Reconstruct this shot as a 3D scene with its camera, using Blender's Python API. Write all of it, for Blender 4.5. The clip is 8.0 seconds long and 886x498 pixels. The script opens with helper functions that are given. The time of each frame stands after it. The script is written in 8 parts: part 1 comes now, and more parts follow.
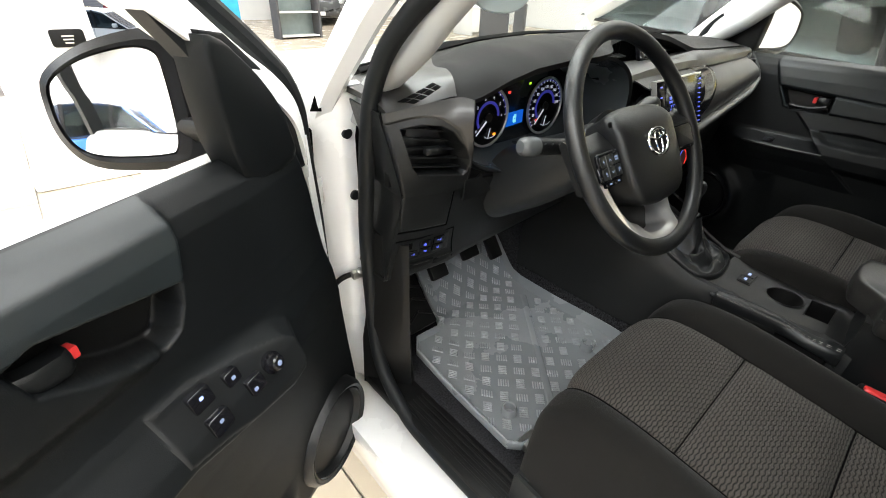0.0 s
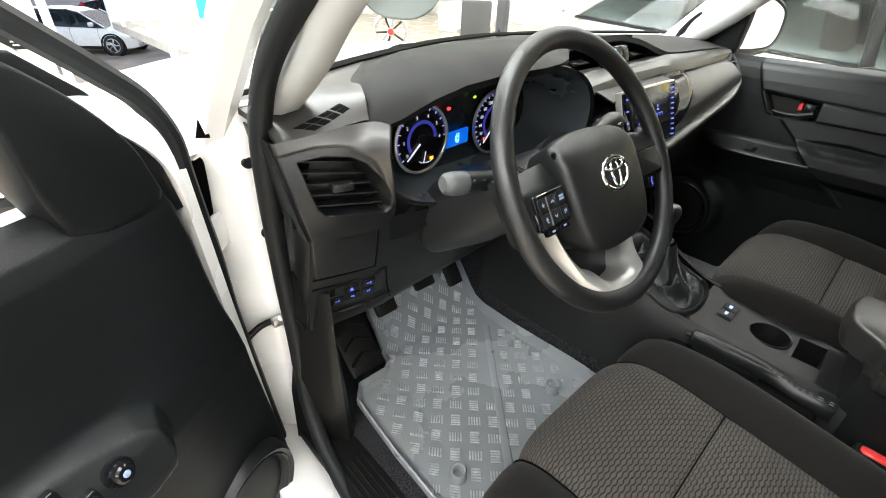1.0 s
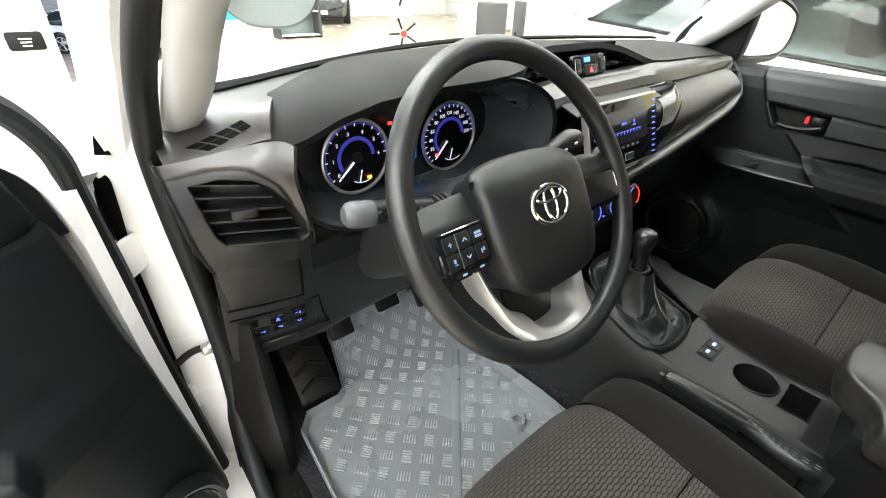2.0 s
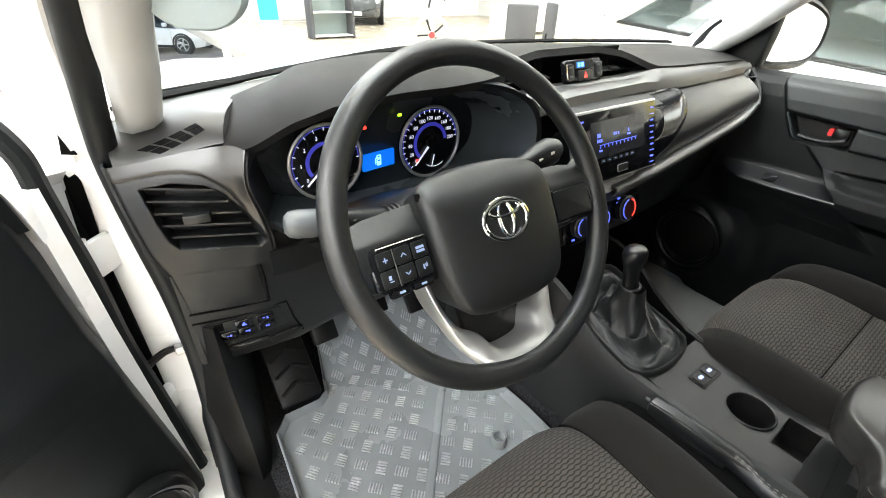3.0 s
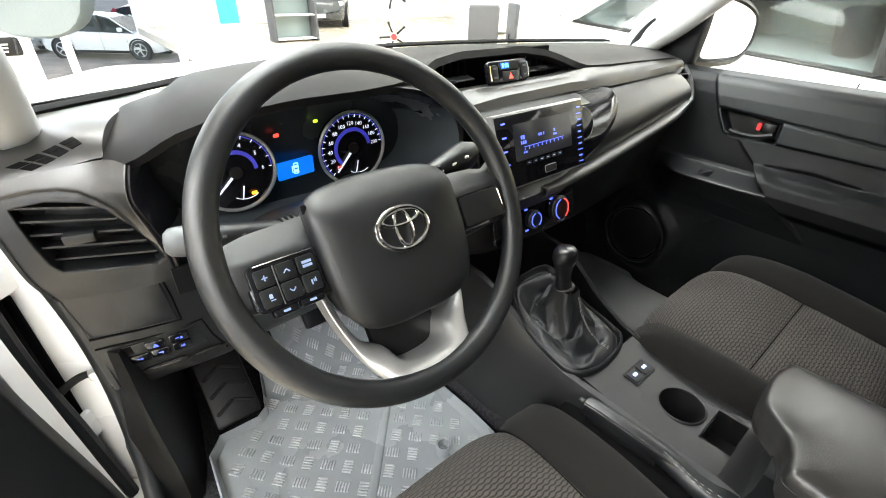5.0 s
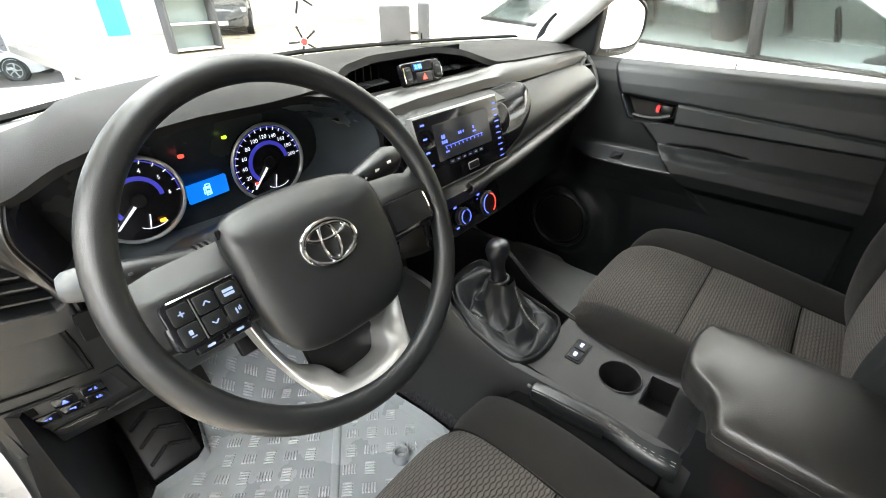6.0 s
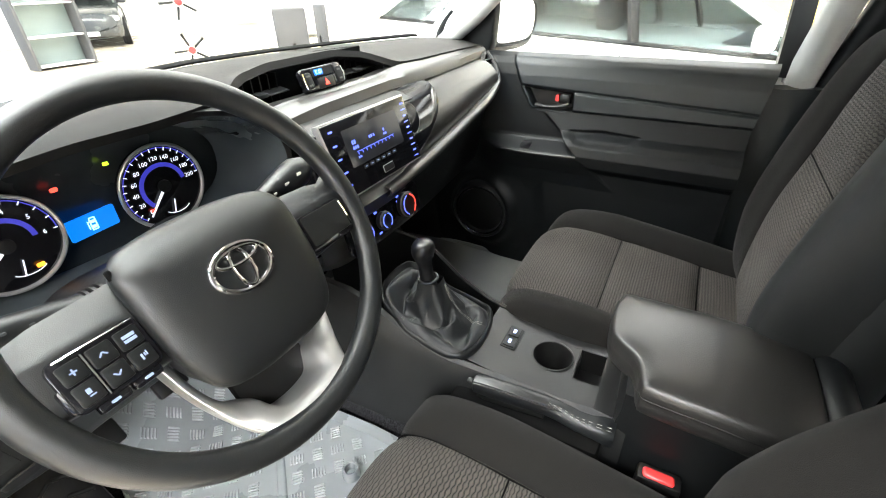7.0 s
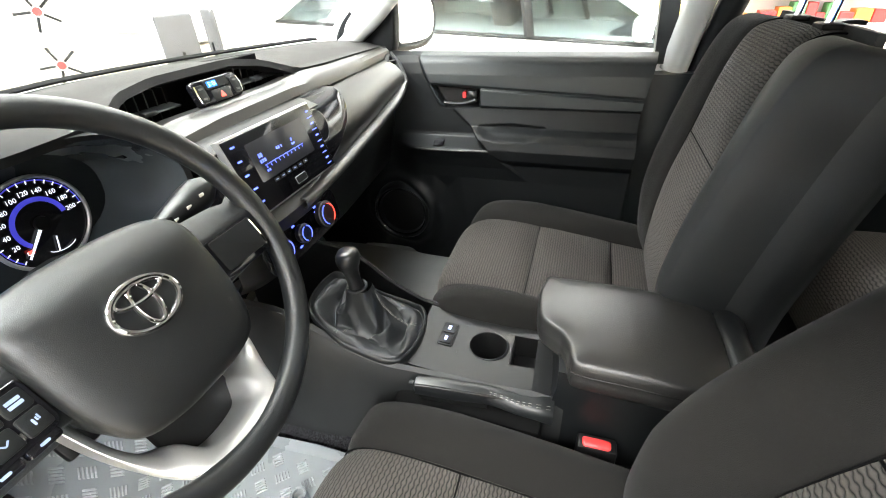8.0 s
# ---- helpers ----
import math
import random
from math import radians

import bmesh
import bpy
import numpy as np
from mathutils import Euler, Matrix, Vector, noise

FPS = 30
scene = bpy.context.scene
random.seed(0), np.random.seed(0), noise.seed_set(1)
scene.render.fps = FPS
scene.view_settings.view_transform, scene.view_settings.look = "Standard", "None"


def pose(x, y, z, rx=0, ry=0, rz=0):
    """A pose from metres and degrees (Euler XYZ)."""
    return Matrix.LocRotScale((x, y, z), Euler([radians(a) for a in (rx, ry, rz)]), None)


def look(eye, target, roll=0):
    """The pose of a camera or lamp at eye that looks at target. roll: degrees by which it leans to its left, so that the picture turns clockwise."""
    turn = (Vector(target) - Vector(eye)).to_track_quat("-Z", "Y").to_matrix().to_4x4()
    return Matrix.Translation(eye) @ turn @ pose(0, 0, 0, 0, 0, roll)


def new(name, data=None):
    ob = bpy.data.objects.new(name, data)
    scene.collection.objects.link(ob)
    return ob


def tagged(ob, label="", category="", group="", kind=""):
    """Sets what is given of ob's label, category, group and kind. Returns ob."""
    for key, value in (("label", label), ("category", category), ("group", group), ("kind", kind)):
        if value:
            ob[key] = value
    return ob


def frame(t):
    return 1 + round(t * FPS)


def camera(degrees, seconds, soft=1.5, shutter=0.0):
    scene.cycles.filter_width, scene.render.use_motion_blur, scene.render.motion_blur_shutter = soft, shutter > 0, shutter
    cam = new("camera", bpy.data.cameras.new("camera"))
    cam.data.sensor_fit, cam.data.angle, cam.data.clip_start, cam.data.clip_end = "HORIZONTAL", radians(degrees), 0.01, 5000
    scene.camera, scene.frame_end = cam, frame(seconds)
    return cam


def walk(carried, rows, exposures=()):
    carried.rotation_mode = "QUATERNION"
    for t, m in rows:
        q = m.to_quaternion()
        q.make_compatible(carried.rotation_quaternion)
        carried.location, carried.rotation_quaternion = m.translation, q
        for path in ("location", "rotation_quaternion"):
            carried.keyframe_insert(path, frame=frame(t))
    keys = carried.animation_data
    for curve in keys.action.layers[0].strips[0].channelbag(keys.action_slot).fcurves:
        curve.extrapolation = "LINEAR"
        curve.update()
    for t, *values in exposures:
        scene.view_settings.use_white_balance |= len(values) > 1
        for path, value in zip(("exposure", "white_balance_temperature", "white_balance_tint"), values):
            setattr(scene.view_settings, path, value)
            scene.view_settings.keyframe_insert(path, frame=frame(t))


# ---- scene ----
cam = camera(89.92, 8.0, soft=1.0)
# seconds, eye x y z, yaw, pitch, roll
ROWS = [
    (0.0, -1.1130, -0.2870, 1.4570, -42.70, -31.39, 2.30),
    (0.5, -1.0270, -0.2510, 1.4550, -44.31, -31.50, 2.40),
    (1.0, -0.9340, -0.2420, 1.4600, -44.05, -31.70, 2.10),
    (1.5, -0.8490, -0.2490, 1.4620, -43.17, -31.70, 2.00),
    (3.0, -0.7010, -0.2940, 1.4650, -37.29, -31.60, 2.00),
    (3.5, -0.6690, -0.3040, 1.4650, -36.50, -31.61, 2.00),
    (4.0, -0.6440, -0.3170, 1.4650, -36.43, -31.57, 2.00),
    (5.5, -0.6210, -0.3300, 1.4680, -45.17, -31.27, 0.90),
    (6.0, -0.6150, -0.3290, 1.4690, -50.17, -31.26, -0.10),
    (6.5, -0.6100, -0.3290, 1.4700, -55.55, -31.37, -0.90),
    (7.0, -0.6060, -0.3280, 1.4710, -61.06, -31.53, -1.50),
    (7.5, -0.6030, -0.3280, 1.4720, -66.48, -31.71, -2.00),
    (8.0, -0.6010, -0.3320, 1.4740, -71.84, -31.91, -2.60),
]
walk(cam, [(t, pose(x, y, z, 90 + pitch, 0, yaw) @ pose(0, 0, 0, 0, 0, roll)) for t, x, y, z, yaw, pitch, roll in ROWS],
     [(0.0, -0.65), (0.5, -0.40), (1.0, -0.15), (1.5, 0.0), (3.0, 0.2), (4.0, 0.3), (5.5, 0.48), (6.5, 0.65), (8.0, 0.97)])

# ---- light ----
world = bpy.data.worlds.new("showroom_daylight")
scene.world = world
world.use_nodes = True
wn = world.node_tree.nodes
sky = wn.new("ShaderNodeTexSky")
sky.sky_type, sky.sun_disc = "NISHITA", False
sky.sun_elevation, sky.sun_rotation = radians(40), radians(20)
wn["Background"].inputs["Strength"].default_value = 0.35
world.node_tree.links.new(sky.outputs[0], wn["Background"].inputs["Color"])


def area_lamp(name, at, target, sx, sy, watts, colour=(1, 1, 1)):
    data = bpy.data.lights.new(name, "AREA")
    data.shape, data.size, data.size_y, data.energy, data.color = "RECTANGLE", sx, sy, watts, colour
    data.spread = radians(150)
    ob = new(name, data)
    ob.matrix_world = look(at, target)
    return ob


for lx in (-8.0, -4.0, 0.0, 4.0, 8.0, 12.0):
    area_lamp("ceiling_lamp", (lx, 3.0, 4.9), (lx, 3.0, 0), 1.4, 22.0, 2500 if lx < -2 else 1900 if lx < 2 else 1350, (0.955, 0.985, 0.99))


# ---- materials ----
def links(mat):
    return mat.node_tree.nodes, mat.node_tree.links


def mat(name, colour, rough=0.5, metal=0.0, grain=0.0, scale=900.0, vary=0.12, big=6.0, spec=0.5, coat=0.0, emit=None, power=0.0, sheen=0.0):
    """A principled surface with colour and gloss that vary at two scales and a fine relief."""
    m = bpy.data.materials.new(name)
    m.use_nodes = True
    nodes, ln = links(m)
    p = nodes["Principled BSDF"]
    p.inputs["Metallic"].default_value = metal
    p.inputs["Specular IOR Level"].default_value = spec
    p.inputs["Coat Weight"].default_value = coat
    p.inputs["Coat Roughness"].default_value = 0.08
    p.inputs["Sheen Weight"].default_value = sheen
    co = nodes.new("ShaderNodeTexCoord")
    n1 = nodes.new("ShaderNodeTexNoise")
    n1.inputs["Scale"].default_value, n1.inputs["Detail"].default_value = big, 5.0
    n2 = nodes.new("ShaderNodeTexNoise")
    n2.inputs["Scale"].default_value, n2.inputs["Detail"].default_value = scale, 2.0
    for n in (n1, n2):
        ln.new(co.outputs["Object"], n.inputs["Vector"])
    ramp = nodes.new("ShaderNodeMapRange")
    ramp.inputs["To Min"].default_value, ramp.inputs["To Max"].default_value = 1 - vary, 1 + vary
    ramp.inputs["From Min"].default_value, ramp.inputs["From Max"].default_value = 0.3, 0.7
    ln.new(n1.outputs["Fac"], ramp.inputs["Value"])
    mul = nodes.new("ShaderNodeVectorMath")
    mul.operation = "SCALE"
    mul.inputs[0].default_value = colour
    ln.new(ramp.outputs[0], mul.inputs["Scale"])
    ln.new(mul.outputs[0], p.inputs["Base Color"])
    rr = nodes.new("ShaderNodeMapRange")
    rr.inputs["From Min"].default_value, rr.inputs["From Max"].default_value = 0.3, 0.7
    rr.inputs["To Min"].default_value, rr.inputs["To Max"].default_value = max(rough - 0.05, 0.01), min(rough + 0.05, 1)
    ln.new(n1.outputs["Fac"], rr.inputs["Value"])
    ln.new(rr.outputs[0], p.inputs["Roughness"])
    if grain:
        b = nodes.new("ShaderNodeBump")
        b.inputs["Strength"].default_value, b.inputs["Distance"].default_value = grain, 0.0006
        ln.new(n2.outputs["Fac"], b.inputs["Height"])
        ln.new(b.outputs[0], p.inputs["Normal"])
    if emit:
        p.inputs["Emission Color"].default_value, p.inputs["Emission Strength"].default_value = (*emit, 1), power
    return m


def woven(name, dark, light, pu, pv, zig, depth=0.0012):
    """Seat cloth: rows of small ovals, laid in the metres of the mesh's own map."""
    m = mat(name, dark, 0.85, grain=0.0, sheen=0.05, spec=0.15)
    nodes, ln = links(m)
    p = nodes["Principled BSDF"]
    uv = nodes.new("ShaderNodeUVMap")
    sep = nodes.new("ShaderNodeSeparateXYZ")
    ln.new(uv.outputs[0], sep.inputs[0])

    def math_node(op, a, b=None, c=None):
        n = nodes.new("ShaderNodeMath")
        n.operation = op
        for k, v in enumerate((a, b, c)):
            if v is None:
                continue
            if isinstance(v, (int, float)):
                n.inputs[k].default_value = v
            else:
                ln.new(v, n.inputs[k])
        return n.outputs[0]

    du, dv = math_node("MULTIPLY", sep.outputs[0], 2 * math.pi / pu), math_node("MULTIPLY", sep.outputs[1], math.pi / pv)
    # thin dark lines that swell apart and close again, each one against its neighbours
    swell = math_node("MULTIPLY", math_node("SINE", du), math_node("COSINE", dv))
    h = math_node("POWER", math_node("ABSOLUTE", math_node("SINE", math_node("MULTIPLY_ADD", swell, zig, dv))), 0.8)
    noise_tex = nodes.new("ShaderNodeTexNoise")
    noise_tex.inputs["Scale"].default_value = 1400
    co = nodes.new("ShaderNodeTexCoord")
    ln.new(co.outputs["Object"], noise_tex.inputs["Vector"])
    hh = math_node("MULTIPLY_ADD", noise_tex.outputs["Fac"], 0.5, h)
    rng = nodes.new("ShaderNodeMapRange")
    rng.inputs["From Min"].default_value, rng.inputs["From Max"].default_value = 0.38, 1.25
    ln.new(hh, rng.inputs["Value"])
    mix = nodes.new("ShaderNodeMix")
    mix.data_type = "RGBA"
    mix.inputs[6].default_value, mix.inputs[7].default_value = (*dark, 1), (*light, 1)
    ln.new(rng.outputs[0], mix.inputs[0])
    ln.new(mix.outputs[2], p.inputs["Base Color"])
    b = nodes.new("ShaderNodeBump")
    b.inputs["Strength"].default_value, b.inputs["Distance"].default_value = 0.8, depth
    ln.new(hh, b.inputs["Height"])
    ln.new(b.outputs[0], p.inputs["Normal"])
    return m


def glass(name, tint=(0.96, 0.98, 0.97), ior=1.45):
    m = bpy.data.materials.new(name)
    m.use_nodes = True
    nodes, ln = links(m)
    nodes.remove(nodes["Principled BSDF"])
    tr, gl = nodes.new("ShaderNodeBsdfTransparent"), nodes.new("ShaderNodeBsdfGlossy")
    tr.inputs["Color"].default_value, gl.inputs["Roughness"].default_value = (*tint, 1), 0.01
    # gloss by the angle of sight, the same from both sides of the pane
    fr, mx = nodes.new("ShaderNodeLayerWeight"), nodes.new("ShaderNodeMixShader")
    fr.inputs["Blend"].default_value = 0.5
    pw, ma = nodes.new("ShaderNodeMath"), nodes.new("ShaderNodeMath")
    pw.operation, ma.operation = "POWER", "MULTIPLY_ADD"
    pw.inputs[1].default_value, ma.inputs[1].default_value, ma.inputs[2].default_value = 4.0, 0.35, (ior - 1) ** 2 / (ior + 1) ** 2 * 0.6
    ln.new(fr.outputs["Facing"], pw.inputs[0])
    ln.new(pw.outputs[0], ma.inputs[0])
    ln.new(ma.outputs[0], mx.inputs[0])
    ln.new(tr.outputs[0], mx.inputs[1])
    ln.new(gl.outputs[0], mx.inputs[2])
    ln.new(mx.outputs[0], nodes["Material Output"].inputs["Surface"])
    return m


M_DASH = mat("soft_black_plastic", (0.0050, 0.0055, 0.0058), 0.38, grain=0.3, scale=1300, spec=0.32)
M_PAD = mat("grained_dash_top", (0.0052, 0.0051, 0.0049), 0.64, grain=0.4, scale=900, spec=0.15)
M_COLUMN = mat("column_shroud_plastic", (0.0080, 0.0088, 0.0094), 0.45, grain=0.3, scale=1300, spec=0.42)
M_STALKCAP = mat("grey_stalk_end", (0.050, 0.054, 0.056), 0.5, grain=0.2, scale=1300, spec=0.4)
M_SIDE = mat("matt_grey_side_panel", (0.018, 0.0175, 0.0165), 0.42, grain=0.12, scale=1500, spec=0.6)
M_KEYSYM = mat("key_symbol_light", (0.12, 0.14, 0.2), 0.4, emit=(0.42, 0.58, 1.0), power=0.36)
M_SATIN = mat("satin_dark_grey", (0.0135, 0.0130, 0.0120), 0.36, metal=0.1, grain=0.08, scale=1500, spec=0.6)
M_DOOR = mat("door_panel_plastic", (0.0036, 0.0043, 0.0047), 0.46, grain=0.4, scale=1100, spec=0.19)
M_VOID = mat("dark_recess", (0.0025, 0.0025, 0.0025), 0.8, spec=0.05)
M_DOORPAD = mat("soft_door_pad", (0.0086, 0.0114, 0.0124), 0.44, grain=0.2, scale=1200, spec=0.34)
M_BLACK = mat("deep_black_plastic", (0.004, 0.004, 0.004), 0.45, grain=0.2, spec=0.25)
M_GLOSS = mat("piano_black", (0.005, 0.005, 0.006), 0.07, vary=0.05, spec=0.30, coat=0.05)
M_SILVER = mat("satin_silver_paint", (0.55, 0.55, 0.54), 0.36, metal=0.85, vary=0.04)
M_SILVERTRIM = mat("dull_silver_trim", (0.09, 0.09, 0.087), 0.42, metal=0.5, vary=0.05)
M_CHROME = mat("chrome", (0.85, 0.85, 0.86), 0.07, metal=1.0, vary=0.03)
M_STEEL = mat("dull_steel", (0.45, 0.45, 0.44), 0.35, metal=1.0, vary=0.15, big=40)
M_RIM = mat("steering_urethane", (0.0062, 0.0068, 0.0072), 0.36, grain=0.3, scale=1600, spec=0.46)
M_BAG = mat("airbag_cover_plastic", (0.0048, 0.0052, 0.0054), 0.40, grain=0.35, scale=1500, spec=0.36)
M_LEATHER = mat("black_leatherette", (0.0075, 0.0084, 0.0090), 0.46, grain=0.4, scale=600, spec=0.45)
M_KNOB = mat("glossy_knob_plastic", (0.0062, 0.0066, 0.0070), 0.33, grain=0.1, scale=1500, spec=0.55)
M_CONSOLE = mat("console_plastic", (0.0076, 0.0078, 0.0079), 0.42, grain=0.25, scale=1300, spec=0.42)
M_ARM = mat("armrest_vinyl", (0.0150, 0.0144, 0.0135), 0.34, grain=0.5, scale=700, spec=0.55)
M_THREAD = mat("light_stitching", (0.24, 0.23, 0.21), 0.85)
M_CARPET = mat("black_carpet", (0.020, 0.020, 0.022), 0.95, grain=1.0, scale=350, vary=0.9, big=260, spec=0.05)
# tread bars a lighter, slightly glossier grey than the mat sheet
M_TREAD = mat("pale_rubber_tread", (0.285, 0.300, 0.312), 0.24, vary=0.18, big=60, spec=0.65)
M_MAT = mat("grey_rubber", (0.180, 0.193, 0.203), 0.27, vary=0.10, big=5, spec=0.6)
M_WHITE = mat("white_car_paint", (0.80, 0.80, 0.79), 0.25, vary=0.02, coat=0.8)
M_TRIMGREY = mat("light_grey_pillar_trim", (0.36, 0.37, 0.365), 0.6, grain=0.3, scale=1200)
M_VISOR = mat("pale_blue_grey_visor", (0.30, 0.36, 0.37), 0.7, grain=0.4, scale=900)
M_SEAL = mat("rubber_seal", (0.0075, 0.0085, 0.0092), 0.50, grain=0.2, spec=0.22)
M_BOLSTER = mat("plain_seat_cloth", (0.0088, 0.0082, 0.0076), 0.9, grain=0.9, scale=1100, sheen=0.05, spec=0.06, vary=0.12)
M_BOLSTERV = mat("seat_side_vinyl", (0.0125, 0.0135, 0.014), 0.55, grain=0.4, scale=900, spec=0.26)
M_CLOTH = woven("patterned_seat_cloth", (0.0022, 0.0020, 0.0019), (0.056, 0.050, 0.045), 0.0150, 0.0058, 0.62, 0.0015)
M_FACE = mat("smoked_dial_surround", (0.014, 0.017, 0.019), 0.26, grain=0.05, scale=1500, spec=0.45)
M_HOOD = mat("glossy_hood_lining", (0.060, 0.070, 0.076), 0.28, grain=0.1, scale=1500, spec=0.5)
M_RED = mat("red_plastic", (0.55, 0.03, 0.03), 0.35, spec=0.5)
M_FROST = mat("frosted_beige", (0.6, 0.58, 0.52), 0.6)
M_GLASS = glass("clear_glass")
M_MIRROR = mat("mirror_glass", (0.92, 0.93, 0.94), 0.02, metal=1.0, vary=0.0)
M_MIRRORCASE = mat("mirror_housing_plastic", (0.0045, 0.0045, 0.005), 0.40, grain=0.25, scale=1100, spec=0.12)
M_BLUELCD = mat("blue_display", (0.01, 0.05, 0.2), 0.3, emit=(0.0, 0.16, 0.85), power=0.9, vary=0.03)
M_CYAN = mat("cyan_display_mark", (0.1, 0.5, 0.6), 0.3, emit=(0.35, 0.95, 1.0), power=1.3)
M_BLUELIGHT = mat("blue_key_light", (0.05, 0.05, 0.3), 0.3, emit=(0.10, 0.16, 1.0), power=1.5)
M_PALEBLUE = mat("pale_blue_key_light", (0.2, 0.2, 0.5), 0.3, emit=(0.45, 0.60, 1.0), power=1.6)
M_DIALBLUE = mat("blue_dial_arc", (0.03, 0.03, 0.2), 0.4, emit=(0.05, 0.05, 0.55), power=0.45)
M_WHITEGLOW = mat("white_dial_light", (0.6, 0.6, 0.7), 0.4, emit=(0.85, 0.88, 1.0), power=0.65)
M_REDGLOW = mat("red_warning_light", (0.4, 0.02, 0.02), 0.4, emit=(1.0, 0.05, 0.03), power=2.2)
M_AMBER = mat("amber_warning_light", (0.4, 0.2, 0.02), 0.4, emit=(1.0, 0.35, 0.02), power=2.2)
M_GREENGLOW = mat("green_warning_light", (0.2, 0.4, 0.02), 0.4, emit=(0.55, 0.9, 0.03), power=1.6)
M_WALL = mat("white_wall_paint", (0.82, 0.81, 0.79), 0.7, vary=0.03, big=1.5)
M_CEIL = mat("white_ceiling", (0.8, 0.8, 0.79), 0.8, vary=0.02, big=1.0)
M_TILE = mat("beige_floor_tile", (0.44, 0.375, 0.29), 0.25, vary=0.06, big=2.5, spec=0.5)
M_GROUT = mat("floor_grout", (0.36, 0.33, 0.29), 0.9)


# ---- mesh helpers ----
def V(*a):
    return Vector(a)


def part(name, bm, material, parent=None, label="", sharp=35):
    """Links a bmesh, in world metres, as one mesh object under a thing or a part."""
    bmesh.ops.recalc_face_normals(bm, faces=bm.faces)
    me = bpy.data.meshes.new(name)
    bm.to_mesh(me)
    bm.free()
    me.polygons.foreach_set("use_smooth", [True] * len(me.polygons))
    me.set_sharp_from_angle(angle=radians(sharp))
    me.materials.append(material)
    ob = new(name, me)
    if parent:
        ob.parent = parent
        if parent.parent is None:
            ob.matrix_parent_inverse = parent.matrix_basis.inverted()
    if label:
        tagged(ob, label)
    return ob


def thing(name, at, label, category, group="", kind=""):
    ob = new(name)
    ob.empty_display_size = 0.05
    ob.matrix_basis = Matrix.Translation(at)
    return tagged(ob, label, category, group, kind)


def spline(pts, n=6, closed=False):
    """A smooth line through the points, n steps to each span."""
    pts = [Vector(p) for p in pts]
    out, k = [], len(pts)
    for i in range(k if closed else k - 1):
        g = [pts[(i + j) % k] if closed else pts[min(max(i + j, 0), k - 1)] for j in (-1, 0, 1, 2)]
        for s in range(n):
            t = s / n
            out.append(0.5 * (2 * g[1] + (g[2] - g[0]) * t + (2 * g[0] - 5 * g[1] + 4 * g[2] - g[3]) * t * t + (3 * g[1] - g[0] - 3 * g[2] + g[3]) * t ** 3))
    if not closed:
        out.append(pts[-1])
    return out


def loft(rows, cu=False, cv=False, caps=False):
    """A skin over rows of points. cu: each row closes on itself; cv: the last row joins the first; caps: both end rows are filled."""
    bm = bmesh.new()
    uvl = bm.loops.layers.uv.new("UVMap")
    grid = [[bm.verts.new(p) for p in row] for row in rows]
    nu, nv = len(rows[0]), len(rows)
    across, along = [0.0], [0.0]
    mid = rows[nv // 2]
    for i in range(nu):
        across.append(across[-1] + (Vector(mid[(i + 1) % nu]) - Vector(mid[i])).length)
    for j in range(nv):
        along.append(along[-1] + (Vector(rows[(j + 1) % nv][nu // 2]) - Vector(rows[j][nu // 2])).length)
    for j in range(nv if cv else nv - 1):
        for i in range(nu if cu else nu - 1):
            q = [(j, i), (j, i + 1), (j + 1, i + 1), (j + 1, i)]
            try:
                f = bm.faces.new([grid[a % nv][b % nu] for a, b in q])
            except ValueError:
                continue
            for lp, (a, b) in zip(f.loops, q):
                lp[uvl].uv = (across[b], along[a])
    if caps:
        for row in (grid[0], grid[-1]):
            try:
                bm.faces.new(row)
            except ValueError:
                pass
    bmesh.ops.remove_doubles(bm, verts=bm.verts, dist=1e-6)
    return bm


def shell(rows, d):
    """A sheet with thickness: rows of points and the same rows moved by d along their normals."""
    nv, nu = len(rows), len(rows[0])
    r = [[Vector(p) for p in row] for row in rows]
    low = []
    for j in range(nv):
        line = []
        for i in range(nu):
            a = r[j][min(i + 1, nu - 1)] - r[j][max(i - 1, 0)]
            b = r[min(j + 1, nv - 1)][i] - r[max(j - 1, 0)][i]
            n = a.cross(b)
            line.append(r[j][i] + (n.normalized() * d if n.length > 1e-12 else Vector()))
        low.append(line)
    skin = [list(a) + list(reversed(b)) for a, b in zip(r, low)]
    first, last = list(low[0]) + list(reversed(low[0])), list(low[-1]) + list(reversed(low[-1]))
    return loft([first] + skin + [last], cu=True)


def box(at, size, bevel=0.0, seg=2, turn=None):
    bm = bmesh.new()
    bmesh.ops.create_cube(bm, size=1)
    bmesh.ops.scale(bm, vec=size, verts=bm.verts)
    if bevel:
        bmesh.ops.bevel(bm, geom=list(bm.edges), offset=bevel, segments=seg, profile=0.5, affect="EDGES")
    m = Matrix.Translation(at)
    if turn is not None:
        m = m @ turn
    bmesh.ops.transform(bm, matrix=m, verts=bm.verts)
    return bm


def ring_pts(c, r, ax, ay, n, sx=1.0, sy=1.0):
    return [c + ax * (r * sx * math.cos(2 * math.pi * k / n)) + ay * (r * sy * math.sin(2 * math.pi * k / n)) for k in range(n)]


def frame_of(d):
    d = Vector(d).normalized()
    a = d.orthogonal().normalized()
    return a, d.cross(a)


def lathe(at, axis, prof, n=32):
    """Turned round an axis: prof holds (radius, height along the axis)."""
    at, axis = Vector(at), Vector(axis).normalized()
    a, b = frame_of(axis)
    return loft([ring_pts(at + axis * h, max(r, 1e-5), a, b, n) for r, h in prof], cu=True, caps=True)


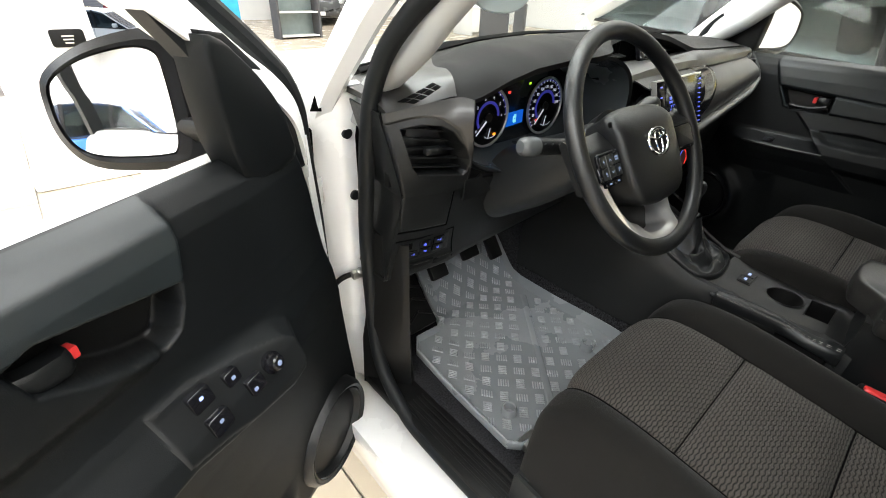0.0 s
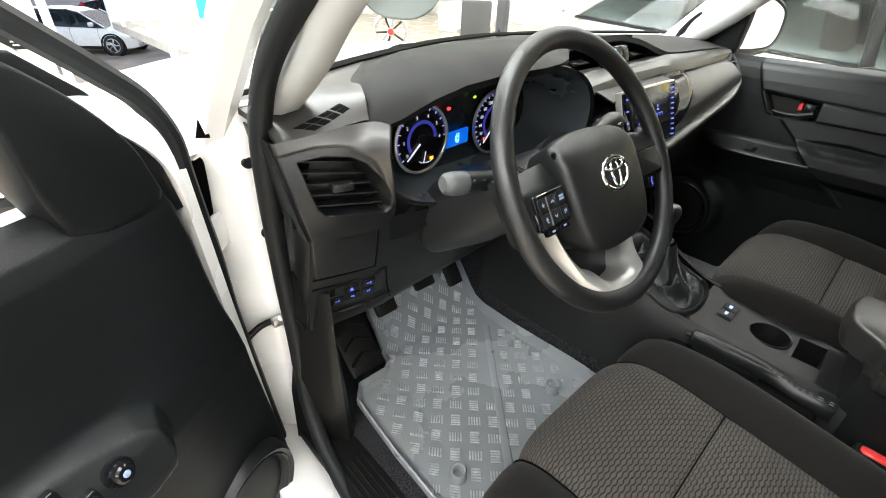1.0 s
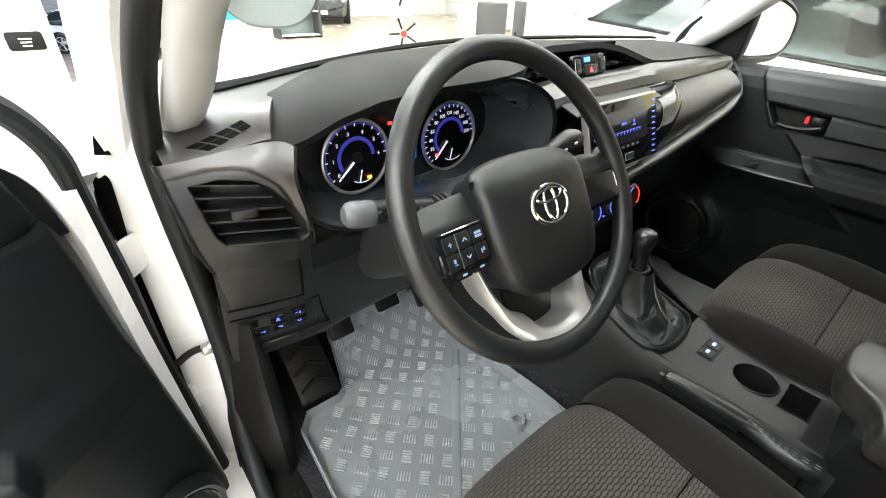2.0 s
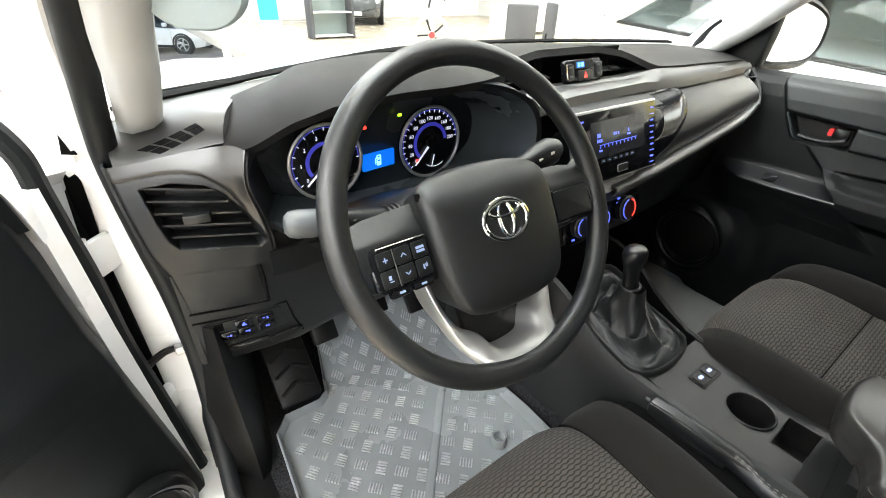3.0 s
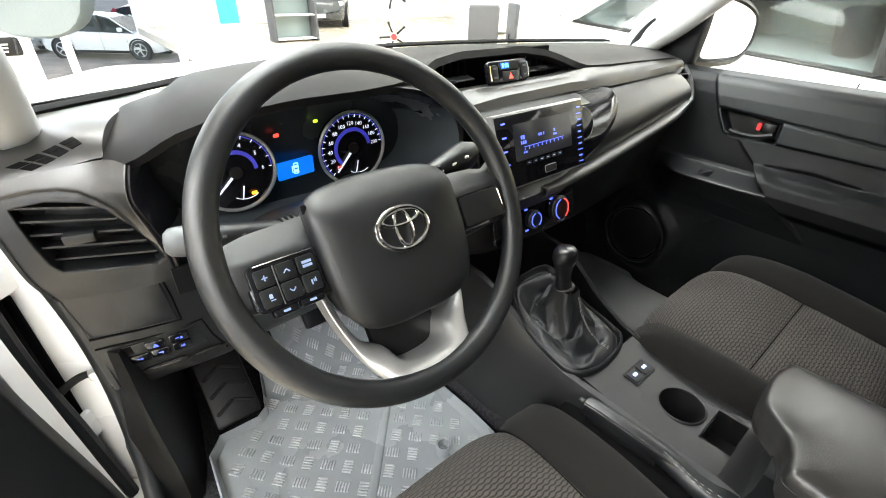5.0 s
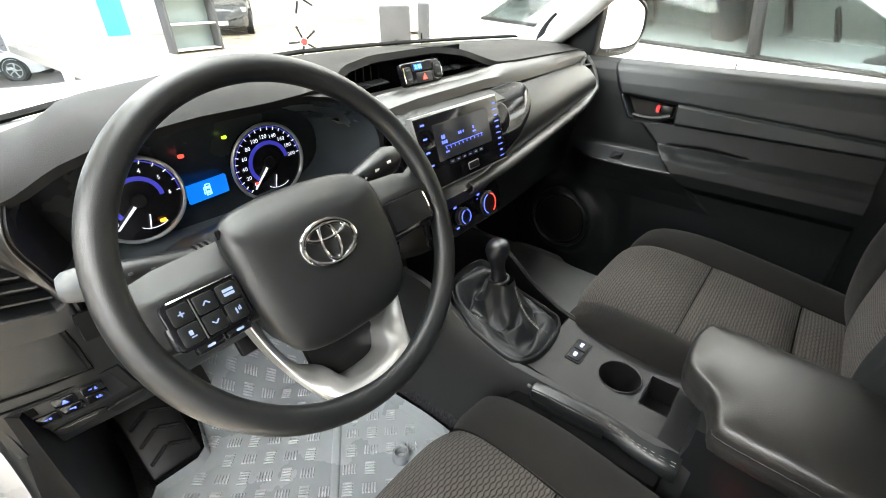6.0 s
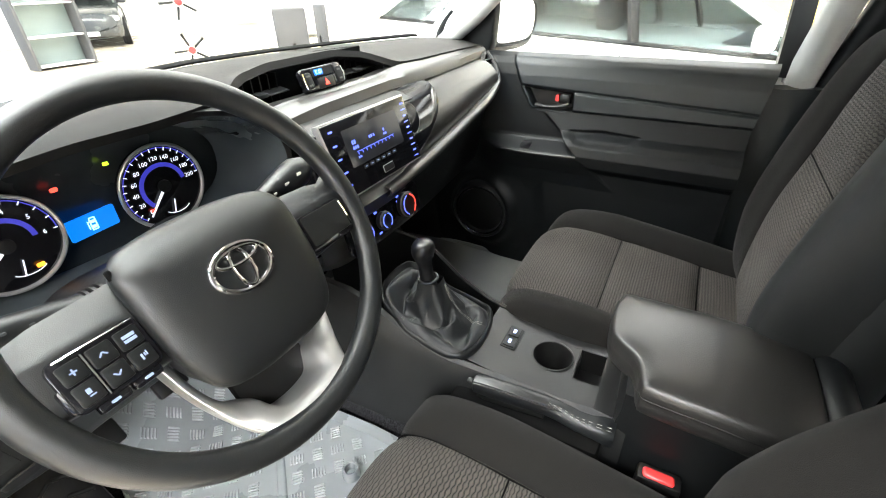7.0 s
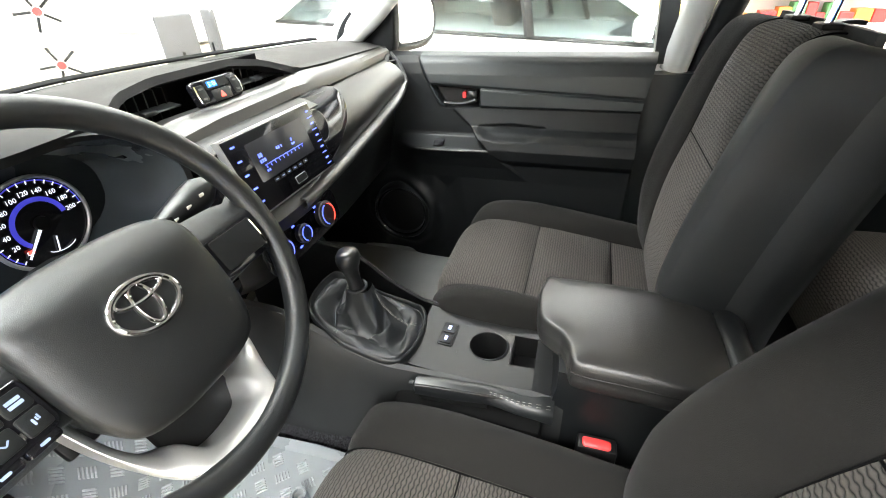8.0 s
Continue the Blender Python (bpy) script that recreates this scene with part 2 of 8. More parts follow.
def tube(path, r, n=10, closed=False, flat=1.0, up=None, radii=None):
    path = [Vector(p) for p in path]
    rows, prev = [], None
    for i, p in enumerate(path):
        d = (path[(i + 1) % len(path)] - path[i - 1]) if closed else path[min(i + 1, len(path) - 1)] - path[max(i - 1, 0)]
        d.normalize()
        if up is not None:
            b = (Vector(up) - d * d.dot(Vector(up))).normalized()
        elif prev is None:
            b = d.orthogonal().normalized()
        else:
            b = (prev - d * d.dot(prev)).normalized()
        prev = b
        a = b.cross(d)
        rr = radii[i] if radii else r
        rows.append(ring_pts(p, rr, a, b, n, 1.0, flat))
    return loft(rows, cu=True, cv=closed, caps=not closed)


def prism(outline, m, depth, bevel=0.0, seg=2):
    """A flat outline (x, y in the frame m), thick along the frame's z, with rounded rims."""
    bm = bmesh.new()
    lo = [bm.verts.new((x, y, 0)) for x, y in outline]
    f = bm.faces.new(lo)
    got = bmesh.ops.extrude_face_region(bm, geom=[f])
    top = [g for g in got["geom"] if isinstance(g, bmesh.types.BMVert)]
    bmesh.ops.translate(bm, vec=(0, 0, depth), verts=top)
    if bevel:
        tops = set(top)
        es = [e for e in bm.edges if e.verts[0] in tops and e.verts[1] in tops]
        bmesh.ops.bevel(bm, geom=es, offset=bevel, segments=seg, profile=0.5, affect="EDGES")
    bmesh.ops.transform(bm, matrix=m, verts=bm.verts)
    return bm


def rounded(w, h, r, n=4):
    """Outline of a rounded rectangle."""
    out = []
    for cx, cy, a0 in ((w / 2 - r, h / 2 - r, 0), (r - w / 2, h / 2 - r, 90), (r - w / 2, r - h / 2, 180), (w / 2 - r, r - h / 2, 270)):
        for k in range(n + 1):
            a = radians(a0 + 90 * k / n)
            out.append((cx + r * math.cos(a), cy + r * math.sin(a)))
    return out


def basis(at, x, y):
    """The frame with its origin at at, its x along x and its z along x cross y."""
    x = Vector(x).normalized()
    z = x.cross(Vector(y)).normalized()
    y = z.cross(x)
    m = Matrix((x, y, z)).transposed().to_4x4()
    m.translation = at
    return m


def merged(*bms):
    out = bmesh.new()
    out.loops.layers.uv.new("UVMap")
    for b in bms:
        me = bpy.data.meshes.new("tmp")
        b.to_mesh(me)
        b.free()
        out.from_mesh(me)
        bpy.data.meshes.remove(me)
    return out


def lettering(text, m, size, align="CENTER", depth=0.0002):
    """Built-in font as mesh in the frame m."""
    cu = bpy.data.curves.new("text", "FONT")
    cu.body, cu.size, cu.align_x, cu.align_y, cu.extrude = text, size, align, "CENTER", depth
    cu.resolution_u = 2
    ob = bpy.data.objects.new("text", cu)
    me = bpy.data.meshes.new_from_object(ob)
    bm = bmesh.new()
    bm.from_mesh(me)
    bmesh.ops.transform(bm, matrix=m, verts=bm.verts)
    bpy.data.objects.remove(ob)
    bpy.data.curves.remove(cu)
    bpy.data.meshes.remove(me)
    return bm


def lerp(x, table):
    """Smooth value from a table of (x, value...)."""
    if x <= table[0][0]:
        return table[0][1:]
    for a, b in zip(table, table[1:]):
        if x <= b[0]:
            t = (x - a[0]) / (b[0] - a[0])
            t = t * t * (3 - 2 * t)
            return tuple(p + (q - p) * t for p, q in zip(a[1:], b[1:]))
    return table[-1][1:]


def linear(x, table):
    xs = [r[0] for r in table]
    return tuple(float(np.interp(x, xs, [r[k] for r in table])) for k in range(1, len(table[0])))


def poly_depth(poly, S, Z):
    """How far each place of a grid lies inside an outline (negative: outside)."""
    d, ins = np.full(S.shape, 1e9), np.zeros(S.shape, bool)
    for (x1, y1), (x2, y2) in zip(poly, poly[1:] + poly[:1]):
        ex, ey = x2 - x1, y2 - y1
        t = np.clip(((S - x1) * ex + (Z - y1) * ey) / (ex * ex + ey * ey), 0, 1)
        d = np.minimum(d, np.hypot(S - x1 - t * ex, Z - y1 - t * ey))
        if ey:
            ins ^= ((y1 > Z) != (y2 > Z)) & (S < x1 + (Z - y1) * ex / ey)
    return np.where(ins, d, -d)


def ease(d, w):
    t = np.clip(d / w + 0.5, 0, 1)
    return t * t * (3 - 2 * t)


def sheet_parts(place, S, Z, N, regions, parent):
    """Meshes from one grid of a lining: each region (mask, name, material, label) takes its own quads."""
    nz, ns = S.shape
    pts = [[tuple(place(float(S[j, i]), float(N[j, i]), float(Z[j, i]))) for i in range(ns)] for j in range(nz)]
    out = {}
    for mask, name, material, label in regions:
        idx, vs_, fs_ = {}, [], []
        for j in range(nz - 1):
            for i in range(ns - 1):
                if not mask[j, i]:
                    continue
                quad = []
                for c in ((j, i), (j, i + 1), (j + 1, i + 1), (j + 1, i)):
                    if c not in idx:
                        idx[c] = len(vs_)
                        vs_.append(pts[c[0]][c[1]])
                    quad.append(idx[c])
                fs_.append(quad)
        me_ = bpy.data.meshes.new(name)
        me_.from_pydata(vs_, [], fs_)
        me_.polygons.foreach_set("use_smooth", [True] * len(fs_))
        me_.materials.append(material)
        ob_ = new(name, me_)
        ob_.parent, ob_.matrix_parent_inverse = parent, parent.matrix_basis.inverted()
        if label:
            tagged(ob_, label)
        out[name] = ob_
    return out


# ---- showroom ----
def slab(name, lo, hi, material, label="", category="", bevel=0.0):
    c = [(a + b) / 2 for a, b in zip(lo, hi)]
    ob = part(name, box(c, [b - a for a, b in zip(lo, hi)], bevel), material)
    return tagged(ob, label, category, kind="structure")


floor = slab("floor", (-10, -9, -0.2), (1.9, 7.7, -0.012), M_GROUT, "beige tiled showroom floor with thin joints", "floor")
slab("floor_east", (1.9, -9, -0.2), (14, 17, -0.012), M_GROUT, "beige tiled showroom floor with thin joints", "floor")
slab("wall_north", (1.9, 17, -0.2), (14.2, 17.2, 5), M_WALL, "plain white showroom wall", "wall")
slab("wall_south", (-10.2, -9.2, -0.2), (14.2, -9, 5), M_WALL, "plain white showroom wall", "wall")
slab("wall_west", (-10.2, -9, -0.2), (-10, 7.7, 5), M_WALL, "plain white showroom wall", "wall")
slab("wall_east", (14, -9, -0.2), (14.2, 17, 5), M_WALL, "plain white showroom wall", "wall")
slab("ceiling", (-10.2, -9.2, 5), (14.2, 7.8, 5.2), M_CEIL, "plain white showroom ceiling", "ceiling")
slab("ceiling_east", (1.9, 7.8, 5), (14.2, 17.2, 5.2), M_CEIL, "plain white showroom ceiling", "ceiling")
M_YARD = mat("brown_gravel_yard", (0.23, 0.19, 0.15), 0.9, grain=1.0, scale=60, vary=0.35, big=1.2)
slab("ground", (-90, 5.0, -1.6), (90, 160, -1.4), M_YARD, "brown grey gravel yard outside the glazing", "ground")
for gx in (-7.6, -5.2, -2.8, -0.35, 0.98):
    slab("mullion", (gx, 7.62, 0), (gx + 0.09, 7.72, 5), M_WALL, "white window mullion", "mullion")
for gy in (10.2, 12.8, 15.4):
    slab("mullion", (1.86, gy, 0), (1.94, gy + 0.09, 5), M_WALL, "white window mullion", "mullion")

# ---- pickup body ----
truck = thing("pickup_truck", (0, 0, 0), "white painted pickup truck body with driver's door open", "pickup truck")


def y_screen(x):
    return 0.60 - 0.33 * x * x


def cabin_floor_z(x, y):
    """Carpet height: footwells, tunnel and toe board."""
    hump = 0.16 * math.exp(-((x / 0.125) ** 6))
    toe = max(0.0, y - 0.50) ** 1.3 * 1.6
    return 0.635 + hump + toe


xs = [-0.70 + 1.40 * i / 40 for i in range(41)]
ys = [-1.55 + 2.45 * j / 40 for j in range(41)]
part("carpet", shell([[V(x, y, cabin_floor_z(x, y)) for x in xs] for y in ys], -0.03), M_CARPET, truck, "black needle-felt cabin carpet")
# firewall, bonnet, roof, rear wall
part("firewall", box((0, 0.93, 0.85), (1.46, 0.04, 0.55)), M_BLACK, truck)
bon = []
for j in range(13):
    v = j / 12
    y = 0.66 + 1.0 * v
    bon.append([V(x, y - 0.17 * (x / 0.7) ** 2 * (1 - v), 1.275 - 0.10 * v - 0.06 * (abs(x) / 0.8) ** 4 + 0.012 * math.exp(-(((abs(x) - 0.45) / 0.1) ** 2))) for x in [-0.70 + 1.4 * i / 24 for i in range(25)]])
part("bonnet", shell(bon, -0.02), M_WHITE, truck)
part("cowl", shell([[V(x, y_screen(x) + d, 1.30 - h) for x in [-0.7 + 1.4 * i / 20 for i in range(21)]] for d, h in ((0.03, 0.0), (0.06, 0.012), (0.12, 0.02))], -0.02), M_BLACK, truck)
for sgn in (-1, 1):
    rows = []
    for y, xo, zt in ((0.47, 0.80, 1.235), (0.60, 0.84, 1.225), (0.9, 0.88, 1.20), (1.3, 0.90, 1.16), (1.7, 0.86, 1.08)):
        rows.append([V(sgn * 0.72, y, zt + 0.015), V(sgn * (xo - 0.05), y, zt), V(sgn * xo, y, zt - 0.06), V(sgn * (xo + 0.02), y, 0.9), V(sgn * xo, y, 0.55), V(sgn * (xo - 0.04), y, 0.45)])
    part("front_wing", shell(rows, 0.02 * sgn), M_WHITE, truck)
roof = []
for j in range(9):
    v = j / 8
    y = 0.06 - 1.62 * v
    roof.append([V(x, y - 0.06 * (x / 0.62) ** 2, 1.62 + 0.10 * math.sin(math.pi * min(v + 0.12, 1)) ** 0.6 - 0.09 * (abs(x) / 0.62) ** 3) for x in [-0.62 + 1.24 * i / 16 for i in range(17)]])
part("roof", shell(roof, 0.04), M_WHITE, truck)
part("headliner", shell([[p - V(0, 0, 0.055) for p in r] for r in roof], 0.01), M_TRIMGREY, truck, "light grey cloth headliner")
part("rear_wall", box((0, -1.62, 1.0), (1.4, 0.05, 0.9)), M_BLACK, truck)


def pillar_rows(path, w, d, face):
    """A pillar swept along path: w across, d deep, turned to face."""
    rows = []
    path = spline(path, 4)
    for i, p in enumerate(path):
        t = (path[min(i + 1, len(path) - 1)] - path[max(i - 1, 0)]).normalized()
        f = (Vector(face) - t * t.dot(Vector(face))).normalized()
        s = t.cross(f)
        rows.append([p + s * (w * 0.5 * a) + f * (d * 0.5 * b) for a, b in ((-1, -0.3), (-0.8, 0.6), (-0.3, 1), (0.3, 1), (0.8, 0.6), (1, -0.3), (0.6, -1), (-0.6, -1))])
    return rows


for sgn in (-1, 1):
    # A-pillar trim and outer skin
    part("a_pillar_trim", loft(pillar_rows([(sgn * 0.676, 0.42, 1.235), (sgn * 0.674, 0.36, 1.30), (sgn * 0.671, 0.262, 1.372), (sgn * 0.670, 0.185, 1.44), (sgn * 0.655, 0.05, 1.545), (sgn * 0.60, -0.12, 1.64)], 0.050, 0.046, (-sgn * 0.75, -0.6, 0.2)), cu=True, caps=True), M_TRIMGREY, truck, "light grey plastic A-pillar trim", 80)
    part("a_pillar", loft(pillar_rows([(sgn * 0.742, 0.50, 1.19), (sgn * 0.738, 0.44, 1.28), (sgn * 0.732, 0.35, 1.375), (sgn * 0.727, 0.262, 1.455), (sgn * 0.70, 0.115, 1.57), (sgn * 0.65, -0.06, 1.67)], 0.060, 0.05, (sgn, 0, 0.2)), cu=True, caps=True), M_WHITE, truck)
    # door aperture: hinge post, sill, roof rail, B-pillar
    part("hinge_post", shell([[V(sgn * x, y + dy, z) for x, y in ((0.690, 0.425), (0.712, 0.424), (0.726, 0.432), (0.745, 0.445), (0.772, 0.466), (0.780, 0.478), (0.782, 0.56))] for z, dy in ((0.50, 0.02), (0.60, 0.005), (0.75, 0.0), (1.0, 0.0), (1.2, 0.0), (1.30, -0.03))], -0.012 * sgn), M_WHITE, truck, "white painted door hinge post", 40)
    part("hinge_gap", shell([[V(sgn * (0.783 + k), 0.478 + k, z) for k in (0.0, 0.014)] for z in (0.60, 0.80, 1.00, 1.225)], 0.004), M_BLACK, truck, "dark gap between post and wing")
    for hz in (0.78, 1.10):
        part("door_hinge", merged(box((sgn * 0.768, 0.446, hz), (0.05, 0.014, 0.060), 0.006, 2, Matrix.Rotation(radians(sgn * -45), 4, "Z")), tube([V(sgn * 0.790, 0.432, hz - 0.034), V(sgn * 0.790, 0.432, hz + 0.034)], 0.010, 12), box((sgn * 0.808, 0.428, hz), (0.045, 0.012, 0.045), 0.004)), M_WHITE, truck, "white painted door hinge")
    for gz in (1.085, 1.21):
        part("post_plug", lathe((sgn * (0.7080 if gz > 1.2 else 0.7005), 0.4240, gz), (sgn * 0.05, -1, 0), [(0.0105, -0.003), (0.0100, 0.004), (0.008, 0.0055), (0.0, 0.0055)], 18), M_SEAL, truck, "black rubber plug")
    part("post_slot", shell([[V(sgn * x, y, z) for x, y in ((x0, 0.4515 + (x0 - 0.757) * 0.8), (x1, 0.4515 + (x1 - 0.757) * 0.95))] for x0, x1, z in ((0.766, 0.777, 1.112), (0.762, 0.779, 1.17), (0.760, 0.779, 1.217), (0.762, 0.776, 1.222))], 0.003 * sgn), M_VOID, truck)
    part("post_slot", shell([[V(sgn * x, y, z) for x, y in ((x0, 0.4515 + (x0 - 0.757) * 0.8), (x1, 0.4515 + (x1 - 0.757) * 0.95))] for x0, x1, z in ((0.764, 0.780, 0.62), (0.765, 0.780, 0.87), (0.768, 0.780, 1.06))], 0.003 * sgn), M_VOID, truck)
    part("post_slot", shell([[V(sgn * x, y, z) for x, y in pts_] for z, pts_ in ((1.255, ((0.750, 0.4285), (0.766, 0.4395))), (1.305, ((0.752, 0.4160), (0.756, 0.4185))))], 0.003 * sgn), M_VOID, truck)
    part("sill", box((sgn * 0.765, -0.15, 0.535), (0.11, 1.25, 0.12), 0.02), M_WHITE, truck)
    part("scuff_plate", box((sgn * 0.690, -0.10, 0.622), (0.085, 0.98, 0.03), 0.01), M_BLACK, truck, "ribbed black plastic sill scuff plate")
    for k in range(5):
        part("scuff_rib", box((sgn * (0.665 + 0.012 * k), -0.15, 0.638), (0.005, 0.80, 0.004), 0.0015, 1), M_BLACK, truck)
    part("kick_panel", shell([[V(sgn * x, y, z) for x, y in row] for z, row in (
        (0.615, ((0.735, 0.385), (0.690, 0.315), (0.668, 0.285), (0.648, 0.300), (0.628, 0.360), (0.606, 0.50), (0.60, 0.62))),
        (0.750, ((0.728, 0.388), (0.686, 0.305), (0.668, 0.290), (0.650, 0.310), (0.628, 0.380), (0.604, 0.52), (0.60, 0.62))),
        (0.900, ((0.700, 0.385), (0.684, 0.300), (0.672, 0.286), (0.655, 0.320), (0.630, 0.400), (0.604, 0.53), (0.60, 0.62))),
        (1.020, ((0.695, 0.385), (0.684, 0.300), (0.672, 0.286), (0.655, 0.320), (0.630, 0.400), (0.604, 0.53), (0.60, 0.62))))], 0.01 * sgn), M_BLACK, truck, "smooth black kick panel in the footwell", 80)
    part("b_pillar", loft(pillar_rows([(sgn * 0.705, -0.575, 0.60), (sgn * 0.700, -0.560, 0.95), (sgn * 0.704, -0.545, 1.238)], 0.19, 0.06, (-sgn, 0, 0)), cu=True, caps=True), M_DOORPAD, truck, "dark grey lower B-pillar trim")
    part("b_pillar_upper", loft(pillar_rows([(sgn * 0.712, -0.539, 1.240), (sgn * 0.70, -0.565, 1.40), (sgn * 0.675, -0.585, 1.53), (sgn * 0.63, -0.60, 1.66)], 0.068, 0.05, (-sgn, 0, 0)), cu=True, caps=True), M_TRIMGREY, truck, "light grey upper B-pillar trim", 80)
    part("rear_door_frame", loft(pillar_rows([(sgn * 0.722, -0.596, 1.225), (sgn * 0.705, -0.636, 1.404), (sgn * 0.68, -0.665, 1.53), (sgn * 0.635, -0.69, 1.66)], 0.064, 0.04, (-sgn, 0, 0)), cu=True, caps=True), M_SEAL, truck, "black rear door frame", 80)
    part("roof_rail", tube(spline([(sgn * 0.63, -0.05, 1.655), (sgn * 0.63, -0.5, 1.69), (sgn * 0.61, -1.5, 1.67)], 4), 0.045, 10), M_WHITE, truck)
    part("rear_side", box((sgn * 0.73, -1.1, 0.92), (0.06, 1.0, 0.66), 0.01), M_DOOR, truck, "black rear door lining")
    seal = spline([(sgn * 0.722, -0.56, 0.625), (sgn * 0.726, 0.10, 0.615), (sgn * 0.722, 0.26, 0.64), (sgn * 0.712, 0.352, 0.72), (sgn * 0.702, 0.384, 0.88), (sgn * 0.704, 0.384, 1.02), (sgn * 0.714, 0.353, 1.165), (sgn * 0.719, 0.328, 1.265), (sgn * 0.717, 0.312, 1.315), (sgn * 0.713, 0.288, 1.360), (sgn * 0.709, 0.250, 1.400), (sgn * 0.703, 0.190, 1.447), (sgn * 0.69, 0.04, 1.55), (sgn * 0.655, -0.12, 1.645), (sgn * 0.63, -0.5, 1.66)], 6)
    part("door_seal", tube(seal, 0.0150, 12), M_SEAL, truck, "black rubber door aperture seal")

for sgn in (-1, 1):
    for wy in (1.12, -1.96):
        hub_at, out = V(sgn * 0.78, wy, 0.375), V(sgn, 0, 0)
        tyre = part("wheel", lathe(hub_at - out * 0.12, out, [(0.20, 0), (0.35, 0.0), (0.375, 0.03), (0.375, 0.21), (0.35, 0.24), (0.235, 0.235), (0.225, 0.19), (0.0, 0.18)], 36), M_SEAL, truck, "black tyre on a steel wheel")
        part("wheel_disc", lathe(hub_at + out * 0.075, out, [(0.222, -0.02), (0.215, 0.02), (0.15, 0.012), (0.06, 0.03), (0.0, 0.032)], 36), M_STEEL, tyre)
    part("chassis_rail", box((sgn * 0.45, -0.2, 0.46), (0.10, 4.2, 0.14), 0.01), M_BLACK, truck)
for wy in (1.12, -1.96):
    part("axle", tube([V(-0.7, wy, 0.375), V(0.7, wy, 0.375)], 0.05, 10), M_BLACK, truck)

# windscreen
ws = []
for j in range(5):
    v = j / 4
    ws.append([V(x * (1 - 0.10 * v), (y_screen(x) + 0.035) * (1 - v) + v * (0.06 - 0.12 * x * x), 1.305 + 0.325 * v) for x in [-0.66 + 1.32 * i / 20 for i in range(21)]])
pane = part("windscreen", shell(ws, 0.005), M_GLASS, truck, "clear laminated windscreen")
pane.visible_shadow = False
part("windscreen_band", shell([[p + V(0, -0.004, 0.001) + (ws[1][i] - p) * k for i, p in enumerate(ws[0])] for k in (0.0, 0.085)], 0.002), M_BLACK, truck, "black ceramic band along the windscreen's foot")

# ---- dashboard ----
dash = thing("dashboard", (0, 0.3, 0.63), "black moulded dashboard with satin grey wing panel", "dashboard")
LIP = [(-0.72, 0.285, 1.276), (-0.69, 0.276, 1.278), (-0.65, 0.263, 1.287), (-0.612, 0.247, 1.297), (-0.593, 0.228, 1.303), (-0.572, 0.212, 1.314), (-0.545, 0.192, 1.334), (-0.50, 0.176, 1.350), (-0.42, 0.170, 1.357),
       (-0.34, 0.172, 1.356), (-0.28, 0.182, 1.349), (-0.22, 0.205, 1.341), (-0.15, 0.250, 1.346), (-0.08, 0.268, 1.351), (0.08, 0.270, 1.350), (0.15, 0.256, 1.339), (0.215, 0.222, 1.316),
       (0.30, 0.216, 1.313), (0.45, 0.218, 1.309), (0.60, 0.222, 1.304), (0.67, 0.230, 1.296)]


def lip(x):
    return linear(x, LIP)


def crease(y):
    """Where the cluster hood rises from the side panel."""
    return linear(y, [(0.10, -0.660), (0.16, -0.642), (0.249, -0.605), (0.344, -0.556), (0.401, -0.514), (0.50, -0.44), (0.60, -0.36)])[0]


def screen_z(x):
    """Height of the dash along the windscreen's foot."""
    return linear(x, [(-0.70, 1.300), (-0.55, 1.304), (-0.40, 1.312), (-0.20, 1.322), (0.0, 1.326), (0.66, 1.316)])[0]


def pad_z(x, v):
    lz, far = lip(x)[1], screen_z(x)
    swell = linear(x, [(-0.60, 0.013), (-0.50, 0.026), (-0.30, 0.026), (-0.20, 0.021), (-0.12, 0.013), (0.0, 0.011), (0.6, 0.012)])[0] * v ** 1.5 * (1 - v) / 0.186
    front = (max(0, v - 0.86) / 0.14) ** 2
    return far + (lz - far) * v + swell - 0.012 * (1 - front) - front * linear(x, [(-0.34, 0.020), (-0.20, 0.006), (-0.15, 0.0), (0.15, 0.0), (0.24, 0.006)])[0]


def side_z(x, v):
    """The lower satin panel beside the hood."""
    d = (1 - v) * (y_screen(x) - lip(x)[0])
    foot = linear(x, [(-0.72, 1.276), (-0.69, 1.278), (-0.65, 1.287), (-0.61, 1.297), (-0.57, 1.304), (-0.50, 1.312)])[0]
    near = foot + linear(x, [(-0.72, 0.016), (-0.68, 0.022), (-0.62, 0.032), (-0.50, 0.028)])[0] * (1 - math.exp(-d / 0.028))
    w = (1 - v) ** 1.5
    return near * (1 - w) + screen_z(x) * w


hood, flank = [], []
for j in range(22):
    v = 1 - (1 - j / 21) ** 1.6
    left = -0.55
    for _ in range(8):
        left = crease(y_screen(left) + (lip(left)[0] - y_screen(left)) * v)
    row, side = [], []
    for i in range(73):
        x = left + (0.67 - left) * (i / 72) ** 1.25
        wy = y_screen(x)
        y = wy + (lip(x)[0] - wy) * v
        rise = min(1.0, max(0.0, (x - left) / (0.05 + 0.08 * (1 - v))))
        rise = rise * rise * (3 - 2 * rise)
        z = pad_z(x, v)
        z = z - (1 - rise) * max(0.0, z - side_z(left, v) + 0.010 - 0.006 * v)
        if i == 0:
            row.append(V(x - 0.004, y, side_z(left, v) - 0.020))
        row.append(V(x, y, z))
    for i in range(13):
        x = -0.716 + (left + 0.716) * i / 12
        wy = y_screen(x)
        side.append(V(x, wy + (lip(x)[0] - wy) * v, side_z(x, v)))
    hood.append(row)
    flank.append(side)
part("top_pad", shell(hood, -0.012), M_PAD, dash, "grained soft black dash top and cluster hood", 40)
